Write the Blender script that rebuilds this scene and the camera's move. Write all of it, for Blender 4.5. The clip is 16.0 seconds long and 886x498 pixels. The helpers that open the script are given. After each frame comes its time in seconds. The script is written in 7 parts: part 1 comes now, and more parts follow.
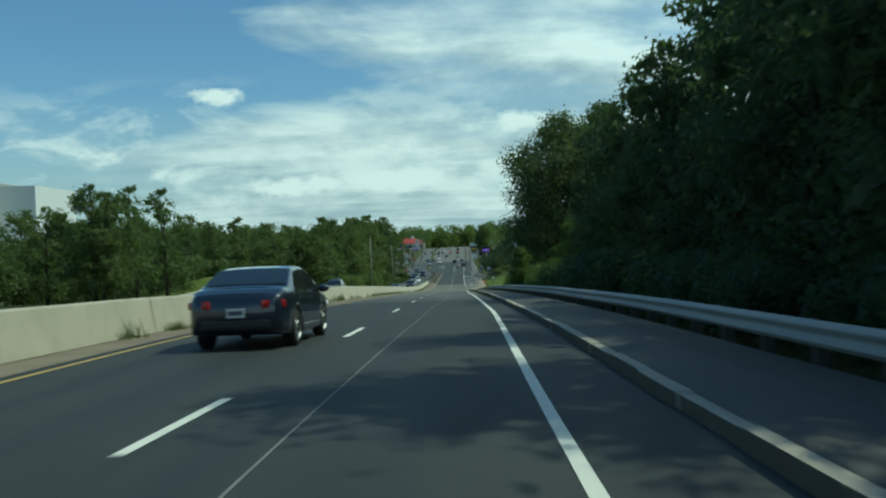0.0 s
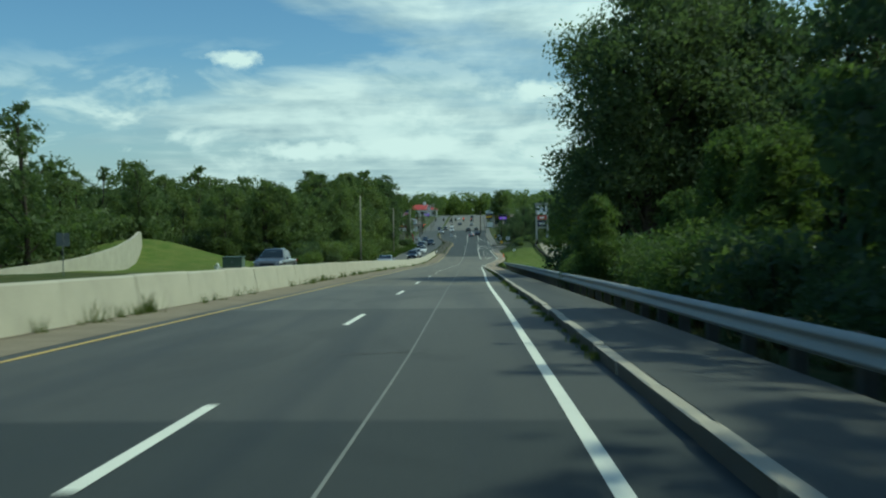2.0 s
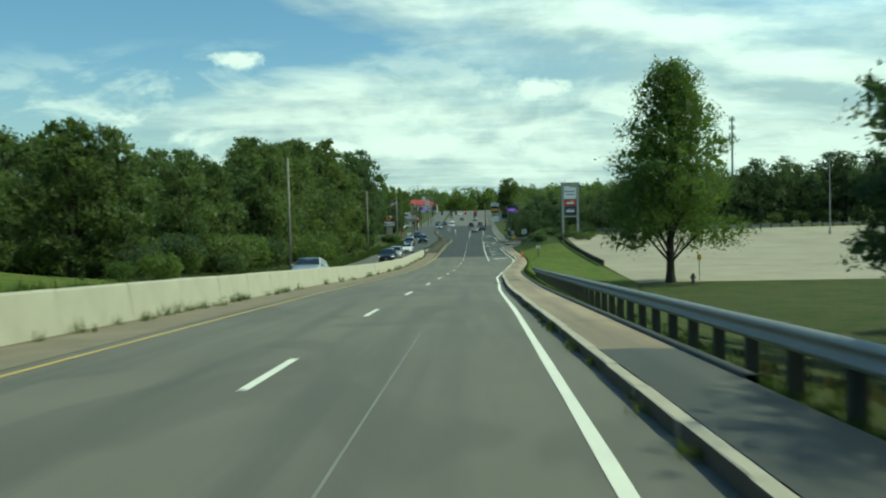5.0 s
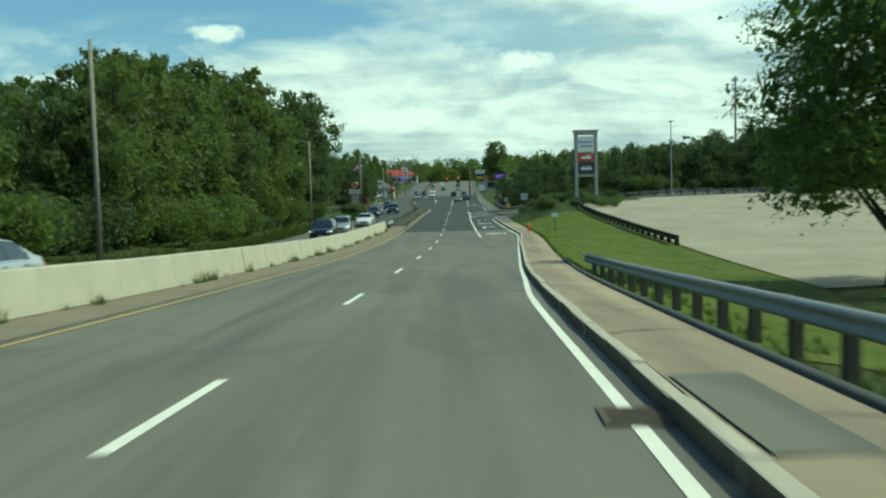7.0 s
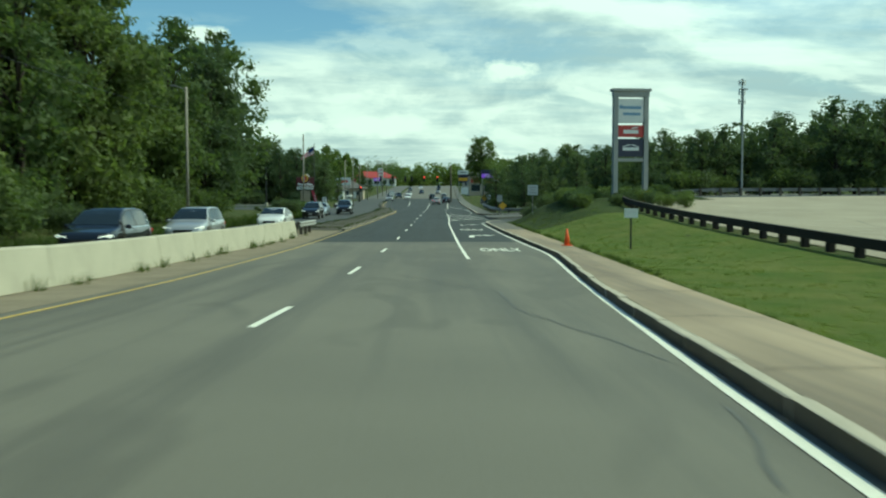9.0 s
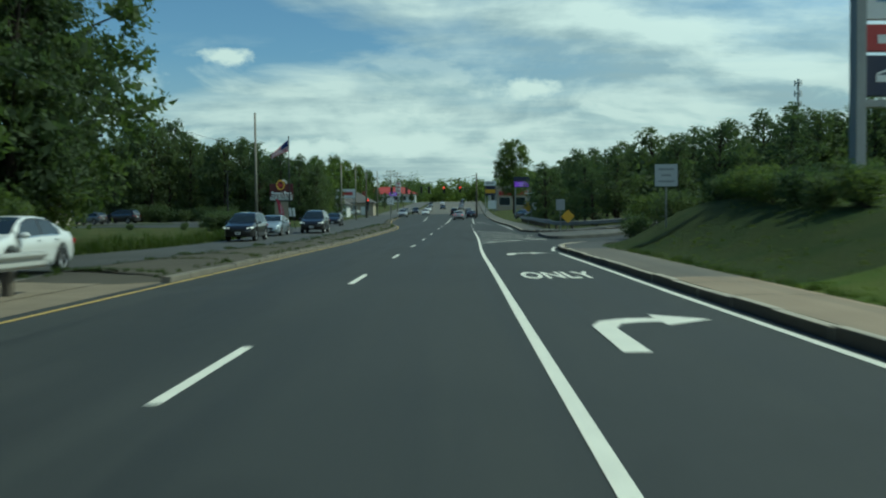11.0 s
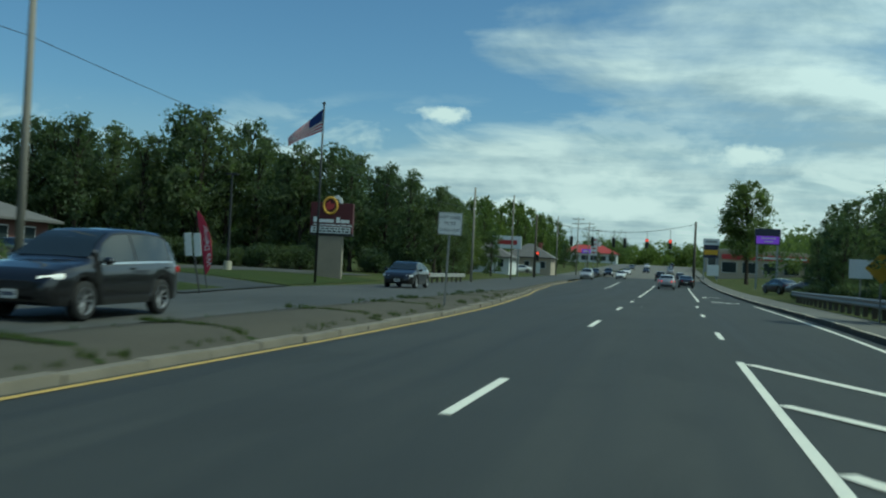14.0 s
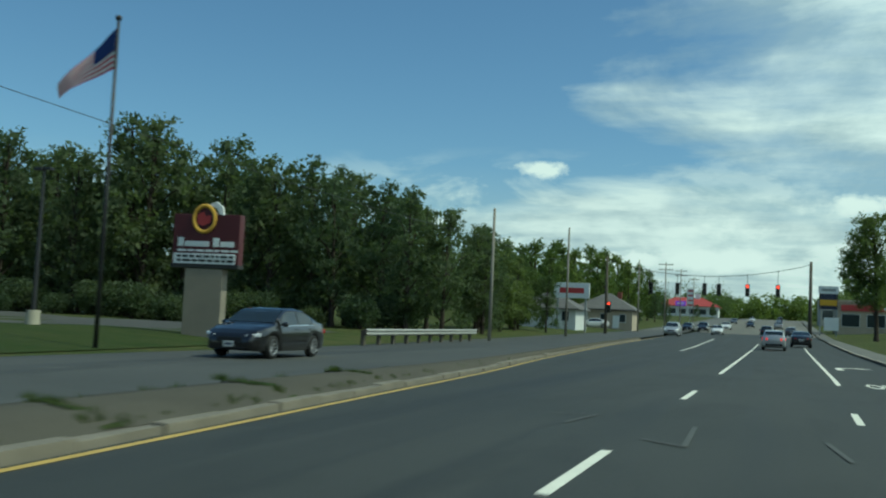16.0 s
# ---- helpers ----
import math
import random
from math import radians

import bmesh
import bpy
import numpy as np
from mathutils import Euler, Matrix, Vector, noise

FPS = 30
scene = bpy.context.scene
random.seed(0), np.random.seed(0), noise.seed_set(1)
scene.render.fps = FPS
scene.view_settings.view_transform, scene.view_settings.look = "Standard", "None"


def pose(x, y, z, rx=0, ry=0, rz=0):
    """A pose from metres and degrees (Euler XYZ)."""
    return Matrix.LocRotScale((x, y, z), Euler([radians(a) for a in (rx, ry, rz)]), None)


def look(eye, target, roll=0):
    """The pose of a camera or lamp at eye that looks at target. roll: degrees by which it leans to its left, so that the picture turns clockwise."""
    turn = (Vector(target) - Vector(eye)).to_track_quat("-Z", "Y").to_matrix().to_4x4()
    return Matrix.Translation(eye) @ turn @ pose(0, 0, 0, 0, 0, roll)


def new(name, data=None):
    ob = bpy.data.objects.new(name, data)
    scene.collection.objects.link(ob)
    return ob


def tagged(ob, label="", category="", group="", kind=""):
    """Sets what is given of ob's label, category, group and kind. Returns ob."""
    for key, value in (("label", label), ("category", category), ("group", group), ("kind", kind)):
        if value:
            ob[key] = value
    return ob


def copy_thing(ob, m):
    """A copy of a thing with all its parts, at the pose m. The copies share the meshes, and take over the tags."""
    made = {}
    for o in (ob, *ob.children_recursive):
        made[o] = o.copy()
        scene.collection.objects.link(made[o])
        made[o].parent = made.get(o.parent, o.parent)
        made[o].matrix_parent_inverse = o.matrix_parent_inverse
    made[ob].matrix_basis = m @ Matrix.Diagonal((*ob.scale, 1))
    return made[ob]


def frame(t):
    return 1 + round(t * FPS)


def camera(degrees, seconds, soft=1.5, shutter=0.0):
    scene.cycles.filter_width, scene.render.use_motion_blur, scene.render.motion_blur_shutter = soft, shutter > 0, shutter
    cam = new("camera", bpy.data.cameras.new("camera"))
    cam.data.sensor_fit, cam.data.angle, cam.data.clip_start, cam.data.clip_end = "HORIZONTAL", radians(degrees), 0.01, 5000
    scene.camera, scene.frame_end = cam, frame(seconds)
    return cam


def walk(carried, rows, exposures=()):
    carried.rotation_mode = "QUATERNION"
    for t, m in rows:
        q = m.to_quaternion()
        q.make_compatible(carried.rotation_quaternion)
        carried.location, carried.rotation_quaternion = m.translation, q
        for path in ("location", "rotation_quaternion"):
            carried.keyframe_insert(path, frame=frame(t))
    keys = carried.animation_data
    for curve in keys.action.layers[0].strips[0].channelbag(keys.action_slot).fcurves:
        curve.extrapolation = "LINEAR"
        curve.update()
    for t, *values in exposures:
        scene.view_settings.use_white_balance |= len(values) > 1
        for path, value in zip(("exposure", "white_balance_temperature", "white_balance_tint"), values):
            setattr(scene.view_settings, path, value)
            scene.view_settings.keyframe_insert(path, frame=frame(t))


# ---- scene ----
cam = camera(49.25, 16.0, soft=2.1, shutter=0.35)
PATH = [
    (0.0, pose(0.000, -0.000, 1.335, 89.864, 2.211, 0.088)),
    (0.5, pose(0.210, 9.684, 1.169, 89.266, 2.061, 0.244)),
    (1.0, pose(0.374, 19.332, 0.963, 89.070, 2.149, 0.801)),
    (1.5, pose(0.497, 28.904, 0.711, 88.830, 1.693, 1.149)),
    (2.0, pose(0.634, 38.425, 0.387, 88.025, 0.614, 0.956)),
    (2.5, pose(0.800, 47.886, 0.000, 87.773, 0.257, 1.195)),
    (3.0, pose(0.979, 57.267, -0.298, 87.973, -0.222, 1.462)),
    (3.5, pose(1.156, 66.536, -0.664, 88.510, 0.442, 1.901)),
    (4.0, pose(1.255, 75.594, -1.030, 88.356, -0.212, 2.006)),
    (4.2, pose(1.286, 79.199, -1.173, 88.100, 0.082, 1.897)),
    (6.3, pose(1.406, 121.312, -2.911, 87.810, 1.808, 0.623)),
    (6.5, pose(1.502, 125.277, -3.100, 87.450, 1.790, 0.592)),
    (7.0, pose(1.763, 135.208, -3.513, 86.379, 1.540, 0.127)),
    (7.5, pose(2.053, 145.578, -4.028, 86.498, 1.699, 0.467)),
    (8.0, pose(2.381, 156.670, -4.506, 86.731, 1.547, -0.199)),
    (8.5, pose(2.744, 167.314, -4.895, 86.945, 1.112, -0.391)),
    (9.0, pose(3.039, 177.479, -5.266, 86.814, -0.003, -0.944)),
    (9.2, pose(3.152, 181.595, -5.417, 86.766, -0.353, -1.056)),
    (11.3, pose(3.696, 225.920, -6.184, 87.969, 0.772, 0.670)),
    (11.5, pose(3.710, 230.039, -6.190, 87.674, 0.965, 0.648)),
    (12.0, pose(3.725, 240.203, -6.212, 87.102, 1.317, 0.515)),
    (12.5, pose(3.691, 250.304, -6.282, 88.648, 0.527, 3.042)),
    (13.0, pose(3.884, 260.112, -6.284, 90.478, -1.467, 7.711)),
    (13.5, pose(3.989, 269.219, -6.291, 90.665, -2.816, 11.077)),
    (14.0, pose(4.100, 277.750, -6.280, 91.170, -2.850, 12.550)),
    (14.5, pose(3.924, 284.307, -6.356, 92.476, -2.681, 13.716)),
    (15.0, pose(4.011, 291.429, -6.256, 93.771, -2.469, 16.744)),
    (15.2, pose(4.055, 294.188, -6.241, 93.829, -2.494, 17.647)),
    (15.5, pose(4.146, 298.213, -6.133, 93.790, -2.774, 18.290)),
    (16.0, pose(4.388, 304.641, -6.086, 94.163, -2.647, 18.419)),
]
EXPOSURES = [(0.0, -0.48, 5500, -22), (2.2, -0.44, 5500, -22), (3.4, -0.16, 5950, -26), (9.2, -0.16, 6050, -28), (11.3, -0.64, 5550, -21), (14.0, -0.60, 5500, -20), (15.2, -0.48, 5600, -20), (16.0, -0.42, 5750, -20)]
walk(cam, PATH, EXPOSURES)

# ---- light: sun to the right, half-clouded sky ----
SUN_DIR = Vector((0.585, 0.02, 0.81)).normalized()
sun_data = bpy.data.lights.new("sun", "SUN")
sun_data.energy, sun_data.angle, sun_data.color = 4.0, radians(0.6), (1.0, 0.90, 0.73)
sun = new("sun", sun_data)
sun.matrix_world = look(tuple(SUN_DIR * 60), (0, 0, 0))


class Tree:
    """Short-hand for building a node tree."""

    def __init__(self, tree):
        self.t = tree

    def node(self, kind, **kw):
        n = self.t.nodes.new(kind)
        for key, value in kw.items():
            if key == "blend":
                n.blend_type = value
            elif key == "op":
                n.operation = value
            elif key == "data":
                n.data_type = value
            elif key == "sky":
                n.sky_type = value
        return n

    def link(self, a, b):
        self.t.links.new(a, b)

    def math(self, op, a, b=None, clamp=False):
        n = self.node("ShaderNodeMath", op=op)
        n.use_clamp = clamp
        for i, v in enumerate((a, b)):
            if v is None:
                continue
            if isinstance(v, (int, float)):
                n.inputs[i].default_value = v
            else:
                self.link(v, n.inputs[i])
        return n.outputs[0]

    def mix(self, fac, a, b, blend="MIX"):
        n = self.node("ShaderNodeMix", data="RGBA", blend=blend)
        for sock, v in ((n.inputs[0], fac), (n.inputs[6], a), (n.inputs[7], b)):
            if isinstance(v, (int, float)):
                sock.default_value = v
            elif isinstance(v, tuple):
                sock.default_value = (*v, 1.0)[:4]
            else:
                self.link(v, sock)
        return n.outputs[2]

    def noise(self, vec, scale, detail=4.0, rough=0.55, distort=0.0):
        n = self.node("ShaderNodeTexNoise")
        n.inputs["Scale"].default_value = scale
        n.inputs["Detail"].default_value = detail
        n.inputs["Roughness"].default_value = rough
        n.inputs["Distortion"].default_value = distort
        if vec is not None:
            self.link(vec, n.inputs["Vector"])
        return n.outputs["Fac"]

    def ramp(self, fac, lo, hi):
        n = self.node("ShaderNodeMapRange")
        n.inputs["From Min"].default_value = lo
        n.inputs["From Max"].default_value = hi
        self.link(fac, n.inputs["Value"])
        return n.outputs["Result"]

    def mapping(self, vec, scale=(1, 1, 1), loc=(0, 0, 0)):
        n = self.node("ShaderNodeMapping")
        n.inputs["Scale"].default_value = scale
        n.inputs["Location"].default_value = loc
        self.link(vec, n.inputs["Vector"])
        return n.outputs["Vector"]


def build_sky():
    world = bpy.data.worlds.new("sky")
    world.use_nodes = True
    scene.world = world
    t = Tree(world.node_tree)
    bg = world.node_tree.nodes["Background"]
    sky = t.node("ShaderNodeTexSky", sky="NISHITA")
    sky.sun_disc = False
    sky.sun_elevation = math.asin(SUN_DIR.z)
    sky.sun_rotation = math.atan2(SUN_DIR.x, SUN_DIR.y)
    sky.air_density, sky.dust_density, sky.ozone_density = 1.0, 0.6, 1.6
    coord = t.node("ShaderNodeTexCoord").outputs["Generated"]
    sep = t.node("ShaderNodeSeparateXYZ")
    t.link(coord, sep.inputs[0])
    up = t.math("MAXIMUM", sep.outputs[2], 0.0)
    flat = t.math("ADD", up, 0.07)
    comb = t.node("ShaderNodeCombineXYZ")
    t.link(t.math("DIVIDE", sep.outputs[0], flat), comb.inputs[0])
    t.link(t.math("DIVIDE", sep.outputs[1], flat), comb.inputs[1])
    plane = comb.outputs[0]
    # broad sheet of cloud ahead and to the right, thin bank low down, clear sky to the left
    ahead_y = t.math("MAXIMUM", t.math("ABSOLUTE", sep.outputs[1]), 0.05)
    vx, vz = t.math("DIVIDE", sep.outputs[0], ahead_y), t.math("DIVIDE", up, ahead_y)
    big = t.noise(t.mapping(plane, (0.30, 0.42, 1), (2.3, 0.6, 0)), 1.0, 9.0, 0.58, 0.5)
    fine = t.noise(t.mapping(plane, (0.5, 0.9, 1)), 2.4, 8.0, 0.62, 0.3)
    lean = t.math("SUBTRACT", vx, t.math("MULTIPLY", vz, 0.8))
    side = t.ramp(t.math("ADD", lean, t.math("MULTIPLY", t.math("SUBTRACT", big, 0.5), 0.45)), -0.42, -0.20)
    low = t.ramp(vz, 0.15, 0.03)
    cover = t.math("ADD", t.math("MULTIPLY", side, 0.345), t.math("MULTIPLY", low, 0.20))
    view = t.node("ShaderNodeCombineXYZ")
    t.link(vx, view.inputs[0])
    t.link(vz, view.inputs[1])
    lump = t.noise(t.mapping(view.outputs[0], (3.4, 8.2, 1), (4.1, 1.3, 0)), 1.0, 9.0, 0.56, 0.5)
    lump_low = t.noise(t.mapping(view.outputs[0], (3.4, 8.2, 1), (4.1, 1.5, 0)), 1.0, 9.0, 0.56, 0.5)
    body = t.math("ADD", t.math("ADD", t.math("MULTIPLY", big, 0.42), t.math("MULTIPLY", fine, 0.30)), t.math("MULTIPLY", lump, 0.42))
    mask = t.ramp(t.math("ADD", body, cover), 0.73, 0.97)
    # small clear-edged cloud
    def blob(cx, cz, wx, wz, seed):
        dx = t.math("DIVIDE", t.math("SUBTRACT", t.math("DIVIDE", sep.outputs[0], sep.outputs[1]), cx), wx)
        dz = t.math("DIVIDE", t.math("SUBTRACT", t.math("DIVIDE", sep.outputs[2], sep.outputs[1]), cz), wz)
        r = t.math("SQRT", t.math("ADD", t.math("MULTIPLY", dx, dx), t.math("MULTIPLY", dz, dz)))
        n = t.noise(t.mapping(coord, (1, 1, 1.6), (seed, 0, 0)), 34.0, 6.0, 0.6)
        edge = t.math("SUBTRACT", t.math("ADD", 1.0, t.math("MULTIPLY", t.math("SUBTRACT", n, 0.5), 1.9)), r)
        ahead = t.math("GREATER_THAN", sep.outputs[1], 0.0)
        return t.math("MULTIPLY", t.ramp(edge, 0.0, 0.45), ahead)
    puffs = [blob(-0.232, 0.164, 0.036, 0.0115, 1.0), blob(-0.045, 0.071, 0.06, 0.014, 4.0), blob(0.085, 0.128, 0.03, 0.012, 7.0), blob(-0.15, 0.068, 0.07, 0.012, 9.0)]
    puff = puffs[0]
    for p in puffs[1:]:
        puff = t.math("MAXIMUM", puff, p)
    # heaped clouds low over the horizon: bright tops, grey-blue undersides
    heap = t.noise(t.mapping(view.outputs[0], (7.5, 19, 1), (1.7, 0.4, 0)), 1.0, 8.0, 0.58, 0.4)
    heap_low = t.noise(t.mapping(view.outputs[0], (7.5, 19, 1), (1.7, 0.62, 0)), 1.0, 8.0, 0.58, 0.4)
    belt = t.math("MULTIPLY", t.ramp(vz, 0.025, 0.06), t.ramp(vz, 0.19, 0.10))
    heaped = t.math("MULTIPLY", t.ramp(heap, 0.50, 0.60), belt)
    lit = t.ramp(t.math("SUBTRACT", heap, heap_low), -0.10, 0.06)
    ripple = t.noise(t.mapping(view.outputs[0], (4.0, 9.5, 1), (0.3, 2.4, 0)), 1.0, 9.0, 0.62, 0.6)
    mottle = t.math("ADD", t.math("MULTIPLY", t.noise(t.mapping(plane, (0.5, 1.1, 1), (5, 1, 0)), 1.7, 7.0, 0.6), 0.4), t.math("MULTIPLY", ripple, 0.55))
    shade = t.ramp(t.math("ADD", mottle, t.math("MULTIPLY", t.math("SUBTRACT", lump, lump_low), 0.9)), 0.36, 0.58)
    cloud = t.mix(shade, CLOUD_DARK, CLOUD_LIGHT)
    haze = t.ramp(up, 0.16, 0.0)
    clear = t.mix(t.math("MULTIPLY", haze, 0.75), t.mix(1.0, sky.outputs[0], SKY_TINT, "MULTIPLY"), HAZE)
    out = t.mix(t.math("MULTIPLY", mask, 0.9), clear, cloud)
    out = t.mix(t.math("MULTIPLY", heaped, 0.85), out, t.mix(lit, CLOUD_UNDER, CLOUD_LIGHT))
    out = t.mix(puff, out, CLOUD_LIGHT)
    sunward = t.math("MULTIPLY", t.ramp(vz, 0.10, 0.30), t.ramp(vx, -0.10, 0.35))
    out = t.mix(sunward, out, t.mix(1.0, out, (1.42, 1.40, 1.36), "MULTIPLY"))
    t.link(out, bg.inputs["Color"])
    bg.inputs["Strength"].default_value = SKY_STRENGTH


SKY_STRENGTH = 0.10
CLOUD_LIGHT, CLOUD_DARK, HAZE = (10.9, 11.0, 10.6), (5.6, 6.3, 6.8), (5.9, 6.5, 6.8)
CLOUD_UNDER = (5.8, 6.9, 7.4)
SKY_TINT = (1.08, 1.18, 1.30)
build_sky()


# ---- materials ----
def material(name, colour, rough=0.7, metal=0.0, vary=0.25, scale=3.0, fine=60.0, bump=0.15, alt=None, spec=0.4, stretch=(1, 1, 1), coat=0.0):
    """A surface with broad stains and fine grain, in metres of the world or of the thing."""
    m = bpy.data.materials.new(name)
    m.use_nodes = True
    t = Tree(m.node_tree)
    p = m.node_tree.nodes["Principled BSDF"]
    vec = t.mapping(t.node("ShaderNodeTexCoord").outputs["Object"], stretch)
    a = t.noise(vec, scale, 5.0, 0.6)
    b = t.noise(vec, fine, 3.0, 0.6)
    dark = tuple(c * (1 - vary) for c in colour)
    light = alt or tuple(min(1, c * (1 + vary)) for c in colour)
    col = t.mix(t.ramp(a, 0.3, 0.7), dark, light)
    col = t.mix(0.5, col, t.mix(t.ramp(b, 0.25, 0.75), tuple(c * 0.8 for c in colour), tuple(min(1, c * 1.2) for c in colour)), "MIX")
    t.link(col, p.inputs["Base Color"])
    p.inputs["Metallic"].default_value = metal
    p.inputs["Specular IOR Level"].default_value = spec
    p.inputs["Coat Weight"].default_value = coat
    t.link(t.math("ADD", t.math("MULTIPLY", t.math("SUBTRACT", a, 0.5), 0.25), rough, True), p.inputs["Roughness"])
    if bump:
        n = t.node("ShaderNodeBump")
        n.inputs["Strength"].default_value = bump
        n.inputs["Distance"].default_value = 0.02
        t.link(b, n.inputs["Height"])
        t.link(n.outputs[0], p.inputs["Normal"])
    return m


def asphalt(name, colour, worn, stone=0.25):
    """Asphalt with stone grain, broad patches, dark seams and long streaks."""
    m = bpy.data.materials.new(name)
    m.use_nodes = True
    t = Tree(m.node_tree)
    p = m.node_tree.nodes["Principled BSDF"]
    pos = t.node("ShaderNodeTexCoord").outputs["Object"]
    broad = t.noise(pos, 0.12, 4.0, 0.6)
    streak = t.noise(t.mapping(pos, (1.3, 0.035, 1)), 1.0, 5.0, 0.6)
    grain = t.noise(pos, 70.0, 3.0, 0.7)
    patch = t.noise(t.mapping(pos, (0.5, 0.16, 1)), 1.0, 2.0, 0.5, 1.0)
    col = t.mix(t.ramp(broad, 0.3, 0.7), colour, worn)
    col = t.mix(t.math("MULTIPLY", t.ramp(streak, 0.43, 0.66), 0.8), col, tuple(c * 0.6 for c in colour))
    col = t.mix(t.math("MULTIPLY", t.ramp(patch, 0.56, 0.63), 0.5), col, tuple(c * 0.7 for c in colour))
    col = t.mix(t.ramp(grain, 0.35, 0.75), col, t.mix(0.3, col, (stone, stone, stone * 0.94)))
    t.link(col, p.inputs["Base Color"])
    t.link(t.math("ADD", t.math("MULTIPLY", t.ramp(streak, 0.4, 0.7), -0.12), 0.78), p.inputs["Roughness"])
    p.inputs["Specular IOR Level"].default_value = 0.35
    n = t.node("ShaderNodeBump")
    n.inputs["Strength"].default_value = 0.25
    n.inputs["Distance"].default_value = 0.01
    t.link(grain, n.inputs["Height"])
    t.link(n.outputs[0], p.inputs["Normal"])
    return m


def grass_ground(name, lush, dry, soil, amount=0.5):
    m = bpy.data.materials.new(name)
    m.use_nodes = True
    t = Tree(m.node_tree)
    p = m.node_tree.nodes["Principled BSDF"]
    pos = t.node("ShaderNodeTexCoord").outputs["Object"]
    a, b, c = t.noise(pos, 0.5, 6.0, 0.68), t.noise(pos, 2.3, 5.0, 0.65), t.noise(pos, 28.0, 4.0, 0.7)
    col = t.mix(t.ramp(a, 0.35, 0.65), lush, dry)
    col = t.mix(t.math("MULTIPLY", t.ramp(b, 0.5, 0.75), amount), col, soil)
    col = t.mix(t.ramp(c, 0.3, 0.75), t.mix(0.6, col, tuple(v * 0.4 for v in lush)), col)
    t.link(col, p.inputs["Base Color"])
    p.inputs["Roughness"].default_value = 0.95
    p.inputs["Specular IOR Level"].default_value = 0.1
    n = t.node("ShaderNodeBump")
    n.inputs["Strength"].default_value = 0.8
    n.inputs["Distance"].default_value = 0.06
    t.link(c, n.inputs["Height"])
    t.link(n.outputs[0], p.inputs["Normal"])
    return m


def leaf_material(name, dark, light, glow):
    """Leaves that let some light through; each clump has its own shade."""
    m = bpy.data.materials.new(name)
    m.use_nodes = True
    t = Tree(m.node_tree)
    p = m.node_tree.nodes["Principled BSDF"]
    rnd = t.node("ShaderNodeNewGeometry").outputs["Random Per Island"]
    pos = t.node("ShaderNodeTexCoord").outputs["Object"]
    own = t.node("ShaderNodeObjectInfo").outputs["Random"]
    n = t.noise(pos, 0.55, 3.0, 0.6)
    mixv = t.math("ADD", t.math("ADD", t.math("MULTIPLY", rnd, 0.3), t.math("MULTIPLY", n, 0.8)), t.math("MULTIPLY", own, 0.35))
    col = t.mix(t.ramp(mixv, 0.45, 1.1), dark, light)
    col = t.mix(t.math("MULTIPLY", own, 0.45), col, t.mix(1.0, col, (1.12, 1.0, 0.75), "MULTIPLY"))
    t.link(col, p.inputs["Base Color"])
    p.inputs["Roughness"].default_value = 0.62
    p.inputs["Specular IOR Level"].default_value = 0.2
    tr = t.node("ShaderNodeBsdfTranslucent")
    t.link(t.mix(1.0, col, glow, "MULTIPLY"), tr.inputs["Color"])
    mx = t.node("ShaderNodeMixShader")
    mx.inputs[0].default_value = 0.5
    out = m.node_tree.nodes["Material Output"]
    t.link(p.outputs[0], mx.inputs[1])
    t.link(tr.outputs[0], mx.inputs[2])
    t.link(mx.outputs[0], out.inputs["Surface"])
    return m


def plain(name, colour, rough=0.5, metal=0.0, spec=0.5, coat=0.0, glow=0.0, transmission=0.0):
    m = bpy.data.materials.new(name)
    m.use_nodes = True
    p = m.node_tree.nodes["Principled BSDF"]
    p.inputs["Base Color"].default_value = (*colour, 1)
    p.inputs["Roughness"].default_value = rough
    p.inputs["Metallic"].default_value = metal
    p.inputs["Specular IOR Level"].default_value = spec
    p.inputs["Coat Weight"].default_value = coat
    p.inputs["Transmission Weight"].default_value = transmission
    if glow:
        p.inputs["Emission Color"].default_value = (*colour, 1)
        p.inputs["Emission Strength"].default_value = glow
    return m


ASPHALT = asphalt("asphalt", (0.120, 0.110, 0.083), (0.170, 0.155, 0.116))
# next three: asphalt darkened in its colour for stretches under shade
ASPHALT_DARK_SHADED = asphalt("asphalt_dark_shaded", (0.026, 0.030, 0.028), (0.042, 0.045, 0.041), 0.13)
ASPHALT_GREY_SHADED = asphalt("asphalt_grey_shaded", (0.056, 0.056, 0.050), (0.084, 0.082, 0.072), 0.2)
ASPHALT_SLATE_SHADED = asphalt("asphalt_slate_shaded", (0.048, 0.050, 0.046), (0.072, 0.073, 0.066), 0.16)
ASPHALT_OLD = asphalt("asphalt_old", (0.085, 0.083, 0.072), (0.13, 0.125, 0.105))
ASPHALT_PATH = asphalt("asphalt_path", (0.225, 0.165, 0.102), (0.385, 0.292, 0.188))
# darker copy of the sandy path colour, for the shaded end
ASPHALT_PATH_SHADED = asphalt("asphalt_path_shaded", (0.11, 0.095, 0.07), (0.16, 0.138, 0.10))
LOT_PAVING = material("lot_paving", (0.32, 0.28, 0.21), 0.92, vary=0.3, scale=0.22, fine=9, bump=0.2, spec=0.15)
# kerb colour with the shade of the road face painted in
KERB_FACE_SHADE = material("kerb_face_shade", (0.125, 0.108, 0.080), 0.9, vary=0.3, scale=1.5, fine=60, bump=0.25, spec=0.15)
CONCRETE = material("concrete", (0.40, 0.37, 0.29), 0.85, vary=0.22, scale=0.9, fine=40, bump=0.2, spec=0.2)
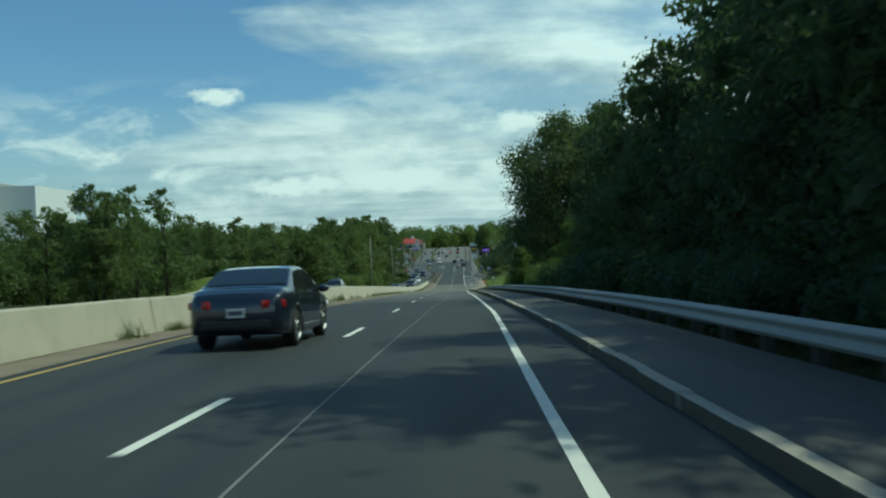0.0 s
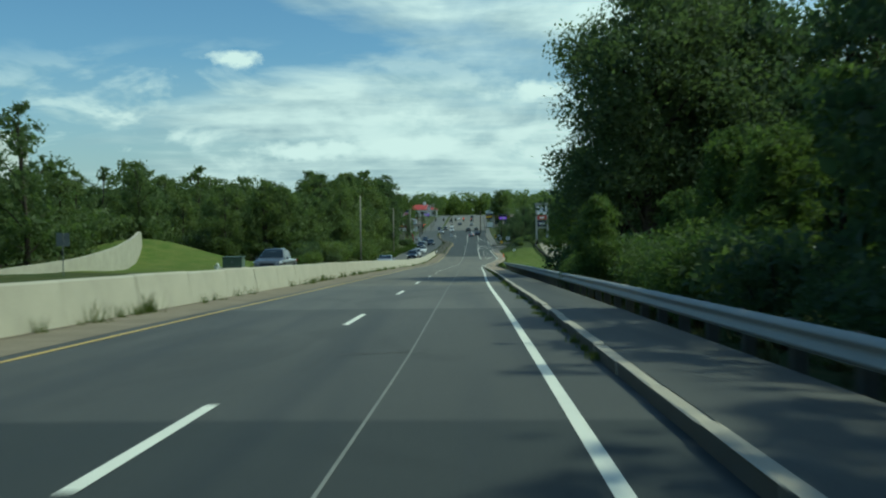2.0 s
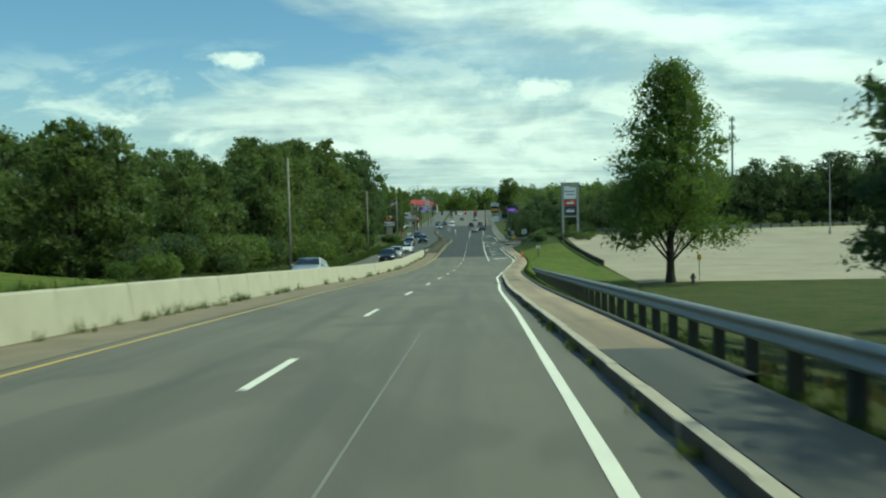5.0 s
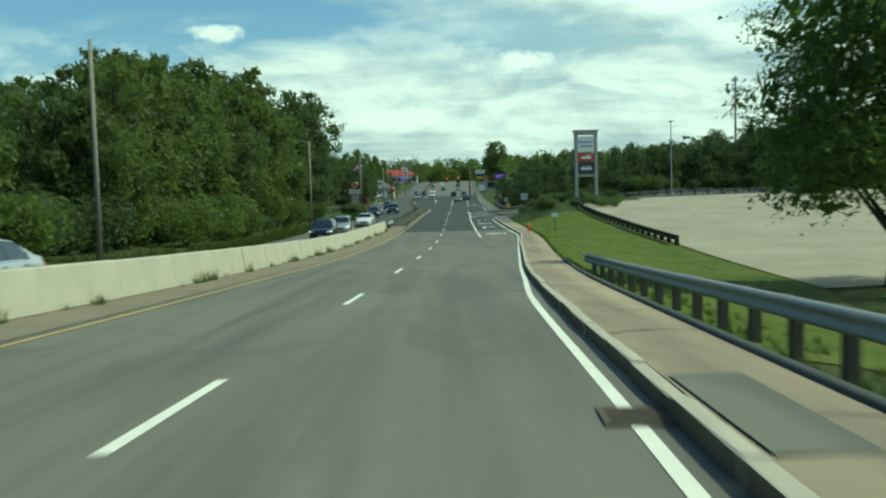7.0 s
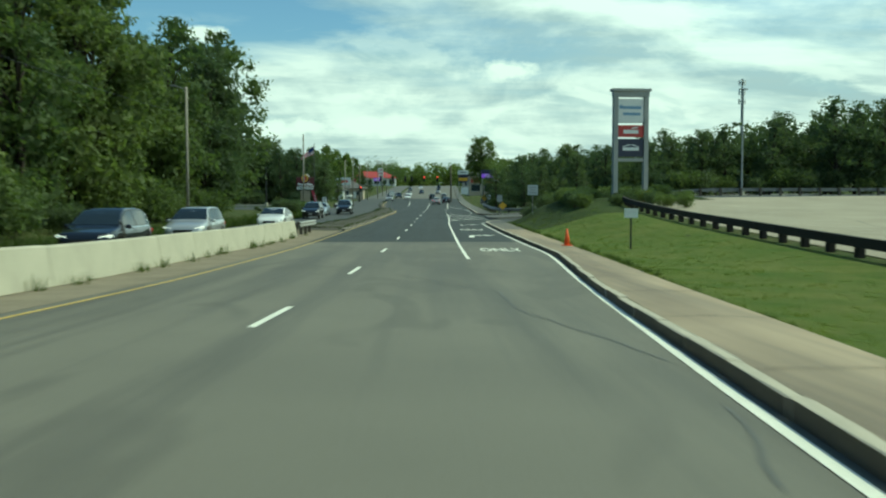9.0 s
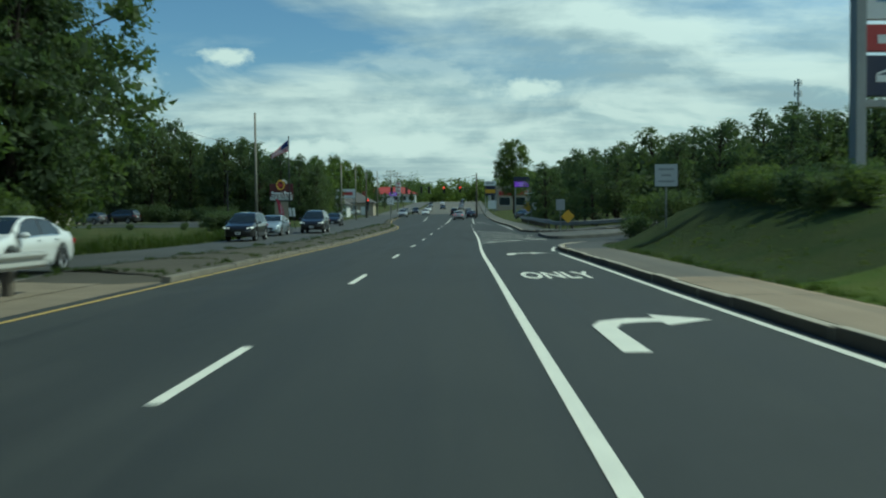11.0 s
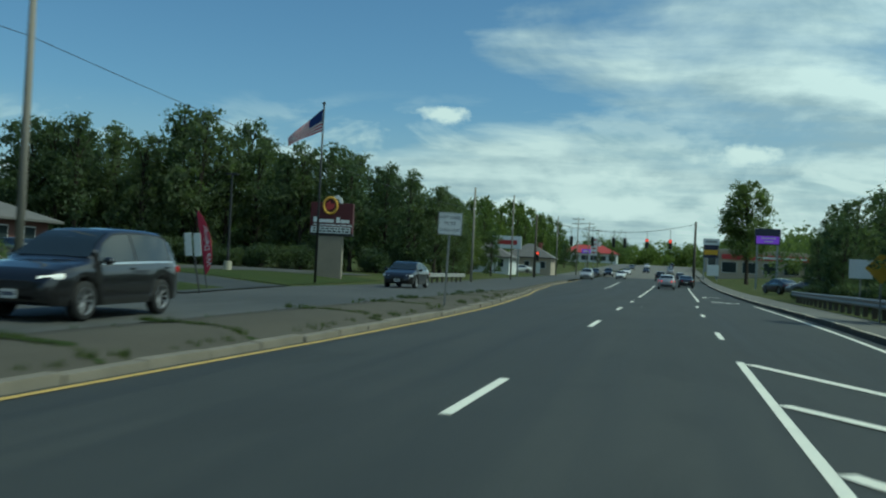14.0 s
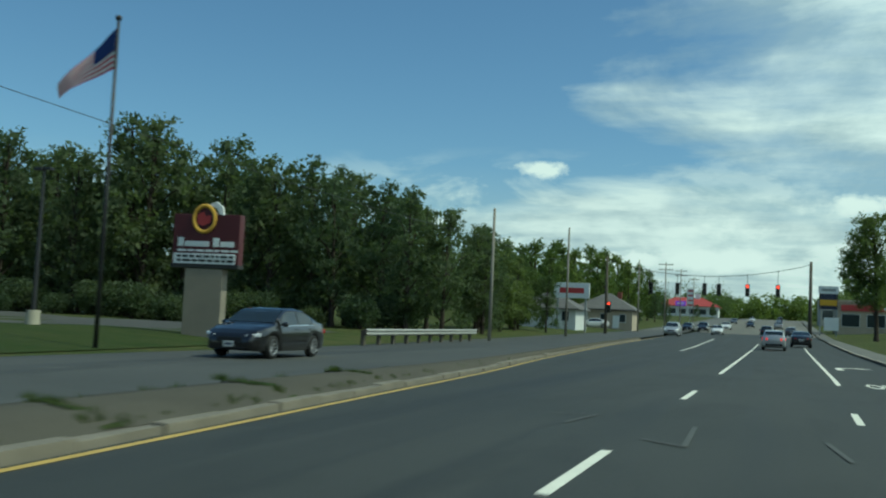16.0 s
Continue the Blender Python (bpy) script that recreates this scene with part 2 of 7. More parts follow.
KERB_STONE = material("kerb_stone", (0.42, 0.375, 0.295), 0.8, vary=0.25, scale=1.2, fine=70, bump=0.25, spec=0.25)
GRAVEL = material("gravel", (0.22, 0.185, 0.135), 0.95, vary=0.3, scale=0.8, fine=45, bump=0.5, spec=0.1)
KERB_CONCRETE = material("kerb_concrete", (0.19, 0.172, 0.138), 0.85, vary=0.3, scale=1.0, fine=60, bump=0.3, spec=0.2)
MEDIAN_PAVING = material("median_paving", (0.085, 0.078, 0.061), 0.92, vary=0.25, scale=0.5, fine=45, bump=0.3, spec=0.15)
WHITE_PAINT = material("white_paint", (0.76, 0.74, 0.63), 0.6, vary=0.14, scale=2.0, fine=55, bump=0.1)
YELLOW_PAINT = material("yellow_paint", (0.50, 0.35, 0.10), 0.6, vary=0.2, scale=2.0, fine=55, bump=0.1)
WORN_PAINT = material("worn_paint", (0.085, 0.088, 0.082), 0.75, vary=0.4, scale=4, fine=30, bump=0.1)
FADED_PAINT = material("faded_paint", (0.20, 0.20, 0.18), 0.75, vary=0.4, scale=2.5, fine=30, bump=0.1)
STEEL = material("galvanised_steel", (0.34, 0.335, 0.31), 0.6, metal=0.15, vary=0.2, scale=2.0, fine=25, bump=0.05)
STEEL_DULL = material("weathered_steel", (0.25, 0.25, 0.24), 0.55, metal=0.6, vary=0.3, scale=2.0, fine=25, bump=0.1)
DARK_TIMBER = material("dark_timber", (0.035, 0.03, 0.026), 0.8, vary=0.3, scale=2.0, fine=30, bump=0.3, spec=0.2)
POST_WOOD = material("post_wood", (0.11, 0.095, 0.075), 0.85, vary=0.3, scale=3, fine=40, bump=0.3, spec=0.2)
POLE_WOOD = material("pole_wood", (0.25, 0.23, 0.195), 0.85, vary=0.25, scale=1.0, fine=30, bump=0.3, spec=0.2, stretch=(4, 4, 0.5))
TAR = material("crack_sealer", (0.088, 0.082, 0.066), 0.55, vary=0.3, scale=2, fine=50, bump=0.1)
LOT_PAINT = material("lot_paint", (0.50, 0.46, 0.38), 0.85, vary=0.3, scale=1.5, fine=20, bump=0.1, spec=0.15)
BARK = material("bark", (0.055, 0.045, 0.036), 0.92, vary=0.35, scale=2.0, fine=14, bump=0.6, spec=0.15, stretch=(2, 2, 0.5))
GRASS_WILD = grass_ground("wild_grass", (0.055, 0.085, 0.022), (0.12, 0.115, 0.045), (0.10, 0.085, 0.055), 0.55)
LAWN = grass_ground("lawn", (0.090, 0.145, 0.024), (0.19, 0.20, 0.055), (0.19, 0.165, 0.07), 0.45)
# darker lawn copy for grass under cloud shade, also used for weedy joints
LAWN_DULL_SHADED = grass_ground("lawn_dull_shaded", (0.045, 0.072, 0.02), (0.075, 0.09, 0.03), (0.075, 0.07, 0.04), 0.4)
LEAF_DARK = leaf_material("leaf_dark", (0.070, 0.098, 0.056), (0.120, 0.152, 0.084), (1.2, 1.35, 0.75))
LEAF_MID = leaf_material("leaf_mid", (0.080, 0.110, 0.048), (0.165, 0.205, 0.085), (1.2, 1.35, 0.7))
LEAF_LIGHT = leaf_material("leaf_light", (0.085, 0.120, 0.042), (0.185, 0.235, 0.080), (1.15, 1.3, 0.65))
BLADE_LAWN = leaf_material("lawn_blade", (0.08, 0.13, 0.022), (0.18, 0.20, 0.055), (1.1, 1.3, 0.5))
BLADE_DRY = leaf_material("dry_blade", (0.06, 0.06, 0.03), (0.14, 0.125, 0.065), (1.1, 1.1, 0.6))
BLADE = leaf_material("grass_blade", (0.05, 0.075, 0.02), (0.13, 0.145, 0.05), (1.1, 1.3, 0.5))


# ---- building helpers ----
def mesh_from(name, verts, faces, mat, smooth=False):
    me = bpy.data.meshes.new(name)
    me.from_pydata([tuple(v) for v in verts], [], [tuple(f) for f in faces])
    me.materials.append(mat)
    if smooth:
        me.polygons.foreach_set("use_smooth", [True] * len(me.polygons))
    me.update()
    return me


def thing(name, at=(0, 0, 0), rz=0.0, label="", category="", group="", kind=""):
    ob = new(name)
    ob.empty_display_size = 0.3
    ob.matrix_world = pose(*at, 0, 0, rz)
    return tagged(ob, label, category, group, kind)


def part(name, bm, mat, parent=None, label="", smooth=False):
    """Links a bmesh as one mesh object, under a thing or a part of one."""
    me = bpy.data.meshes.new(name)
    bm.normal_update()
    bm.to_mesh(me)
    bm.free()
    me.materials.append(mat)
    if smooth:
        me.polygons.foreach_set("use_smooth", [True] * len(me.polygons))
    return put(name, me, parent, label)


def put(name, me, parent=None, label="", m=None):
    ob = new(name, me)
    if parent is not None:
        ob.parent = parent
    if m is not None:
        ob.matrix_local = m
    if label:
        ob["label"] = label
    return ob


def box(bm, size, at=(0, 0, 0), rot=(0, 0, 0), bevel=0.0):
    m = pose(*at, *rot) @ Matrix.Diagonal((*size, 1))
    made = bmesh.ops.create_cube(bm, size=1.0, matrix=m)["verts"]
    if bevel:
        edges = list({e for v in made for e in v.link_edges})
        bmesh.ops.bevel(bm, geom=edges, offset=bevel, segments=2, affect="EDGES", profile=0.7)
    return bm


def boxed(size, at=(0, 0, 0), rot=(0, 0, 0), bevel=0.0):
    return box(bmesh.new(), size, at, rot, bevel)


def tube(bm, a, b, r0, r1=None, seg=10, cap=True):
    a, b = Vector(a), Vector(b)
    r1 = r0 if r1 is None else r1
    d = b - a
    m = Matrix.Translation((a + b) / 2) @ d.to_track_quat("Z", "Y").to_matrix().to_4x4()
    bmesh.ops.create_cone(bm, cap_ends=cap, segments=seg, radius1=r0, radius2=max(r1, 1e-4), depth=d.length, matrix=m)
    return bm


def tubed(*args, **kw):
    return tube(bmesh.new(), *args, **kw)


def outline(points, depth, axis="y", bm=None):
    """A flat outline in x and z (or x and y), given thickness."""
    bm = bm or bmesh.new()
    lo, hi = [], []
    for u, v in points:
        lo.append(bm.verts.new((u, -depth / 2, v) if axis == "y" else (u, v, -depth / 2)))
        hi.append(bm.verts.new((u, depth / 2, v) if axis == "y" else (u, v, depth / 2)))
    n = len(points)
    bm.faces.new(lo)
    bm.faces.new(hi[::-1])
    for i in range(n):
        bm.faces.new((lo[i], hi[i], hi[(i + 1) % n], lo[(i + 1) % n]))
    bmesh.ops.recalc_face_normals(bm, faces=bm.faces)
    return bm


def writing(name, text, size, mat, parent, m, depth=0.01, wide=1.0, label="", bold=0.0):
    """Raised letters in the built-in font, as one mesh."""
    cu = bpy.data.curves.new(name, "FONT")
    cu.body, cu.size, cu.align_x, cu.align_y, cu.extrude, cu.resolution_u = text, size, "CENTER", "CENTER", depth, 3
    cu.offset = bold
    tmp = bpy.data.objects.new(name, cu)
    scene.collection.objects.link(tmp)
    bpy.context.view_layer.update()
    me = bpy.data.meshes.new_from_object(tmp.evaluated_get(bpy.context.evaluated_depsgraph_get()))
    bpy.data.objects.remove(tmp)
    bpy.data.curves.remove(cu)
    me.transform(Matrix.Diagonal((wide, 1, 1, 1)))
    me.materials.clear()
    me.materials.append(mat)
    return put(name, me, parent, label, m)


# ---- alignment of the highway: x of each line and height z, along y ----
def along(table, reach=5.0):
    ys, xs = [p[0] for p in table], [p[1] for p in table]

    def f(y):
        # smooth between the stations
        return sum(0.2 * float(np.interp(y + k * reach, ys, xs)) for k in (-1, -0.5, 0, 0.5, 1))
    return f


road_z = along([(-400, 7.0), (-60, 1.0), (-20, 0.33), (0, 0.01), (20, -0.40), (40, -1.01), (60, -1.75), (80, -2.56), (100, -3.38), (120, -4.23), (140, -5.11), (160, -5.97), (180, -6.71), (200, -7.28), (220, -7.52), (240, -7.55), (260, -7.64), (270, -7.71), (280, -7.70), (290, -7.61), (300, -7.47), (310, -7.43), (340, -7.44), (380, -7.3), (420, -6.9), (460, -6.5), (560, -4.3), (700, -0.6), (770, 0.6), (840, 0.4), (1100, -4), (1600, -8)])
yellow_x = along([(-400, -7.5), (0, -6.2), (27, -5.75), (53, -5.05), (70, -4.75), (90, -4.5), (102, -4.35), (133, -4.42), (145, -4.2), (165, -3.8), (181, -3.25), (200, -2.9), (220, -2.45), (240, -2.1), (260, -1.9), (276, -1.85), (286, -1.65), (292, -1.25), (298, -0.95), (307, -1.02), (312, -1.3), (318, -1.8), (330, -2.6), (340, -3.7), (376, -6.0), (420, -7.0), (700, -5), (1600, 20)])
dash_x = along([(-400, -4.5), (0, -2.76), (20, -1.97), (40, -1.6), (60, -1.41), (80, -1.28), (100, -1.0), (120, -0.95), (140, -0.5), (160, -0.04), (180, 0.51), (200, 1.0), (220, 1.42), (240, 1.69), (260, 1.86), (280, 2.06), (300, 2.6), (324, 2.9), (337, 3.02), (400, 3.7), (700, 9), (1600, 34)])
edge_x = along([(-400, -0.6), (0, 0.70), (9, 0.88), (15, 1.03), (22, 1.21), (29, 1.40), (36, 1.44), (45, 1.53), (54, 1.62), (63, 1.71), (70, 1.75), (76, 1.8), (88, 1.97), (102, 2.28), (118, 2.58), (128, 2.68), (133, 2.75), (136, 2.85), (141, 3.04), (151, 3.29), (154.5, 3.41), (157, 3.55), (160, 3.78), (165.5, 4.10), (168, 4.27), (176, 4.85), (186, 5.55), (198, 6.45), (208, 7.2), (214, 7.55), (222, 7.5), (236, 7.4), (254, 7.52)], 1.5)
kerb_x = along([(-400, 0.7), (5, 1.95), (15, 2.04), (36, 2.18), (50, 2.30), (63, 2.47), (70, 2.51), (100, 2.87), (131, 3.02), (139, 3.24), (151, 3.60), (154, 3.71), (161, 4.0), (165, 4.18), (172, 4.68), (187, 5.76), (194, 6.22), (211, 7.62), (220, 7.72), (236, 7.65), (245, 7.72), (255, 7.85), (290, 8.9), (340, 9.6), (420, 11.0), (700, 17), (1600, 44)], 3.0)
walk_x = along([(-400, 2.6), (0, 3.85), (60, 3.9), (100, 4.0), (127, 4.15), (140, 4.5), (155, 5.0), (163, 5.4), (179, 6.6), (191, 7.6), (204, 8.55), (221, 9.15), (240, 9.2), (256, 9.6), (290, 10.7), (340, 11.6), (420, 13.0), (700, 19), (1600, 46)])
barrier_x = along([(-400, -8.4), (0, -7.6), (40, -6.95), (64, -6.6), (82, -6.45), (104, -6.4), (141, -6.3), (150, -6.05), (165, -5.5), (180, -5.3), (190, -4.95), (207, -4.8), (220, -4.45), (238, -3.7)])
median_x = along([(-400, -9.2), (0, -8.4), (40, -7.75), (64, -7.4), (104, -7.2), (141, -7.1), (165, -6.6), (190, -6.4), (220, -6.2), (245, -5.8), (262, -5.3), (272, -4.8), (285, -4.9), (292, -4.6), (300, -4.15), (314, -4.1), (323, -4.6), (328, -4.4), (340, -4.9), (376, -7.0), (392, -7.5), (420, -8.2), (700, -7), (1600, 18)])
far_x = along([(-400, -17.5), (0, -16.2), (60, -14.8), (104, -13.9), (150, -12.9), (200, -12.3), (235, -11.9), (250, -11.4), (270, -10.7), (295, -10.4), (308, -10.9), (320, -12.9), (332, -13.2), (345, -13.4), (356, -14.2), (372, -15.2), (400, -15.9), (430, -16.0), (700, -14.5), (1600, 10)])
solid_x = along([(209, 4.4), (230, 4.55), (246, 4.71), (256, 4.8), (261, 4.93), (268, 5.1), (279, 5.35), (294, 5.43), (311, 5.6), (322, 5.8), (334, 6.4), (397, 7.66), (700, 13)])


def stations(y0, y1):
    ys, y = [], y0
    while y < y1 - 0.01:
        ys.append(y)
        near = -20 < y < 345
        y += 1.5 if near else (5 if -80 < y < 480 else 25)
    return ys + [y1]


def ribbon(name, y0, y1, lines, mat, parent=None, **tags):
    """A strip of ground along the highway; lines: (x, z) functions of y, from left to right."""
    ys = stations(y0, y1)
    verts, faces, n = [], [], len(lines)
    for y in ys:
        for fx, fz in lines:
            verts.append((fx(y), y, fz(y)))
    for i in range(len(ys) - 1):
        for j in range(n - 1):
            a = i * n + j
            faces.append((a, a + 1, a + n + 1, a + n))
    me = mesh_from(name, verts, faces, mat, True)
    ob = put(name, me, parent)
    return tagged(ob, **tags)


def offset(f, d):
    return lambda y: f(y) + d


def lerp(f, g, k):
    return lambda y: f(y) * (1 - k) + g(y) * k


# ---- ground, carriageways, walks ----
right_far_z = along([(-400, 5), (0, -0.9), (60, -2.7), (100, -4.4), (130, -5.9), (160, -7.2), (185, -7.3), (200, -7.2), (227, -6.65), (248, -5.95), (262, -5.3), (300, -5.2), (340, -6.2), (420, -6.2), (700, 0.5), (1600, -4)])
right_reach = along([(-400, 8), (120, 8), (160, 9), (200, 7.5), (225, 6.2), (240, 4.8), (258, 4.2), (267, 26), (300, 30), (340, 20), (1600, 30)])


def smooth(k):
    k = max(0.0, min(1.0, k))
    return k * k * (3 - 2 * k)


def ground_z(x, y):
    base = road_z(y)
    mid = (kerb_x(y) + yellow_x(y)) / 2
    if x > mid:
        d = x - walk_x(y)
        street = 253.9 < y < 294.2
        if d < 0:
            return base + (0.0 if street else 0.12)
        start = base + (0.0 if y < 200 or street else 0.12)
        dip = -0.38 * smooth(d / 1.2) * (1 if y < 175 else max(0, 1 - (y - 175) / 20))
        z = start + dip * (1 - smooth((d - 3) / 8)) + (right_far_z(y) - start) * smooth(d / right_reach(y))
    else:
        d = far_x(y) - x
        if d < 0:
            return base
        z = base - 0.06 + 0.35 * smooth(d / 6)
        z += 3.1 * math.exp(-((x + 33) / 8.5) ** 2 - ((y - 140) / 10) ** 2)
    z += 0.03 * d * smooth((d - 60) / 120) + 0.22 * noise.noise((x * 0.12, y * 0.12, 3)) * smooth((d - 2) / 8) * (0 if 165 < y < 275 and x > 14 and x < 75 else 1)
    return z


def build_ground():
    offs = [0.0, 0.25, 0.6, 1.0, 1.5, 2.2, 3.0, 4.0, 5.0, 6.5, 8.0, 10.0, 12.5, 15.5, 19, 23, 28, 34, 42, 52, 65, 85, 120, 180, 300, 600, 1200, 2400]
    ys = [-2400, -1200, -600, -300, -150] + stations(-80, 480) + [500, 530, 570, 620, 700, 800, 950, 1200, 1700, 2600, 4000]
    verts, faces = [], []
    n = 2 * len(offs) + 2
    for y in ys:
        yy = max(-400, min(1600, y))
        for o in reversed(offs):
            x = far_x(yy) - o
            verts.append((x, y, ground_z(x, yy)))
        verts.append((far_x(yy) + 0.05, y, road_z(yy) - 0.4))
        verts.append((walk_x(yy) - 0.05, y, road_z(yy) - 0.4))
        for o in offs:
            x = walk_x(yy) + o
            # the paved side street lies over a lowered bed
            verts.append((x, y, ground_z(x, yy) - (0.06 if 255.5 < yy < 292.5 and x < 58 else 0)))
    for i in range(len(ys) - 1):
        for j in range(n - 1):
            a = i * n + j
            faces.append((a, a + 1, a + n + 1, a + n))
    ob = put("ground", mesh_from("ground", verts, faces, GRASS_WILD, True))
    tagged(ob, "rough mown grass and weedy soil beside the highway", "ground", kind="structure")


build_ground()

up4 = offset(road_z, 0.004)
ROAD_LINES = [(lambda y: min(barrier_x(y) - 0.1, yellow_x(y) - 0.3), road_z), (yellow_x, road_z), (lerp(yellow_x, dash_x, 0.5), offset(road_z, 0.01)), (dash_x, offset(road_z, 0.015)), (lerp(dash_x, kerb_x, 0.5), offset(road_z, 0.008)), (offset(kerb_x, 0.04), road_z)]
# shade over the first 78 m painted in as darker asphalt steps
ribbon("road", -400, 46, ROAD_LINES, ASPHALT_DARK_SHADED, label="asphalt carriageway beside the woods, darkened as if in shade", category="road", kind="structure")
ribbon("road", 46, 61, ROAD_LINES, ASPHALT_GREY_SHADED, label="grey asphalt carriageway below the woods, shade mixed into its colour", category="road", kind="structure")
ribbon("road", 61, 78, ROAD_LINES, ASPHALT_OLD, label="asphalt carriageway below the woods, partly darkened for fading shade", category="road", kind="structure")
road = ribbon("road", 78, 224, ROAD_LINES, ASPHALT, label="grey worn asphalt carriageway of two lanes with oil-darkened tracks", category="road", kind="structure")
# cloud shade up to the crossing is put into the asphalt colour
ribbon("road", 224, 470, ROAD_LINES, ASPHALT_DARK_SHADED, label="asphalt carriageway leading to the crossing, darkened for cloud shade", category="road", kind="structure")
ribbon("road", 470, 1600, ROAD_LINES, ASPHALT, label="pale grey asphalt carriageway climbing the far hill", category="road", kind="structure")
OPPOSITE_LINES = [(far_x, offset(road_z, -0.03)), (lerp(far_x, median_x, 0.5), offset(road_z, 0.01)), (offset(median_x, 0.05), offset(road_z, -0.01))]
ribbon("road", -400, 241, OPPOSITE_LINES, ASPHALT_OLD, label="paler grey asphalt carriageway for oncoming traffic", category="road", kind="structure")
# same cloud shade, as darker asphalt on the oncoming lanes
ribbon("road", 241, 470, OPPOSITE_LINES, ASPHALT_SLATE_SHADED, label="asphalt carriageway for oncoming traffic near the crossing, darkened for cloud shade", category="road", kind="structure")
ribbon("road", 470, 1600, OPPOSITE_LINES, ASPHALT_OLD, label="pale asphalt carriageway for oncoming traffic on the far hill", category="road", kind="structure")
shoulder = ribbon("shoulder", -400, 244, [(offset(barrier_x, 0.1), up4), (offset(yellow_x, -0.32), offset(road_z, 0.006))], GRAVEL, label="dusty gravel-strewn strip between barrier and yellow line", category="shoulder", kind="structure")
verge = ribbon("verge", -400, 242, [(offset(median_x, -0.05), offset(road_z, 0.02)), (offset(barrier_x, 0.1), offset(road_z, 0.012))], GRAVEL, label="narrow gravel strip behind the concrete barrier", category="verge", kind="structure")
PATH_LINES = [(offset(kerb_x, 0.14), offset(road_z, 0.145)), (lerp(kerb_x, walk_x, 0.5), offset(road_z, 0.155)), (walk_x, offset(road_z, 0.14)), (offset(walk_x, 0.03), offset(road_z, -0.3))]
# last stretch of sidewalk with cloud shade painted in
ribbon("pavement", 238, 254.6, PATH_LINES, ASPHALT_PATH_SHADED, label="asphalt sidewalk near the corner, its sandy colour darkened for shade", category="sidewalk", kind="structure")
pavement = ribbon("pavement", 107, 238, PATH_LINES, ASPHALT_PATH, label="sandy-coloured worn asphalt sidewalk along the kerb", category="sidewalk", kind="structure")
# grey sidewalk, its colour lowered further for the shade of the woods
ribbon("pavement", -400, 107, PATH_LINES, ASPHALT_GREY_SHADED, label="grey asphalt sidewalk under the woods, darkened further for shade", category="sidewalk", kind="structure")
ribbon("pavement", 293, 1600, [(offset(kerb_x, 0.14), offset(road_z, 0.145)), (walk_x, offset(road_z, 0.14)), (offset(walk_x, 0.03), offset(road_z, -0.3))], ASPHALT_OLD, label="worn asphalt sidewalk past the side street", category="sidewalk", kind="structure")
def swell(h):
    """Height of the median, sloping up from its nose."""
    return lambda y: road_z(y) - 0.03 + (h + 0.03) * smooth((y - 238.5) / 5)


median = ribbon("median", 238.5, 396, [(offset(median_x, 0.02), offset(road_z, -0.03)), (offset(median_x, 0.15), swell(0.13)), (lerp(median_x, yellow_x, 0.35), swell(0.21)), (lerp(median_x, yellow_x, 0.7), swell(0.22)), (offset(yellow_x, -0.34), swell(0.10))], MEDIAN_PAVING, label="sandy paved median strip with weedy joints", category="median", kind="structure")


JOINTS = [242.5 + 5.1 * k + 0.7 * math.sin(k * 2.3) for k in range(17)]
for k, y0 in enumerate(JOINTS):
    # weed-grown joints across the median
    verts, faces, n = [], [], 12
    for i in range(n + 1):
        u = i / n
        y = y0 - 1.6 * u + 0.12 * math.sin(7 * u + k)
        w = 0.13 + 0.06 * math.sin(5 * u + 2 * k)
        x = median_x(y) * (1 - u) + (yellow_x(y) - 0.36) * u
        z = road_z(y) + float(np.interp(u, [0, 0.05, 0.35, 0.7, 1], [0.1, 0.145, 0.222, 0.232, 0.115]))
        verts += [(x, y - w, z), (x, y + w, z)]
        if i:
            faces.append((2 * i - 2, 2 * i, 2 * i + 1, 2 * i - 1))
    put("joint", mesh_from("joint", verts, faces, LAWN_DULL_SHADED), median, "dark weed-grown joint")


def sheet(name, outline_xy, lift, mat, step=2.0, **tags):
    """A paved area laid on the ground, bounded by a four-sided outline."""
    a, b, c, d = [Vector((*p, 0)) for p in outline_xy]
    nu = max(2, int((b - a).length / step))
    nv = max(2, int((d - a).length / step))
    verts, faces = [], []
    for j in range(nv + 1):
        for i in range(nu + 1):
            u, v = i / nu, j / nv
            p = (a * (1 - u) + b * u) * (1 - v) + (d * (1 - u) + c * u) * v
            verts.append((p.x, p.y, ground_z(p.x, p.y) + lift))
    for j in range(nv):
        for i in range(nu):
            k = j * (nu + 1) + i
            faces.append((k, k + 1, k + nu + 2, k + nu + 1))
    return tagged(put(name, mesh_from(name, verts, faces, mat, True)), **tags)


parking_lot = sheet("parking_lot", [(14.6, 168), (75, 165), (75, 272), (18.2, 256)], 0.03, LOT_PAVING, 2.0, label="wide pale cracked asphalt parking lot with faded stall lines", category="parking lot", kind="structure")
# side street colour carries the cloud shade too
sheet("side_street", [(7.7, 255), (60, 267), (60, 289), (8.5, 293)], 0.004, ASPHALT_DARK_SHADED, 1.2, label="asphalt side street joining the highway, darkened for cloud shade", category="road", kind="structure")
sheet("driveway", [(-36, 307), (-10.5, 306), (-12.9, 321.5), (-36, 321)], 0.018, ASPHALT_DARK_SHADED, 1.5, label="dark asphalt driveway into the restaurant grounds", category="driveway", kind="structure")
sheet("lawn", [(-17.5, 307.6), (-11.6, 307.6), (-12.2, 312.6), (-17.5, 312.6)], 0.06, LAWN_DULL_SHADED, 1.0, label="small grass island beside the driveway", category="lawn", kind="structure")
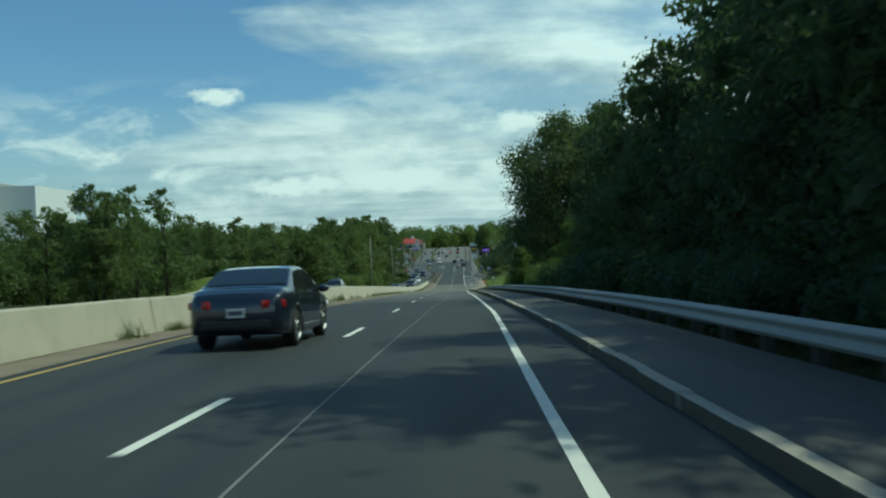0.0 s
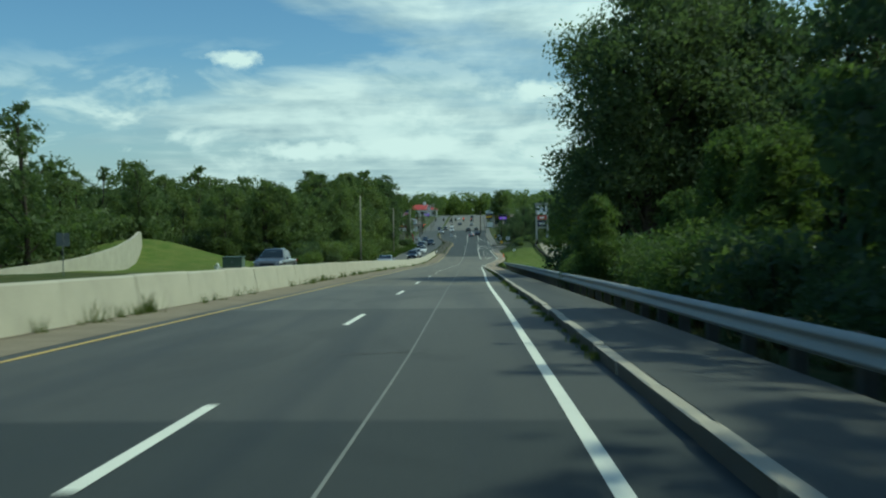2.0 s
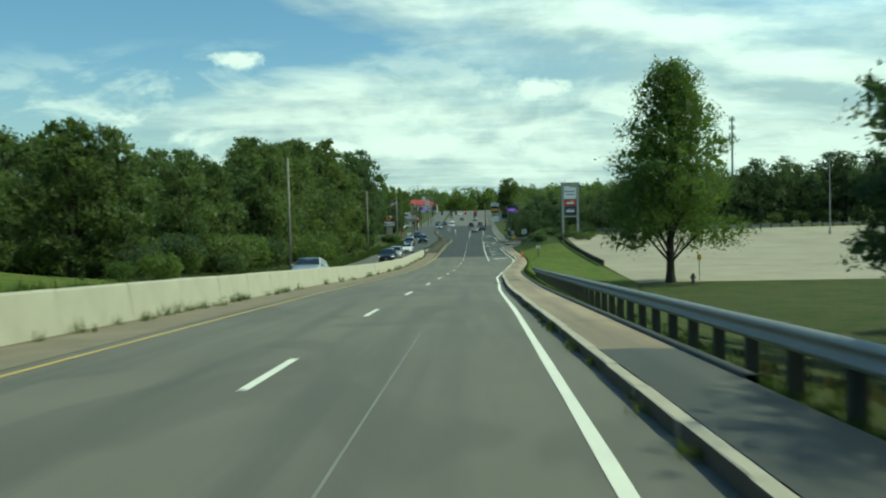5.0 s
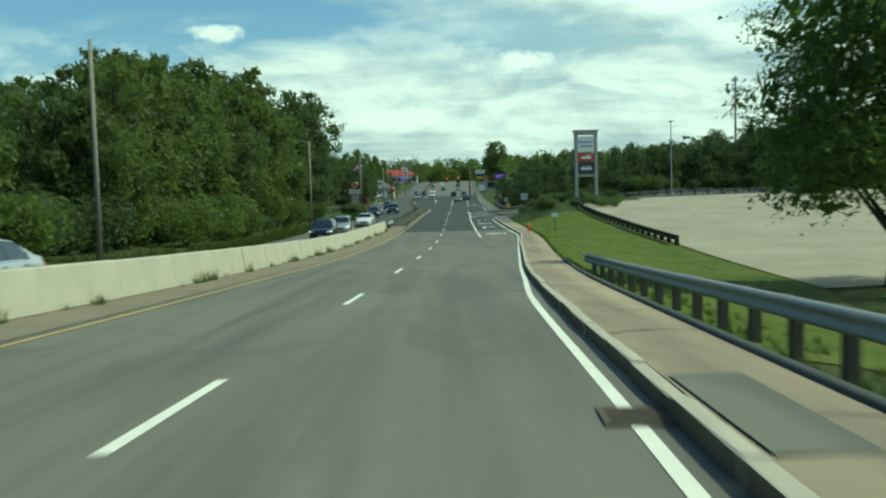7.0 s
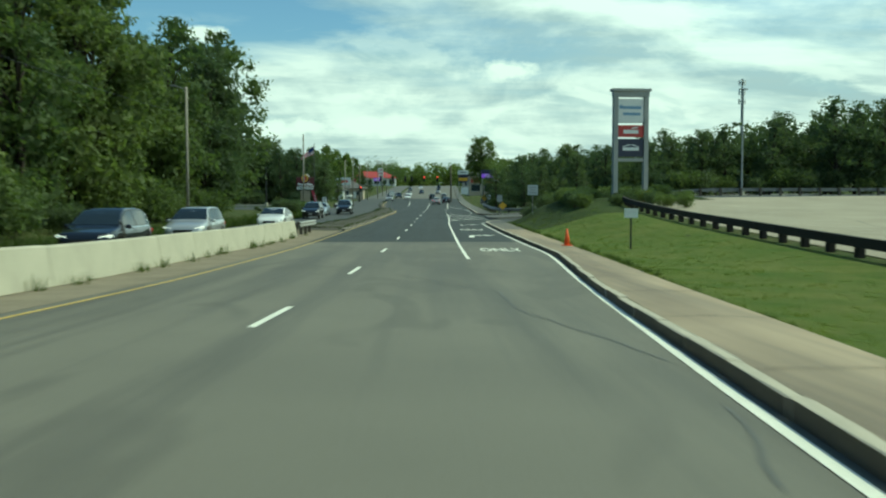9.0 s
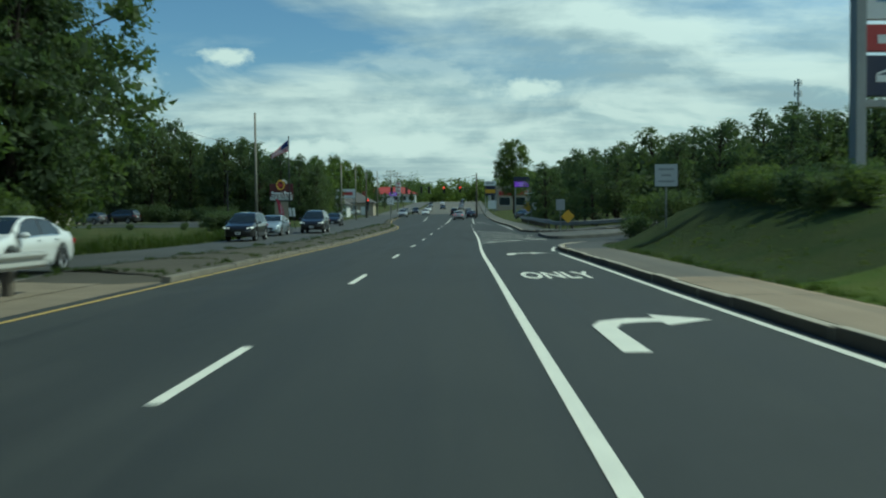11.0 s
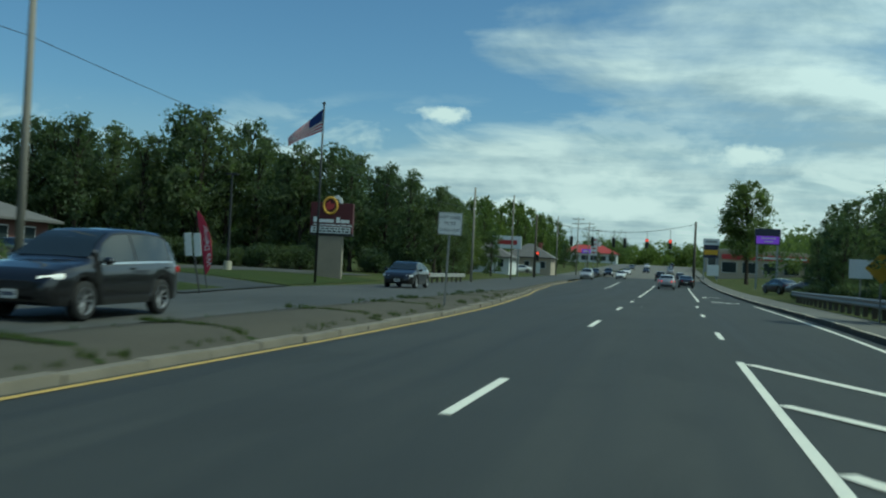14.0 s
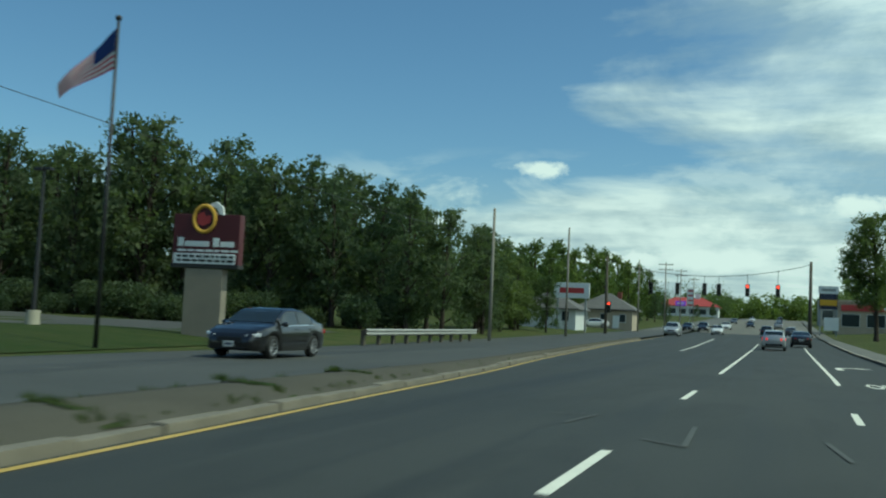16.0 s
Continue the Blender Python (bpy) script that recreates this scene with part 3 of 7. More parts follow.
# lot grey is lowered for cloud shade
sheet("restaurant_lot", [(-60, 328), (-19, 340), (-19, 356), (-60, 362)], 0.03, ASPHALT_GREY_SHADED, 2.0, label="grey asphalt restaurant parking lot and driveway", category="parking lot", kind="structure")
def lot_strip(name, x0, y0, x1, y1, width, mat, lift=0.036):
    """A narrow strip lying on the lot."""
    a, b = Vector((x0, y0)), Vector((x1, y1))
    side = Vector((y0 - y1, x1 - x0)).normalized() * width / 2
    n = max(2, int((b - a).length / 0.8))
    verts = []
    for i in range(n + 1):
        p = a.lerp(b, i / n)
        for q in (p - side, p + side):
            verts.append((q.x, q.y, ground_z(q.x, q.y) + lift))
    put(name, mesh_from(name, verts, [(2 * i, 2 * i + 1, 2 * i + 3, 2 * i + 2) for i in range(n)], mat), parking_lot)


def lot_marks():
    for k in range(26):
        y = 177.9 + 2.83 * k
        lot_strip("stall_line", 20.6, y, 24.6 - 0.6 * (k % 3), y - 1.9 + 0.28 * (k % 3), 0.10, LOT_PAINT)
        if k % 2:
            lot_strip("stall_line", 36.5, y, 40.5, y - 1.9, 0.10, LOT_PAINT)
    crack = random.Random(3)
    for k in range(22):
        x, y = crack.uniform(16.5, 46), crack.uniform(182, 250)
        heading = crack.uniform(-0.5, 0.5) + (0 if k % 3 else 1.57)
        for _ in range(5):
            x1, y1 = x + math.cos(heading) * 2.2, y + math.sin(heading) * 2.2
            lot_strip("crack", x, y, x1, y1, crack.uniform(0.03, 0.08), ASPHALT_OLD, 0.034)
            x, y, heading = x1, y1, heading + crack.gauss(0, 0.28)


def bank(y0, y1, mat, **tags):
    """Mown grass between the sidewalk and the lot."""
    ys, n = stations(y0, y1), 14
    verts, faces = [], []
    for y in ys:
        a, b = walk_x(y) + 0.03, float(np.interp(y, [148, 160, 168, 190, 227, 240, 254], [11, 13, 14.6, 15.1, 15.8, 16.2, 17.6]))
        for i in range(n + 1):
            x = a + (b - a) * (i / n) ** 1.3
            verts.append((x, y, ground_z(x, y) + 0.018))
    for k in range(len(ys) - 1):
        for i in range(n):
            a = k * (n + 1) + i
            faces.append((a, a + 1, a + n + 2, a + n + 1))
    tagged(put("lawn", mesh_from("lawn", verts, faces, mat, True)), **tags)


berm = ribbon("berm", 104, 170, [(offset(walk_x, -0.02), offset(road_z, 0.13)), (offset(walk_x, 0.0), offset(road_z, 0.18)), (offset(walk_x, 0.11), offset(road_z, 0.185)), (offset(walk_x, 0.18), offset(road_z, -0.1))], ASPHALT_DARK_SHADED, label="low dark asphalt berm along the back of the sidewalk", category="kerb", kind="structure")
lot_marks()
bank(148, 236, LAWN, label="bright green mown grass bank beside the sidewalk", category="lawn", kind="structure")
# bank continues in the darker green, cloud shade put into the colour
bank(236, 253, LAWN_DULL_SHADED, label="mown grass bank near the corner, green darkened for cloud shade", category="lawn", kind="structure")
sheet("lawn", [(-36, 321.5), (-13.7, 322.5), (-15.6, 346), (-36, 341)], 0.03, LAWN_DULL_SHADED, 2.0, label="mown grass round the restaurant sign", category="lawn", kind="structure")
sheet("lawn", [(-38, 104), (-14.6, 104), (-13.8, 150), (-38, 150)], 0.02, LAWN, 1.5, label="mown grass mound beside the oncoming lanes", category="lawn", kind="structure")


# ---- painted lines ----
def road_top(x, y):
    """Height of the carriageway's surface."""
    xs, zs = [f(y) for f, _ in ROAD_LINES], [f(y) for _, f in ROAD_LINES]
    return float(np.interp(x, xs, zs)) if x < xs[-1] else ground_z(x, y) + 0.006


def stripe(name, fx, y0, y1, width, mat, label="", slant=0.0):
    ys, y = [], y0
    while y < y1 - 0.01:
        ys.append(y)
        y += 3.0
    ys.append(y1)
    verts, faces = [], []
    rnd = random.Random(int(y0 * 10))
    for k, y in enumerate(ys):
        w = width / 2 * (1 + rnd.uniform(-0.06, 0.06))
        verts += [(fx(y) - w, y, road_top(fx(y) - w, y) + 0.006), (fx(y) + w, y + slant, road_top(fx(y) + w, y) + 0.006)]
        if k:
            a = 2 * k - 2
            faces.append((a, a + 1, a + 3, a + 2))
    ob = put(name, mesh_from(name, verts, faces, mat), road, label)
    return ob


stripe("yellow_line", yellow_x, -400, 420, 0.11, YELLOW_PAINT, "solid yellow line")
stripe("edge_line", edge_x, -400, 254, 0.12, WHITE_PAINT, "solid white edge line")
# dashes laid unevenly
DASH_SHIFT = {1: -0.2, 5: 0.9, 23: -1.0, 24: 0.9, 25: 0.3}
for k in range(-12, 27):
    y = 7.14 + 12.19 * k + DASH_SHIFT.get(k, 0.0)
    stripe("lane_dash", dash_x, y, y + 3.05, 0.12, WHITE_PAINT)
stripe("lane_line", dash_x, 337, 402, 0.13, WHITE_PAINT)
stripe("turn_lane_line", solid_x, 209.5, 294, 0.12, WHITE_PAINT)
for k in range(3):
    stripe("lane_dash", solid_x, 299 + 11.0 * k, 301.4 + 11.0 * k, 0.12, WHITE_PAINT)
stripe("turn_lane_line", solid_x, 334, 398, 0.13, WHITE_PAINT)
stripe("turn_lane_line", lambda y: -0.6 - 0.012 * (y - 372), 366, 420, 0.13, WHITE_PAINT)
stripe("edge_line", offset(kerb_x, -0.45), 296, 330, 0.13, WHITE_PAINT)
seam_x = along([(-60, -2.6), (7, -1.35), (17, -1.02), (25, -0.75), (35, -0.52), (42, -0.2), (50, -0.03), (64, 0.1), (72, 0.16), (90, 0.37), (112, 0.55)], 1.0)
stripe("seam", seam_x, -60, 112, 0.026, FADED_PAINT, "pale sealed seam along the lane")


def bar(name, x0, y0, x1, y1, width, mat=WHITE_PAINT):
    a, b = Vector((x0, y0, 0)), Vector((x1, y1, 0))
    n = (b - a).normalized().cross(Vector((0, 0, 1))) * width / 2
    pts = [a - n, b - n, b + n, a + n]
    return put(name, mesh_from(name, [(p.x, p.y, road_top(p.x, p.y) + 0.012) for p in pts], [(0, 1, 2, 3)], mat), road)


for x0, y0, x1, y1 in ((5.55, 293.6, 7.95, 288.6), (5.5, 289.0, 9.0, 283.6), (5.5, 285.3, 8.8, 279.6), (5.45, 281.3, 9.05, 275.6), (5.4, 277.2, 7.4, 273.1), (5.3, 272.9, 6.1, 270.8)):
    bar("gore_stripe", x0, y0, x1, y1, 0.2)
for a, b in (((5.15, 268.2), (6.0, 270.4)), ((6.0, 270.4), (7.4, 273.0)), ((7.4, 273.0), (9.15, 275.4))):
    bar("gore_stripe", *a, *b, 0.16)
for a, b in (((7.52, 255.9), (7.72, 258.4)), ((7.72, 258.4), (8.1, 261.0)), ((8.3, 262.0), (9.0, 264.2)), ((9.0, 264.2), (10.2, 266.0))):
    bar("corner_line", *a, *b, 0.12)


def ground_word(text, x, y, width, height):
    m = Matrix.Translation((x, y, road_top(x, y) + 0.01)) @ pose(0, 0, 0, math.degrees(math.atan((road_z(y + 2) - road_z(y - 2)) / 4)), 0, 0)
    ob = writing("lane_word", text, 1.0, WHITE_PAINT, road, m, 0.001, bold=0.022)
    d = ob.data
    xs, ys = [v.co.x for v in d.vertices], [v.co.y for v in d.vertices]
    d.transform(Matrix.Diagonal((width / (max(xs) - min(xs)), height / (max(ys) - min(ys)), 1, 1)))


TAR_LINES = ((2.23, 202.2, 3.58, 198.3), (3.58, 198.3, 4.53, 196.4), (4.5, 196.4, 4.45, 192.6), (4.45, 192.6, 5.46, 186.9), (5.3, 184.5, 4.85, 182.3), (-0.93, 50.8, 0.25, 51.3), (0.4, 64.5, 1.5, 64.9), (-3.0, 118.0, -1.0, 118.6), (-1.2, 205.0, 1.2, 206.5))
for fx0, fy0, fx1, fy1 in ((1.8, 317.9, 2.0, 319.4), (1.3, 319.2, 2.0, 319.4), (3.53, 316.1, 3.49, 318.6), (3.0, 316.6, 3.53, 316.1), (5.15, 317.8, 5.3, 316.0)):
    bar("faded_mark", fx0, fy0, fx1, fy1, 0.07, WORN_PAINT)


def tar_seam(points, width=0.05):
    """A bead of crack sealer wandering over the carriageway."""
    verts, faces = [], []
    for i, (x, y) in enumerate(points):
        x0, y0 = points[max(0, i - 1)]
        x1, y1 = points[min(len(points) - 1, i + 1)]
        d = math.hypot(x1 - x0, y1 - y0)
        nx, ny = -(y1 - y0) / d * width / 2, (x1 - x0) / d * width / 2
        verts += [(x - nx, y - ny, road_top(x - nx, y - ny) + 0.004), (x + nx, y + ny, road_top(x + nx, y + ny) + 0.004)]
        if i:
            faces.append((2 * i - 2, 2 * i - 1, 2 * i + 1, 2 * i))
    put("tar_seam", mesh_from("tar_seam", verts, faces, TAR), road, "dark bead of crack sealer")


tar_rnd = random.Random(8)
for x0, y0, x1, y1 in TAR_LINES:
    n = max(4, int(math.hypot(x1 - x0, y1 - y0) / 0.8))
    tar_seam([(x0 + (x1 - x0) * i / n + tar_rnd.uniform(-0.05, 0.05), y0 + (y1 - y0) * i / n + tar_rnd.uniform(-0.06, 0.06)) for i in range(n + 1)], 0.045)


ground_word("ONLY", 6.0, 216.2, 1.7, 2.6)
ground_word("ONLY", 6.0, 241.0, 1.6, 2.4)
ground_word("ONLY", 7.9, 334.5, 1.6, 2.4)


def turn_arrow(x, y, way=1, stem=1.9):
    """A bent arrow painted on the lane: stem, curve and head to one side."""
    pts = [(-0.62, -stem), (-0.34, -stem), (-0.34, 0.1), (-0.2, 0.55), (0.1, 0.72), (0.32, 0.74), (0.32, 0.35), (1.0, 0.98), (0.32, 1.62), (0.32, 1.2), (-0.05, 1.16), (-0.42, 0.88), (-0.6, 0.35)]
    verts = [(x + way * u, y + v, road_top(x + way * u, y + v) + 0.01) for u, v in pts]
    put("lane_arrow", mesh_from("lane_arrow", verts, [tuple(range(len(pts)))], WHITE_PAINT), road)


turn_arrow(5.95, 230.9)
turn_arrow(6.2, 253.3, 1, 0.7)
turn_arrow(7.8, 349.0)
for k in range(3):
    bar("stall_line", 24 + 9 * k, 205, 30 + 9 * k, 205.5, 0.12, FADED_PAINT)


# ---- kerbs: separate stones ----
def kerb_mesh(length, width, height, seed, stone=None):
    bm = boxed((width, length, height + 0.2), (0, 0, height / 2 - 0.1), bevel=0.018)
    rnd = random.Random(seed)
    for v in bm.verts:
        v.co.x += rnd.uniform(-0.006, 0.006)
        v.co.z += rnd.uniform(-0.006, 0.006)
    me = bpy.data.meshes.new("kerb_stone")
    bm.to_mesh(me)
    bm.free()
    me.materials.append(stone or KERB_STONE)
    # upright road face coloured darker, shade of the side away from the sun
    me.materials.append(KERB_FACE_SHADE)
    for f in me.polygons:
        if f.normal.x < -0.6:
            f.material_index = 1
    return me


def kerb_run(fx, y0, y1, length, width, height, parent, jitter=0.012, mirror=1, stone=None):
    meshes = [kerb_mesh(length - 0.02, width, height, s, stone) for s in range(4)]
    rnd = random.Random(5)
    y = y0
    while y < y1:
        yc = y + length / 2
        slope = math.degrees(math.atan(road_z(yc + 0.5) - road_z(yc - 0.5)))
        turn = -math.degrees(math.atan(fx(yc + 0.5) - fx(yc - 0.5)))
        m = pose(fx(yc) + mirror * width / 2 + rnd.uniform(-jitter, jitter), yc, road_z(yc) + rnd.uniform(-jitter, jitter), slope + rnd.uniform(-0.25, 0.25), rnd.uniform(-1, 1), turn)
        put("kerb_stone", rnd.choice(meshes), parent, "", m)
        y += length


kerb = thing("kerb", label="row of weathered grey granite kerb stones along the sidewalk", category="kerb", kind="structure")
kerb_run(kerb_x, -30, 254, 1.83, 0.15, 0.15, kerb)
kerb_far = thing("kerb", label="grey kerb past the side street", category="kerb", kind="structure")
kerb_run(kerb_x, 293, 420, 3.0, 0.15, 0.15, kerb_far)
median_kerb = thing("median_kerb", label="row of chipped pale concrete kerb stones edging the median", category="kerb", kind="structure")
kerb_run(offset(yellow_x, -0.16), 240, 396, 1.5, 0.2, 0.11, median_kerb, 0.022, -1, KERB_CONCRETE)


def arc_kerb(points, parent):
    for (x0, y0), (x1, y1) in zip(points, points[1:]):
        length = math.hypot(x1 - x0, y1 - y0)
        z = (ground_z(x0, y0) + ground_z(x1, y1)) / 2
        m = pose((x0 + x1) / 2, (y0 + y1) / 2, z, 0, 0, math.degrees(math.atan2(y1 - y0, x1 - x0)) - 90)
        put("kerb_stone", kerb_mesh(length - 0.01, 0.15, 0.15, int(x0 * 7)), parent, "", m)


def bend(points, n):
    """Points on a smooth line through the corners given."""
    out = []
    pts = [points[0]] + list(points) + [points[-1]]
    for i in range(1, len(pts) - 2):
        p0, p1, p2, p3 = (np.array(p, float) for p in pts[i - 1 : i + 3])
        for k in range(n):
            u = k / n
            out.append(tuple(0.5 * (2 * p1 + (p2 - p0) * u + (2 * p0 - 5 * p1 + 4 * p2 - p3) * u * u + (3 * p1 - p0 - 3 * p2 + p3) * u**3)))
    return out + [tuple(points[-1])]


corner_line = bend([(7.88, 254.2), (7.95, 257.0), (8.35, 260.6), (9.5, 264.0), (11.8, 266.6), (15.5, 268.4), (22, 269.8), (40, 271.5)], 4)
arc_kerb(corner_line, kerb)
arc_kerb(bend([(40, 287.5), (22, 287.6), (13, 288.3), (10.2, 289.6), (9.1, 292.0), (8.98, 294)], 4), kerb_far)


def raised_pad(name, pts, height, mat, **tags):
    """A low raised island with a flat top and upright edges."""
    n = len(pts)
    verts = [(x, y, ground_z(x, y) - 0.1) for x, y in pts] + [(x, y, ground_z(x, y) + height) for x, y in pts]
    faces = [tuple(range(n, 2 * n))] + [(i, (i + 1) % n, n + (i + 1) % n, n + i) for i in range(n)]
    return tagged(put(name, mesh_from(name, verts, faces, mat)), **tags)


island_line = bend([(9.3, 276.6), (9.9, 275.9), (11.5, 276.6), (16.5, 279.6), (17.2, 281.2), (15, 282.6), (11, 284.3), (9.9, 284.6), (9.4, 283.6), (9.3, 276.6)], 3)[:-1]
raised_pad("traffic_island", island_line, 0.18, ASPHALT_OLD, label="low raised concrete traffic island at the side street", category="traffic island", kind="structure")
# corner sidewalks take the darkened grey, cloud shade in the colour
raised_pad("pavement", [(8.05, 254.4), (9.45, 254.4), (9.55, 257.5), (10.3, 261.2), (12.6, 264.2), (17, 266.0), (40, 267.5), (40, 271.4), (22, 269.7), (15.6, 268.25), (11.9, 266.45), (9.65, 263.9), (8.5, 260.6), (8.1, 257.0)], 0.15, ASPHALT_GREY_SHADED, label="asphalt sidewalk round the corner of the side street", category="sidewalk", kind="structure")


def corner_z(x, y):
    """Height of the grass bank on the street corner."""
    k = smooth((x - float(np.interp(y, CORNER_Y, CORNER_X))) / 4.5) * smooth((267.5 - y) / 8)
    return max(road_z(y) + 0.13 + 1.75 * k, ground_z(x, y) + 0.03)


CORNER_Y, CORNER_X = [252.6, 257.5, 261.2, 264.2, 265.4, 266.2], [9.4, 9.55, 10.3, 12.6, 15.0, 18.5]
verts, faces = [], []
for k in range(15):
    y = 252.6 + 13.6 * k / 14
    x0 = float(np.interp(y, CORNER_Y, CORNER_X))
    for i in range(13):
        x = x0 + (26.0 - x0) * (i / 12) ** 1.5
        verts.append((x, y, corner_z(x, y)))
        if k and i:
            a = 13 * k + i
            faces.append((a - 14, a - 13, a, a - 1))
tagged(put("lawn", mesh_from("lawn", verts, faces, LAWN_DULL_SHADED, True)), "grass bank on the street corner, green darkened for shade", "lawn", kind="structure")
raised_pad("pavement", [(9.15, 294), (10.9, 294), (12.2, 291.6), (22, 290.4), (40, 290.2), (40, 287.6), (22, 287.75), (13, 288.4), (10.3, 289.7), (9.25, 292)], 0.16, ASPHALT_GREY_SHADED, label="asphalt sidewalk on the far corner of the side street", category="sidewalk", kind="structure")


# ---- concrete median barrier, of single cast segments ----
def barrier_mesh(length, seed):
    rnd = random.Random(seed)
    prof = [(-0.29, -0.1), (0.29, -0.1), (0.275, 0.03), (0.2, 0.42), (0.12, 0.84), (0.085, 0.88), (-0.085, 0.88), (-0.12, 0.84), (-0.2, 0.42), (-0.275, 0.03)]
    n, verts, faces = len(prof), [], []
    cuts = [-length / 2, -length / 2 + 0.03, -length / 6, length / 6, length / 2 - 0.03, length / 2]
    for k, y in enumerate(cuts):
        s = 0.93 if k in (0, len(cuts) - 1) else 1.0
        for x, z in prof:
            verts.append((x * s + rnd.uniform(-0.004, 0.004), y, z * (0.5 + s / 2) + rnd.uniform(-0.004, 0.004)))
    for k in range(len(cuts) - 1):
        for i in range(n):
            a, b = k * n + i, k * n + (i + 1) % n
            faces.append((a, b, b + n, a + n))
    faces += [tuple(range(n)), tuple(range(len(verts) - 1, len(verts) - n - 1, -1))]
    me = mesh_from("barrier_segment", verts, faces, CONCRETE)
    return me


barrier = thing("concrete_barrier", label="row of weathered pale concrete barrier segments between the carriageways", category="barrier", kind="structure")
segs = [barrier_mesh(4.03, s) for s in range(4)]
rnd = random.Random(11)
y = -61.0
while y < 229:
    yc = y + 2.025
    m = pose(barrier_x(yc) - 0.3 + rnd.uniform(-0.012, 0.012), yc, road_z(yc) + rnd.uniform(-0.012, 0.008), math.degrees(math.atan(road_z(yc + 0.5) - road_z(yc - 0.5))) + rnd.uniform(-0.2, 0.2), 0, -math.degrees(math.atan(barrier_x(yc + 0.5) - barrier_x(yc - 0.5))) + rnd.uniform(-0.3, 0.3))
    put("barrier_segment", rnd.choice(segs), barrier, "", m)
    y += 4.05


# ---- steel guard rails ----
W_BEAM = [(0.0, -0.156), (0.02, -0.14), (0.082, -0.105), (0.085, -0.07), (0.02, -0.025), (0.015, 0.0), (0.02, 0.025), (0.085, 0.07), (0.082, 0.105), (0.02, 0.14), (0.0, 0.156)]


def guard_rail(line, side, top, spacing, post_mat, rail_mat, label, post_size=(0.16, 0.2)):
    """line: (x, y, ground z) from end to end; side: +1 when the rail's face looks to -x along the run."""
    ob = thing("guard_rail", label=label, category="guard rail")
    pts = [Vector(p) for p in line]
    verts, faces, n = [], [], len(W_BEAM)
    for i, p in enumerate(pts):
        d = (pts[min(i + 1, len(pts) - 1)] - pts[max(i - 1, 0)]).normalized()
        out = Vector((-d.y, d.x, 0)).normalized() * side
        for layer in (0.0, -0.006):
            for u, v in W_BEAM:
                q = p + out * (u + layer) + Vector((0, 0, top - 0.156 + v))
                verts.append(tuple(q))
    for i in range(len(pts) - 1):
        a = i * 2 * n
        for layer in (0, n):
            for j in range(n - 1):
                k = a + layer + j
                faces.append((k, k + 1, k + 1 + 2 * n, k + 2 * n))
        faces.append((a + n - 1, a + 2 * n - 1, a + 4 * n - 1, a + 3 * n - 1))
        faces.append((a, a + n, a + 3 * n, a + 2 * n))
    put("rail", mesh_from("rail", verts, faces, rail_mat, True), ob)
    post = bpy.data.meshes.new("post")
    bm = boxed((post_size[0], post_size[1], top + 0.39), (0, 0, (top - 0.51) / 2), bevel=0.012)
    box(bm, (0.12, 0.14, 0.3), (-0.1 * side, 0, top - 0.16), bevel=0.01)
    bm.to_mesh(post)
    bm.free()
    post.materials.append(post_mat)
    run, nxt = 0.0, 0.2
    for a, b in zip(pts, pts[1:]):
        length = (b - a).length
        while nxt <= run + length:
            p = a.lerp(b, (nxt - run) / length)
            d = (b - a).normalized()
            out = Vector((-d.y, d.x, 0)) * side
            turn = math.degrees(math.atan2(d.y, d.x)) - 90
            put("post", post, ob, "", pose(*(p - out * 0.2), 0, 0, turn))
            nxt += spacing
        run += length
    return ob


rail_x = along([(-60, 3.9), (0, 4.2), (56, 4.3), (95, 4.9), (115, 5.3), (135, 5.85), (150, 6.3), (170, 6.78)])
rail_drop = along([(-60, -0.15), (60, -0.15), (110, -0.2), (140, -0.27), (170, -0.36)])
guard_rail([(rail_x(y), y, road_z(y) + rail_drop(y)) for y in np.arange(-40, 170.1, 2.0)], 1, 0.70, 1.9, POST_WOOD, STEEL, "galvanised steel W-beam guard rail on timber posts beside the sidewalk")


def lot_rail(line, label):
    """Low dark timber rail on stout posts along the lot."""
    ob = thing("timber_rail", label=label, category="guard rail")
    pts = [Vector(p) for p in line]
    post = boxed((0.22, 0.3, 0.75), (0, 0, 0.22), bevel=0.02)
    me = bpy.data.meshes.new("post")
    post.to_mesh(me)
    post.free()
    me.materials.append(DARK_TIMBER)
    for a, b in zip(pts, pts[1:]):
        d = b - a
        turn, rise = math.degrees(math.atan2(d.y, d.x)) - 90, math.degrees(math.asin(d.z / d.length))
        bm = boxed((0.18, d.length - 0.02, 0.3), (0, 0, 0), bevel=0.02)
        o = part("beam", bm, DARK_TIMBER, ob)
        o.matrix_local = pose(*((a + b) / 2 + Vector((0, 0, 0.48))), rise, 0, turn)
        put("post", me, ob, "", pose(*(a + Vector((0.16, 0, 0))), 0, 0, turn))
    put("post", me, ob, "", pose(*pts[-1], 0, 0, turn))


lot_line = along([(190, 15.2), (227, 15.9), (240, 16.3), (254, 18.0)])
lot_rail([(lot_line(y), y, ground_z(lot_line(y), y)) for y in np.arange(192.5, 256, 2.15)], "low black timber guard rail on stout posts along the parking lot")
guard_rail([(x, y, ground_z(x, y)) for x, y in bend([(45, 291.3), (24, 291.4), (14.5, 291.9), (11.9, 293.5), (11.1, 297), (11.2, 306), (11.6, 318), (12.0, 330), (12.5, 343)], 4)], 1, 0.72, 1.9, POST_WOOD, STEEL_DULL, "weathered steel guard rail behind the far sidewalk")
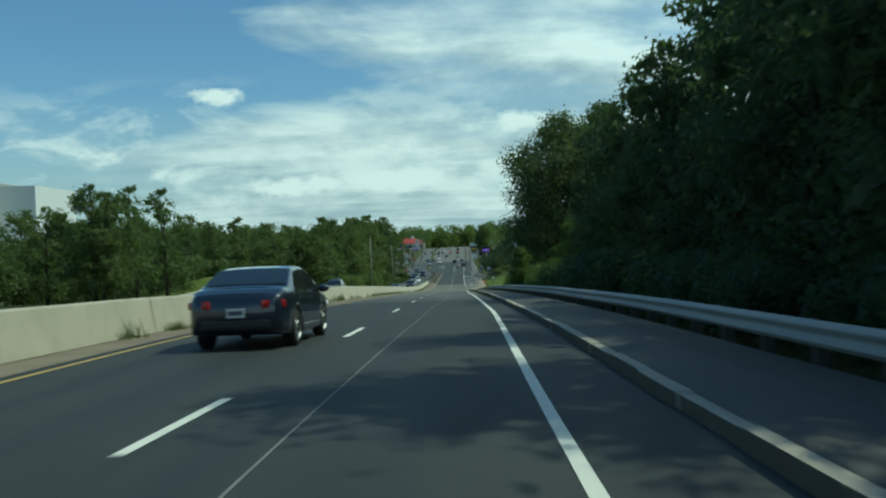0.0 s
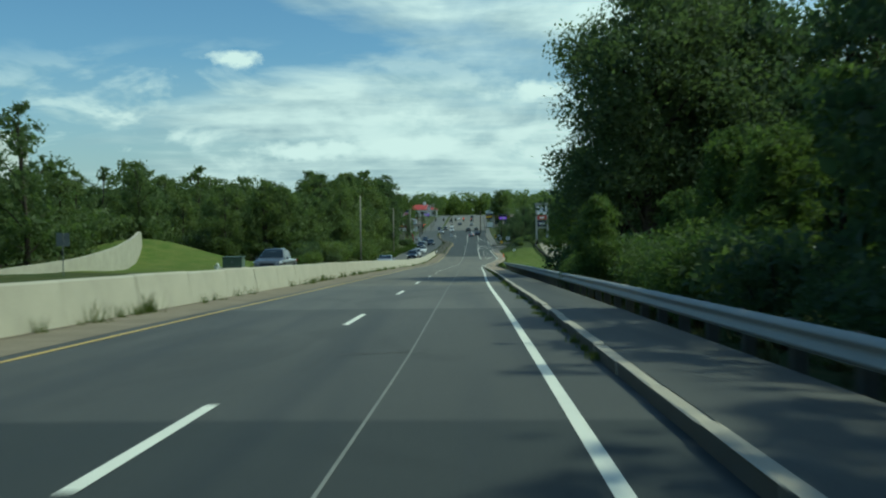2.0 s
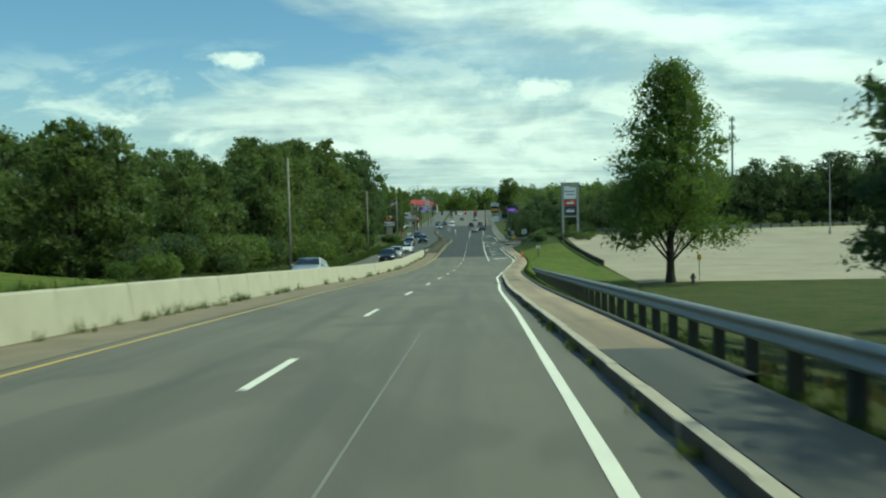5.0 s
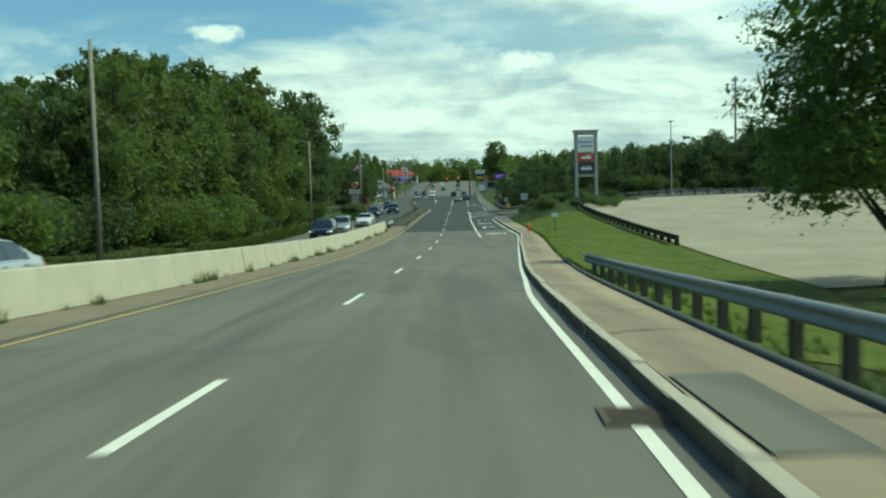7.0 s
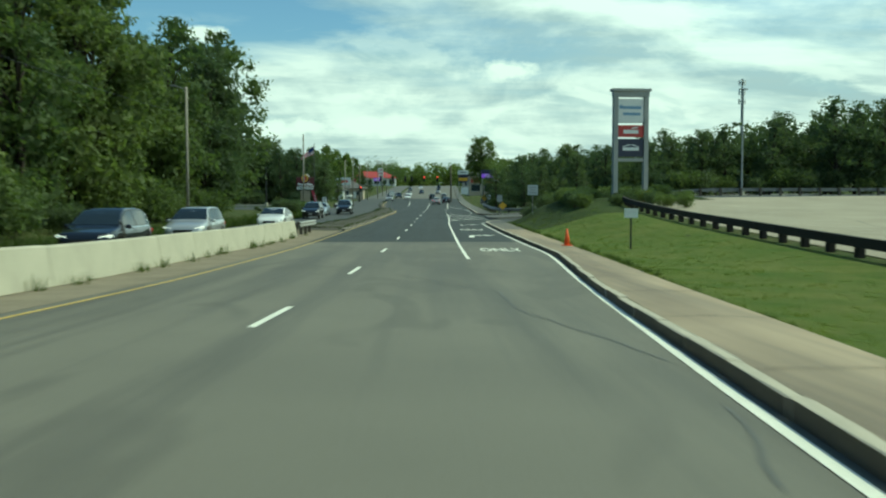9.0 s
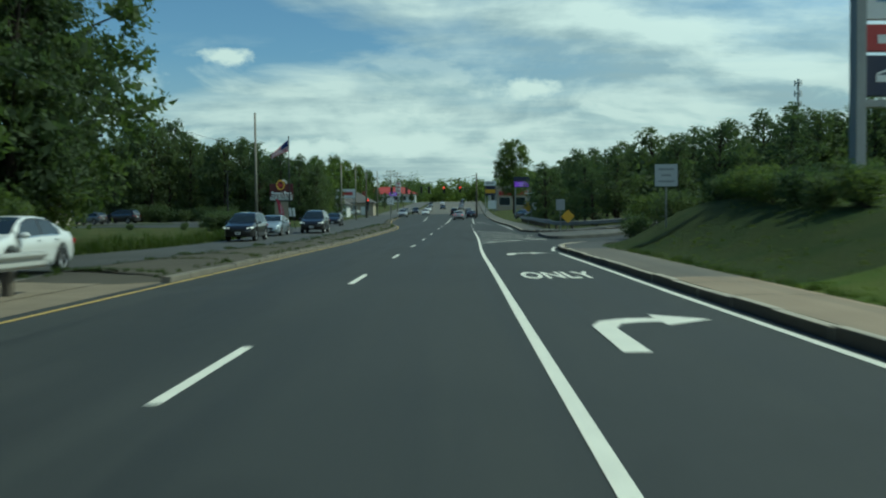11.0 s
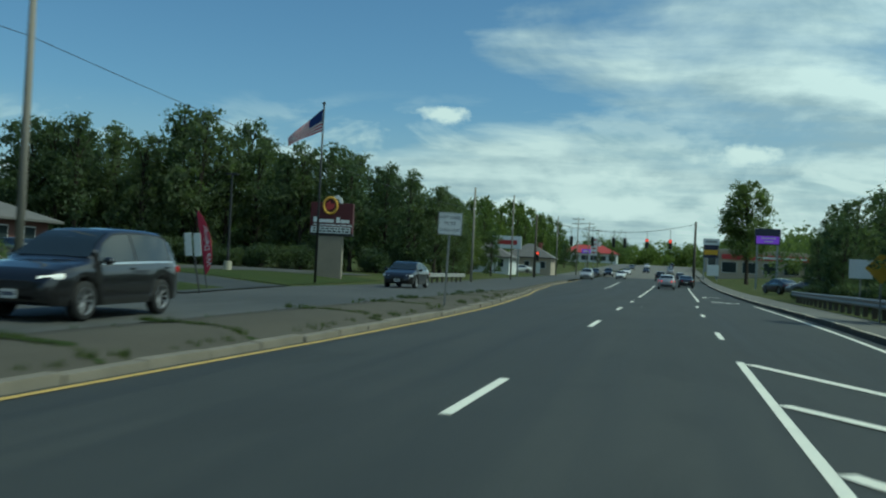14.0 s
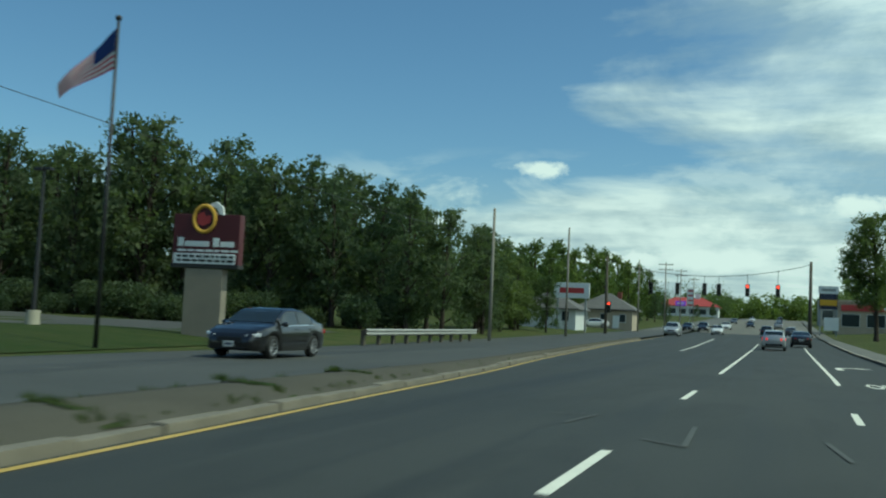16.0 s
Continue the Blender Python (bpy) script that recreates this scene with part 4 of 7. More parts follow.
guard_rail([(x, 264 + 0.1 * (x - 20), ground_z(x, 264 + 0.1 * (x - 20))) for x in np.arange(20, 75, 3.0)], 1, 0.72, 1.9, POST_WOOD, STEEL_DULL, "steel guard rail along the far side of the parking lot")
guard_rail([(-12.9 - 0.004 * (y - 345), y, ground_z(-13.2, y)) for y in np.arange(345.5, 364, 2.0)], -1, 0.74, 1.9, POST_WOOD, STEEL, "short galvanised guard rail beside the oncoming lanes")
guard_rail([(barrier_x(y) - 0.12, y, road_z(y)) for y in np.arange(231.5, 238.1, 1.0)], -1, 0.78, 1.6, POST_WOOD, STEEL, "short steel rail closing the end of the concrete barrier")


# ---- trees ----
def leaf_cards(centres, size, rnd, flat=0.35):
    """Small bent leaf sprays, each of two joined quads, round the given points."""
    n = len(centres)
    q = rnd.normal(size=(n, 3))
    q /= np.linalg.norm(q, axis=1)[:, None]
    q[:, 2] = q[:, 2] * (1 - flat) + flat * 0.6
    a = np.cross(q, rnd.normal(size=(n, 3)))
    a /= np.linalg.norm(a, axis=1)[:, None] + 1e-9
    b = np.cross(q, a)
    s = (size * rnd.uniform(0.6, 1.35, n))[:, None]
    w = s * rnd.uniform(0.35, 0.6, n)[:, None]
    bendv = q * s * rnd.uniform(-0.25, 0.25, n)[:, None]
    verts = np.stack([centres - a * s, centres + b * w + bendv, centres + a * s * rnd.uniform(0.6, 1.0, n)[:, None], centres - b * w * rnd.uniform(0.5, 1.1, n)[:, None] + bendv], 1).reshape(-1, 3)
    base = np.arange(n)[:, None] * 4
    faces = np.concatenate([base + np.array([[0, 1, 3]]), base + np.array([[1, 2, 3]])], 1).reshape(-1, 3)
    return verts, faces


def small_leaves(centres, size, rnd):
    """Single pointed leaves turned every way."""
    n = len(centres)
    a = rnd.normal(size=(n, 3))
    a /= np.linalg.norm(a, axis=1)[:, None]
    b = np.cross(a, rnd.normal(size=(n, 3)) + np.array([0, 0, 1.2]))
    b /= np.linalg.norm(b, axis=1)[:, None] + 1e-9
    s = (size * rnd.uniform(0.55, 1.3, n))[:, None]
    w = s * rnd.uniform(0.4, 0.7, n)[:, None]
    verts = np.stack([centres - a * s, centres + a * s * 0.6 + b * w, centres + a * s * 0.8 - b * w], 1).reshape(-1, 3)
    return verts, np.arange(3 * n).reshape(-1, 3)


def joined(*pairs):
    verts, faces, k = [], [], 0
    for v, f in pairs:
        verts.append(v)
        faces.append(f + k)
        k += len(v)
    return np.concatenate(verts), np.concatenate(faces)


def fast_mesh(name, verts, faces, mat):
    me = bpy.data.meshes.new(name)
    me.vertices.add(len(verts))
    me.vertices.foreach_set("co", np.asarray(verts, np.float32).ravel())
    k = faces.shape[1]
    me.loops.add(len(faces) * k)
    me.loops.foreach_set("vertex_index", faces.astype(np.int32).ravel())
    me.polygons.add(len(faces))
    me.polygons.foreach_set("loop_start", np.arange(0, len(faces) * k, k, dtype=np.int32))
    me.polygons.foreach_set("loop_total", np.full(len(faces), k, np.int32))
    me.materials.append(mat)
    me.update(calc_edges=True)
    return me


def limb(bm, points, r0, r1, seg=7):
    n = len(points) - 1
    for i in range(n):
        tube(bm, points[i], points[i + 1], r0 + (r1 - r0) * i / n, r0 + (r1 - r0) * (i + 1) / n, seg, False)


def make_tree(height, radius, clear, leaves, size, mat, seed, slim=1.0, lobes=16, label="", trunk_r=None, heart_share=7, heart=0.5, profile=None, flat=0.74):
    """A broadleaf tree: tapered trunk, limbs and an uneven crown of many leaf sprays."""
    rnd = np.random.default_rng(seed)
    ob = thing("tree", label=label, category="tree")
    bm = bmesh.new()
    r = trunk_r or height * 0.017
    lean = rnd.normal(0, 0.02, 2) * height
    spine = [(lean[0] * k * k, lean[1] * k * k, height * 0.92 * k - (0.4 if k == 0 else 0)) for k in (0, 0.15, 0.35, 0.6, 0.8, 1.0)]
    limb(bm, spine, r * 1.15, r * 0.15, 8)
    tube(bm, (0, 0, -0.4), (0, 0, height * 0.05), r * 1.7, r * 1.05, 8, False)
    pts, inside = [], []
    z0 = height * clear
    for i in range(lobes):
        k = (i + rnd.uniform(0, 1)) / lobes
        z = z0 + (height - z0) * (0.06 + 0.9 * k)
        swell = math.sin(math.pi * min(1, 0.18 + 0.80 * k)) ** 0.7
        if profile:
            swell = float(np.interp(k, *profile))
        ang = i * 2.4 + rnd.uniform(-0.6, 0.6)
        reach = radius * swell * rnd.uniform(0.3, 0.8) * slim
        c = np.array([math.cos(ang) * reach + lean[0] * k, math.sin(ang) * reach + lean[1] * k, z])
        size_l = radius * rnd.uniform(0.3, 0.52) * (0.55 + 0.45 * swell)
        j = min(1.0, max(0.1, z / height - 0.14))
        start = Vector((lean[0] * j * j, lean[1] * j * j, height * 0.92 * j))
        mid = start.lerp(Vector(c), 0.55) + Vector((0, 0, 0.12 * radius))
        limb(bm, [start, mid, Vector(c)], r * 0.36, r * 0.07, 5)
        n = int(leaves / lobes * (size_l / (radius * 0.41)) ** 1.6)
        d = rnd.normal(size=(n, 3))
        d /= np.linalg.norm(d, axis=1)[:, None]
        rad = size_l * rnd.uniform(0.25, 1.0, n) ** 0.5 * (1 + 0.3 * rnd.normal(size=n) * 0.6)
        d[:, 2] *= flat
        # sprays gather in tufts with gaps between
        tuft = rnd.normal(size=(max(6, n // 42), 3))
        tuft /= np.linalg.norm(tuft, axis=1)[:, None]
        tuft[:, 2] *= flat
        pick = tuft[rnd.integers(0, len(tuft), n)] * size_l * rnd.uniform(0.75, 1.12, n)[:, None] + rnd.normal(size=(n, 3)) * size_l * 0.13
        use = rnd.random(n) < 0.62
        pts.append(c + np.where(use[:, None], pick, d * rad[:, None]))
        m = max(4, n // heart_share)
        inner = rnd.normal(size=(m, 3))
        inner /= np.linalg.norm(inner, axis=1)[:, None]
        inside.append(c + inner * np.array([1, 1, 0.74]) * size_l * rnd.uniform(0.2, 0.78, m)[:, None])
    part("trunk", bm, BARK, ob, smooth=True)
    verts, faces = joined(leaf_cards(np.concatenate(inside), min(heart, radius * 0.105), rnd), small_leaves(np.concatenate(pts), size, rnd))
    put("crown", fast_mesh("crown", verts, faces, mat), ob)
    return ob


def place_tree(proto, x, y, scale=1.0, rz=0.0, label="", squash=1.0):
    m = Matrix.LocRotScale((x, y, ground_z(x, y) - 0.05), Euler((0, 0, rz)), (scale, scale, scale * squash))
    ob = copy_thing(proto, m)
    if label:
        ob["label"] = label
    return ob


def shrub(height, radius, leaves, size, mat, seed, label):
    rnd = np.random.default_rng(seed)
    ob = thing("shrub", label=label, category="shrub")
    bm, pts = bmesh.new(), []
    for i in range(7):
        ang = i * 0.9 + rnd.uniform(0, 0.6)
        top = Vector((math.cos(ang) * radius * rnd.uniform(0.2, 0.7), math.sin(ang) * radius * rnd.uniform(0.2, 0.7), height * rnd.uniform(0.5, 0.85)))
        limb(bm, [(0, 0, -0.2), top * 0.5, top], 0.04, 0.012, 5)
        n = leaves // 7
        d = rnd.normal(size=(n, 3))
        d /= np.linalg.norm(d, axis=1)[:, None]
        p = np.array(top) * np.array([1, 1, 0.75]) + d * np.array([radius * 0.55, radius * 0.55, height * 0.4]) * rnd.uniform(0.3, 1.08, n)[:, None] ** 0.6
        p[:, 2] = np.maximum(p[:, 2], 0.02)
        pts.append(p)
    part("stem", bm, BARK, ob)
    verts, faces = small_leaves(np.concatenate(pts), size, rnd)
    put("foliage", fast_mesh("foliage", verts, faces, mat), ob)
    return ob


DARK_LABEL = "tall dark green broadleaf tree at the edge of the woods"
MID_LABEL = "full green broadleaf tree in the roadside woods"
protos_dark = [make_tree(17, 4.6, 0.07, 8600, 0.155, LEAF_DARK, s, label=DARK_LABEL, lobes=26) for s in (1, 2, 3)]
protos_far = [make_tree(17, 4.6, 0.07, 4000, 0.235, LEAF_DARK, s, label=DARK_LABEL, lobes=22) for s in (4, 5, 6)]
protos_mid = [make_tree(14, 4.2, 0.04, 5200, 0.195, LEAF_MID, s, label=MID_LABEL, lobes=15) for s in (11, 12, 13)]
proto_tall = make_tree(17.5, 5.3, 0.22, 42000, 0.125, LEAF_DARK, 37, heart=0.26, label="very tall dark tree leaning its crown over the guard rail", lobes=30)
proto_light = make_tree(14.2, 3.9, 0.12, 18000, 0.14, LEAF_LIGHT, 31, label="light green upright tree beside the parking lot", lobes=20)
proto_slope = make_tree(14.2, 3.9, 0.06, 4200, 0.25, LEAF_LIGHT, 32, label="full sunlit tree on the slope behind the house", lobes=18)
proto_oak = make_tree(16.8, 5.6, 0.15, 62000, 0.105, LEAF_LIGHT, 33, label="pyramid-shaped shade tree with a straight dark trunk beside the lot", lobes=44, trunk_r=0.30, heart_share=40, profile=([0, 0.06, 0.2, 0.4, 0.6, 0.8, 0.92, 1.0], [0.86, 1.0, 0.98, 0.82, 0.64, 0.44, 0.26, 0.1]), flat=0.5)
proto_poplar = make_tree(17.5, 4.7, 0.24, 18000, 0.17, LEAF_MID, 35, label="tall loose-crowned tree beside the crossing", lobes=30, heart_share=14, profile=([0, 0.1, 0.35, 0.6, 0.85, 1.0], [0.5, 0.75, 0.95, 1.0, 0.8, 0.42]))
shrubs = [shrub(2.6, 1.7, 1900, 0.135, m, s, "leafy green roadside shrub") for s, m in ((41, LEAF_MID), (42, LEAF_LIGHT), (43, LEAF_DARK))]
fine_shrub = shrub(2.6, 1.7, 9000, 0.06, LEAF_LIGHT, 44, "leafy sunlit roadside bush")
rnd = random.Random(21)


def grove(protos, count, fx, fy, scale, group, label=""):
    for _ in range(count):
        y = fy()
        x = fx(y)
        ob = place_tree(rnd.choice(protos), x, y, rnd.uniform(*scale), rnd.uniform(0, 6.28), label)
        ob["group"] = group


U = rnd.uniform
# woods on the right of the descent
for i, y in enumerate(np.arange(-18, 58, 5.0)):
    ob = place_tree(protos_dark[i % 3], 10.6 + U(-0.8, 1.0), y + U(-1.2, 1.2), U(0.9, 1.05) if y < 18 else U(0.64, 0.74), U(0, 6.28))
    ob["group"] = "trees of the dark woods"
place_tree(proto_tall, 10.3, 88.6, 1.1, 0.7, squash=0.88)["group"] = "trees of the dark woods"
place_tree(proto_tall, 15.4, 92.0, 1.0, 2.9)["group"] = "trees of the dark woods"
for x, y, s in ((16.0, 91, 1.1), (16.5, 99, 1.05), (15.5, 104, 0.72), (18.5, 108, 0.8)):
    place_tree(protos_dark[int(y) % 3], x, y, s, y)["group"] = "trees of the dark woods"
# extra tall row hidden behind the woods, added to shade sidewalk and lane edge
for i, y in enumerate(np.arange(12, 57, 5.5)):
    place_tree(protos_far[i % 3], 18.4 + 0.9 * math.sin(i * 2.1), y, 1.3 + 0.06 * math.sin(i * 1.3), i * 1.7)["group"] = "trees of the dark woods"
grove(protos_far, 7, lambda y: U(16, 21), lambda: U(-40, 46), (0.75, 0.95), "trees of the dark woods")
grove(protos_far, 8, lambda y: U(22, 32), lambda: rnd.choice((U(-20, 45), U(88, 105))), (0.95, 1.15), "trees of the dark woods")
for x, y, s in ((13.0, 110, 0.55), (11.2, 101.5, 0.76), (11.6, 114, 0.5), (13.4, 119, 0.56), (15.5, 115, 0.62), (19, 117, 0.75), (23, 116, 0.85), (21, 124, 0.6)):
    place_tree(protos_dark[int(y) % 3], x, y, s, y)["group"] = "trees of the dark woods"
for x, y, s in ((9.0, 64, 0.40), (9.6, 70, 0.46), (9.2, 76, 0.34), (11.5, 66, 0.55)):
    place_tree(proto_light, x, y, s, y, "small bright green sapling lit by the sun behind the rail")["group"] = "saplings"
place_tree(proto_light, rail_x(74.5) + 1.25, 74.5, 0.285, 2.2, "small bright green sapling leaning over the guard rail")["group"] = "saplings"
place_tree(proto_oak, 16.9, 167.6, 1.0, 1.1)
for i in range(40):
    y = -30 + i * 3.4
    ob = place_tree(shrubs[2 if y < 58 else i % 3], rail_x(y) + 2.6 + U(-0.2, 1.2), y, U(0.7, 1.2), U(0, 6.28))
    ob["group"] = "shrubs behind the guard rail"
for x, y, s in ((5.75, 75.6, 0.75), (5.95, 76.6, 0.8), (5.6, 74.9, 0.5), (6.6, 62.5, 1.0), (6.8, 68, 0.8), (7.2, 73.5, 1.0), (8.2, 66, 1.2), (9.0, 71, 1.1)):
    place_tree(fine_shrub, x, y, s, x, "bright leafy bush growing through the guard rail")["group"] = "shrubs behind the guard rail"
# woods on the left: lower beside the mound, taller further on
def left_size(y):
    return float(np.interp(y, [20, 70, 120, 165, 192, 203, 220, 250, 275], [0.46, 0.60, 0.72, 0.70, 0.76, 1.0, 1.14, 1.17, 1.18])) * U(0.86, 1.08)


def left_row(count, near, far, y0, y1):
    for _ in range(count):
        y = U(y0, y1)
        ob = place_tree(rnd.choice(protos_mid), far_x(y) - U(near, far), y, left_size(y), U(0, 6.28))
        ob["group"] = "trees of the left woods"


for x, y, s in ((-31.9, 110.7, 0.92), (-31.4, 98.3, 0.85)):
    place_tree(protos_mid[int(y) % 3], x, y, s, y)["group"] = "trees of the left woods"
for x, y, s, p in ((-16.7, 267, 0.94, 0), (-17.8, 268.6, 0.98, 2), (-17.0, 264.8, 0.86, 2)):
    place_tree(protos_dark[p], x, y, s, y, "full dark roadside tree")["group"] = "trees of the left woods"
left_row(36, 6.5, 10, 150, 272)
deep = random.Random(8)
for i in range(14):
    place_tree(protos_mid[i % 3], deep.uniform(-52, -36), 186 + 5 * i + deep.uniform(-2, 2), deep.uniform(1.05, 1.24), deep.uniform(0, 6.28))["group"] = "trees of the left woods"
left_row(22, 10, 18, 146, 275)
left_row(28, 24, 38, 30, 150)
left_row(9, 8, 14, 20, 80)
left_row(20, 21, 34, 60, 150)
for i in range(16):
    y = 151 + 2.3 * i + U(-1, 1)
    place_tree(protos_mid[i % 3], -27 - (i * 5 % 13) + U(-1, 1), y, U(0.58, 0.74), U(0, 6.28))["group"] = "trees of the left woods"
for i in range(22):
    y = U(148, 176)
    place_tree(shrubs[(0, 2)[i % 2]], U(-40, -23), y, U(0.8, 1.5), U(0, 6.28))["group"] = "shrubs along the left woods"
for i in range(60):
    y = U(128, 268)
    place_tree(shrubs[(0, 2, 0, 1)[i % 4]], far_x(y) - U(3.6, 8.5), y, U(0.45, 1.5), U(0, 6.28))["group"] = "shrubs along the left woods"
# behind the restaurant
for i, x in enumerate(np.arange(-66, -16, 2.9)):
    size = float(np.interp(x, [-60, -57, -53.5, -51, -49.5, -47, -43, -40, -37, -35.5, -32, -29, -27, -25, -22.5, -18.5], [0.95, 0.95, 0.80, 0.64, 0.80, 0.98, 1.0, 0.91, 0.79, 0.74, 0.82, 0.81, 0.75, 0.69, 0.67, 0.60]))
    for row in (0, 1):
        ob = place_tree(protos_far[(i + row) % 3], x + U(-1.2, 1.2) - row * 1.5, 371 + U(-3, 3) + row * 10, size * U(0.92, 1.04), U(0, 6.28), "dark full tree in the woods behind the restaurant")
        ob["group"] = "trees behind the restaurant"
grove(protos_far, 7, lambda y: U(-90, -64), lambda: U(335, 375), (0.85, 1.1), "trees behind the restaurant")
grove(protos_mid, 7, lambda y: U(-22, -18), lambda: U(392, 408), (0.45, 0.6), "trees behind the restaurant")
for i, x in enumerate(np.arange(-62, -18, 2.2)):
    for back in (0, 2.5):
        place_tree(shrubs[2], x + U(-1, 1), 365.5 + back + U(-1.2, 1.2) + 0.12 * (x + 40), U(0.9, 1.8) * 0.62, U(0, 6.28))["group"] = "undergrowth behind the restaurant"
# right, beyond lot and side street
for x in np.arange(14, 98, 3.8):
    ob = place_tree(protos_far[int(x) % 3], x + U(-1.5, 1.5), 293 + U(0, 7), float(np.interp(x, [12, 14.5, 20, 33, 41, 49, 55, 60, 98], [0.34, 0.43, 0.55, 0.62, 0.66, 0.84, 0.94, 1.08, 1.25])) * U(0.88, 1.04), U(0, 6.28), squash=0.76)
    ob["group"] = "trees beyond the parking lot"
for x in np.arange(13, 60, 3.1):
    ob = place_tree(protos_far[int(x) % 3], x + U(-1, 1), 305 + U(0, 6), float(np.interp(x, [13, 20, 40, 60], [0.45, 0.62, 0.72, 0.84])) * U(0.9, 1.1), U(0, 6.28), squash=0.74)
    ob["group"] = "trees beyond the parking lot"
grove(protos_far, 16, lambda y: U(13.5, 30) + (y - 320) * 0.06, lambda: U(320, 372), (0.36, 0.52), "trees beyond the parking lot")
for i in range(30):
    x = 18 + 2.6 * i
    place_tree(shrubs[(0, 2)[i % 2]], x + U(-1, 1), 290.5 + U(0, 3), U(0.8, 1.3), U(0, 6.28))["group"] = "undergrowth beyond the parking lot"
place_tree(proto_poplar, 18.6, 448, 1.0, 0.3)
for x, y, s in ((-26.0, 444, 0.8), (-28.8, 448, 0.92), (-32, 452, 0.88), (-35.5, 456, 0.95), (-27.0, 468, 0.92), (-30.5, 476, 1.02), (-34, 486, 1.1), (-24.5, 486, 0.84), (-28, 500, 1.0), (-32, 512, 1.15), (-24, 516, 0.86), (-27, 532, 1.0), (-31, 546, 1.15), (-36, 560, 1.3), (-25.5, 566, 0.95), (-30, 584, 1.1)):
    place_tree(proto_slope, x, y, s, x)["group"] = "trees beyond the crossing"
for x, y, s in ((-20.8, 540, 0.42), (-18.5, 544, 0.34), (-23.0, 505, 0.3), (-20.5, 508, 0.26), (-29, 640, 0.4), (-33, 655, 0.45), (-19, 660, 0.3), (-37, 700, 0.5), (-16.5, 720, 0.36)):
    place_tree(protos_far[int(y) % 3], x, y, s, x, "small dark tree among the roadside buildings")["group"] = "trees beyond the crossing"
for x, y, s in ((-19.5, 386, 0.5), (-20.5, 391, 0.56), (-22.8, 397, 0.62), (-24.6, 404, 0.66), (-18.2, 383, 0.46), (-21.8, 402, 0.55)):
    place_tree(protos_far[int(y) % 3], x, y, s, y, "dark full tree in the woods behind the restaurant")["group"] = "trees behind the restaurant"
for x, y, s in ((21.5, 384, 0.52), (25, 378, 0.6), (28.5, 386, 0.68), (24.5, 396, 0.62), (32, 380, 0.72), (36, 392, 0.74), (19.5, 372, 0.4)):
    place_tree(protos_far[int(y) % 3], x, y, s, x)["group"] = "trees beyond the parking lot"
for i in range(16):
    x, y = U(15.5, 22), U(242, 257)
    place_tree(shrubs[(0, 2)[i % 2]], x, y, U(0.3, 0.48), U(0, 6.28))["group"] = "hedge beside the side street"
for x, y in bend([(13.4, 243), (13.5, 249), (13.9, 255), (15.5, 259.5), (24, 262.5)], 6):
    ob = place_tree(shrubs[(0, 2, 2)[int(y * 3) % 3]], x + U(-0.2, 0.5), y, U(0.34, 0.48), U(0, 6.28))
    ob["group"] = "hedge beside the side street"
    ob.location.z = corner_z(x, y) - 0.08 if y > 252.6 else ob.location.z
for x, y, s in ((12.1, 263.4, 0.52), (13.6, 262.4, 0.66), (15.2, 263.2, 0.6), (16.6, 262.2, 0.7)):
    ob = place_tree(shrubs[2], x, y, s, x, "rounded dark shrub on the grass corner")
    ob["group"] = "hedge beside the side street"
    ob.location.z = corner_z(x, y) - 0.06
for i in range(17):
    x = U(-15.2, -11.7)
    place_tree(shrubs[(2, 2, 0)[i % 3]], x, 296.5 + U(-3, 3), U(0.4, 0.66), U(0, 6.28))["group"] = "hedge before the restaurant lot"
for i in range(16):
    x = U(-32, -15.5)
    place_tree(shrubs[(2, 0)[i % 2]], x, 298.5 + U(-3, 4), U(0.16, 0.3), U(0, 6.28), "low dark scrub in the rough grass")["group"] = "hedge before the restaurant lot"
for x, y in ((-13.6, 309.2), (-14.4, 310.3), (-15.2, 311.4)):
    place_tree(shrubs[2], x, y, 0.31, x, "low clipped dark hedge beside the driveway")["group"] = "hedge beside the driveway"
for i in range(18):
    y = 311 + 2.6 * i
    place_tree(shrubs[2], 13.5 + 0.03 * i + U(0, 1.6), y, U(0.3, 0.55), U(0, 6.28), "dark shrub behind the far guard rail")["group"] = "undergrowth behind the far guard rail"
for y, s in ((314, 0.2), (322, 0.26), (331, 0.24), (341, 0.3), (350, 0.27)):
    place_tree(protos_dark[int(y) % 3], 15.6 + U(-0.5, 1.0), y, s, y)["group"] = "trees beyond the parking lot"
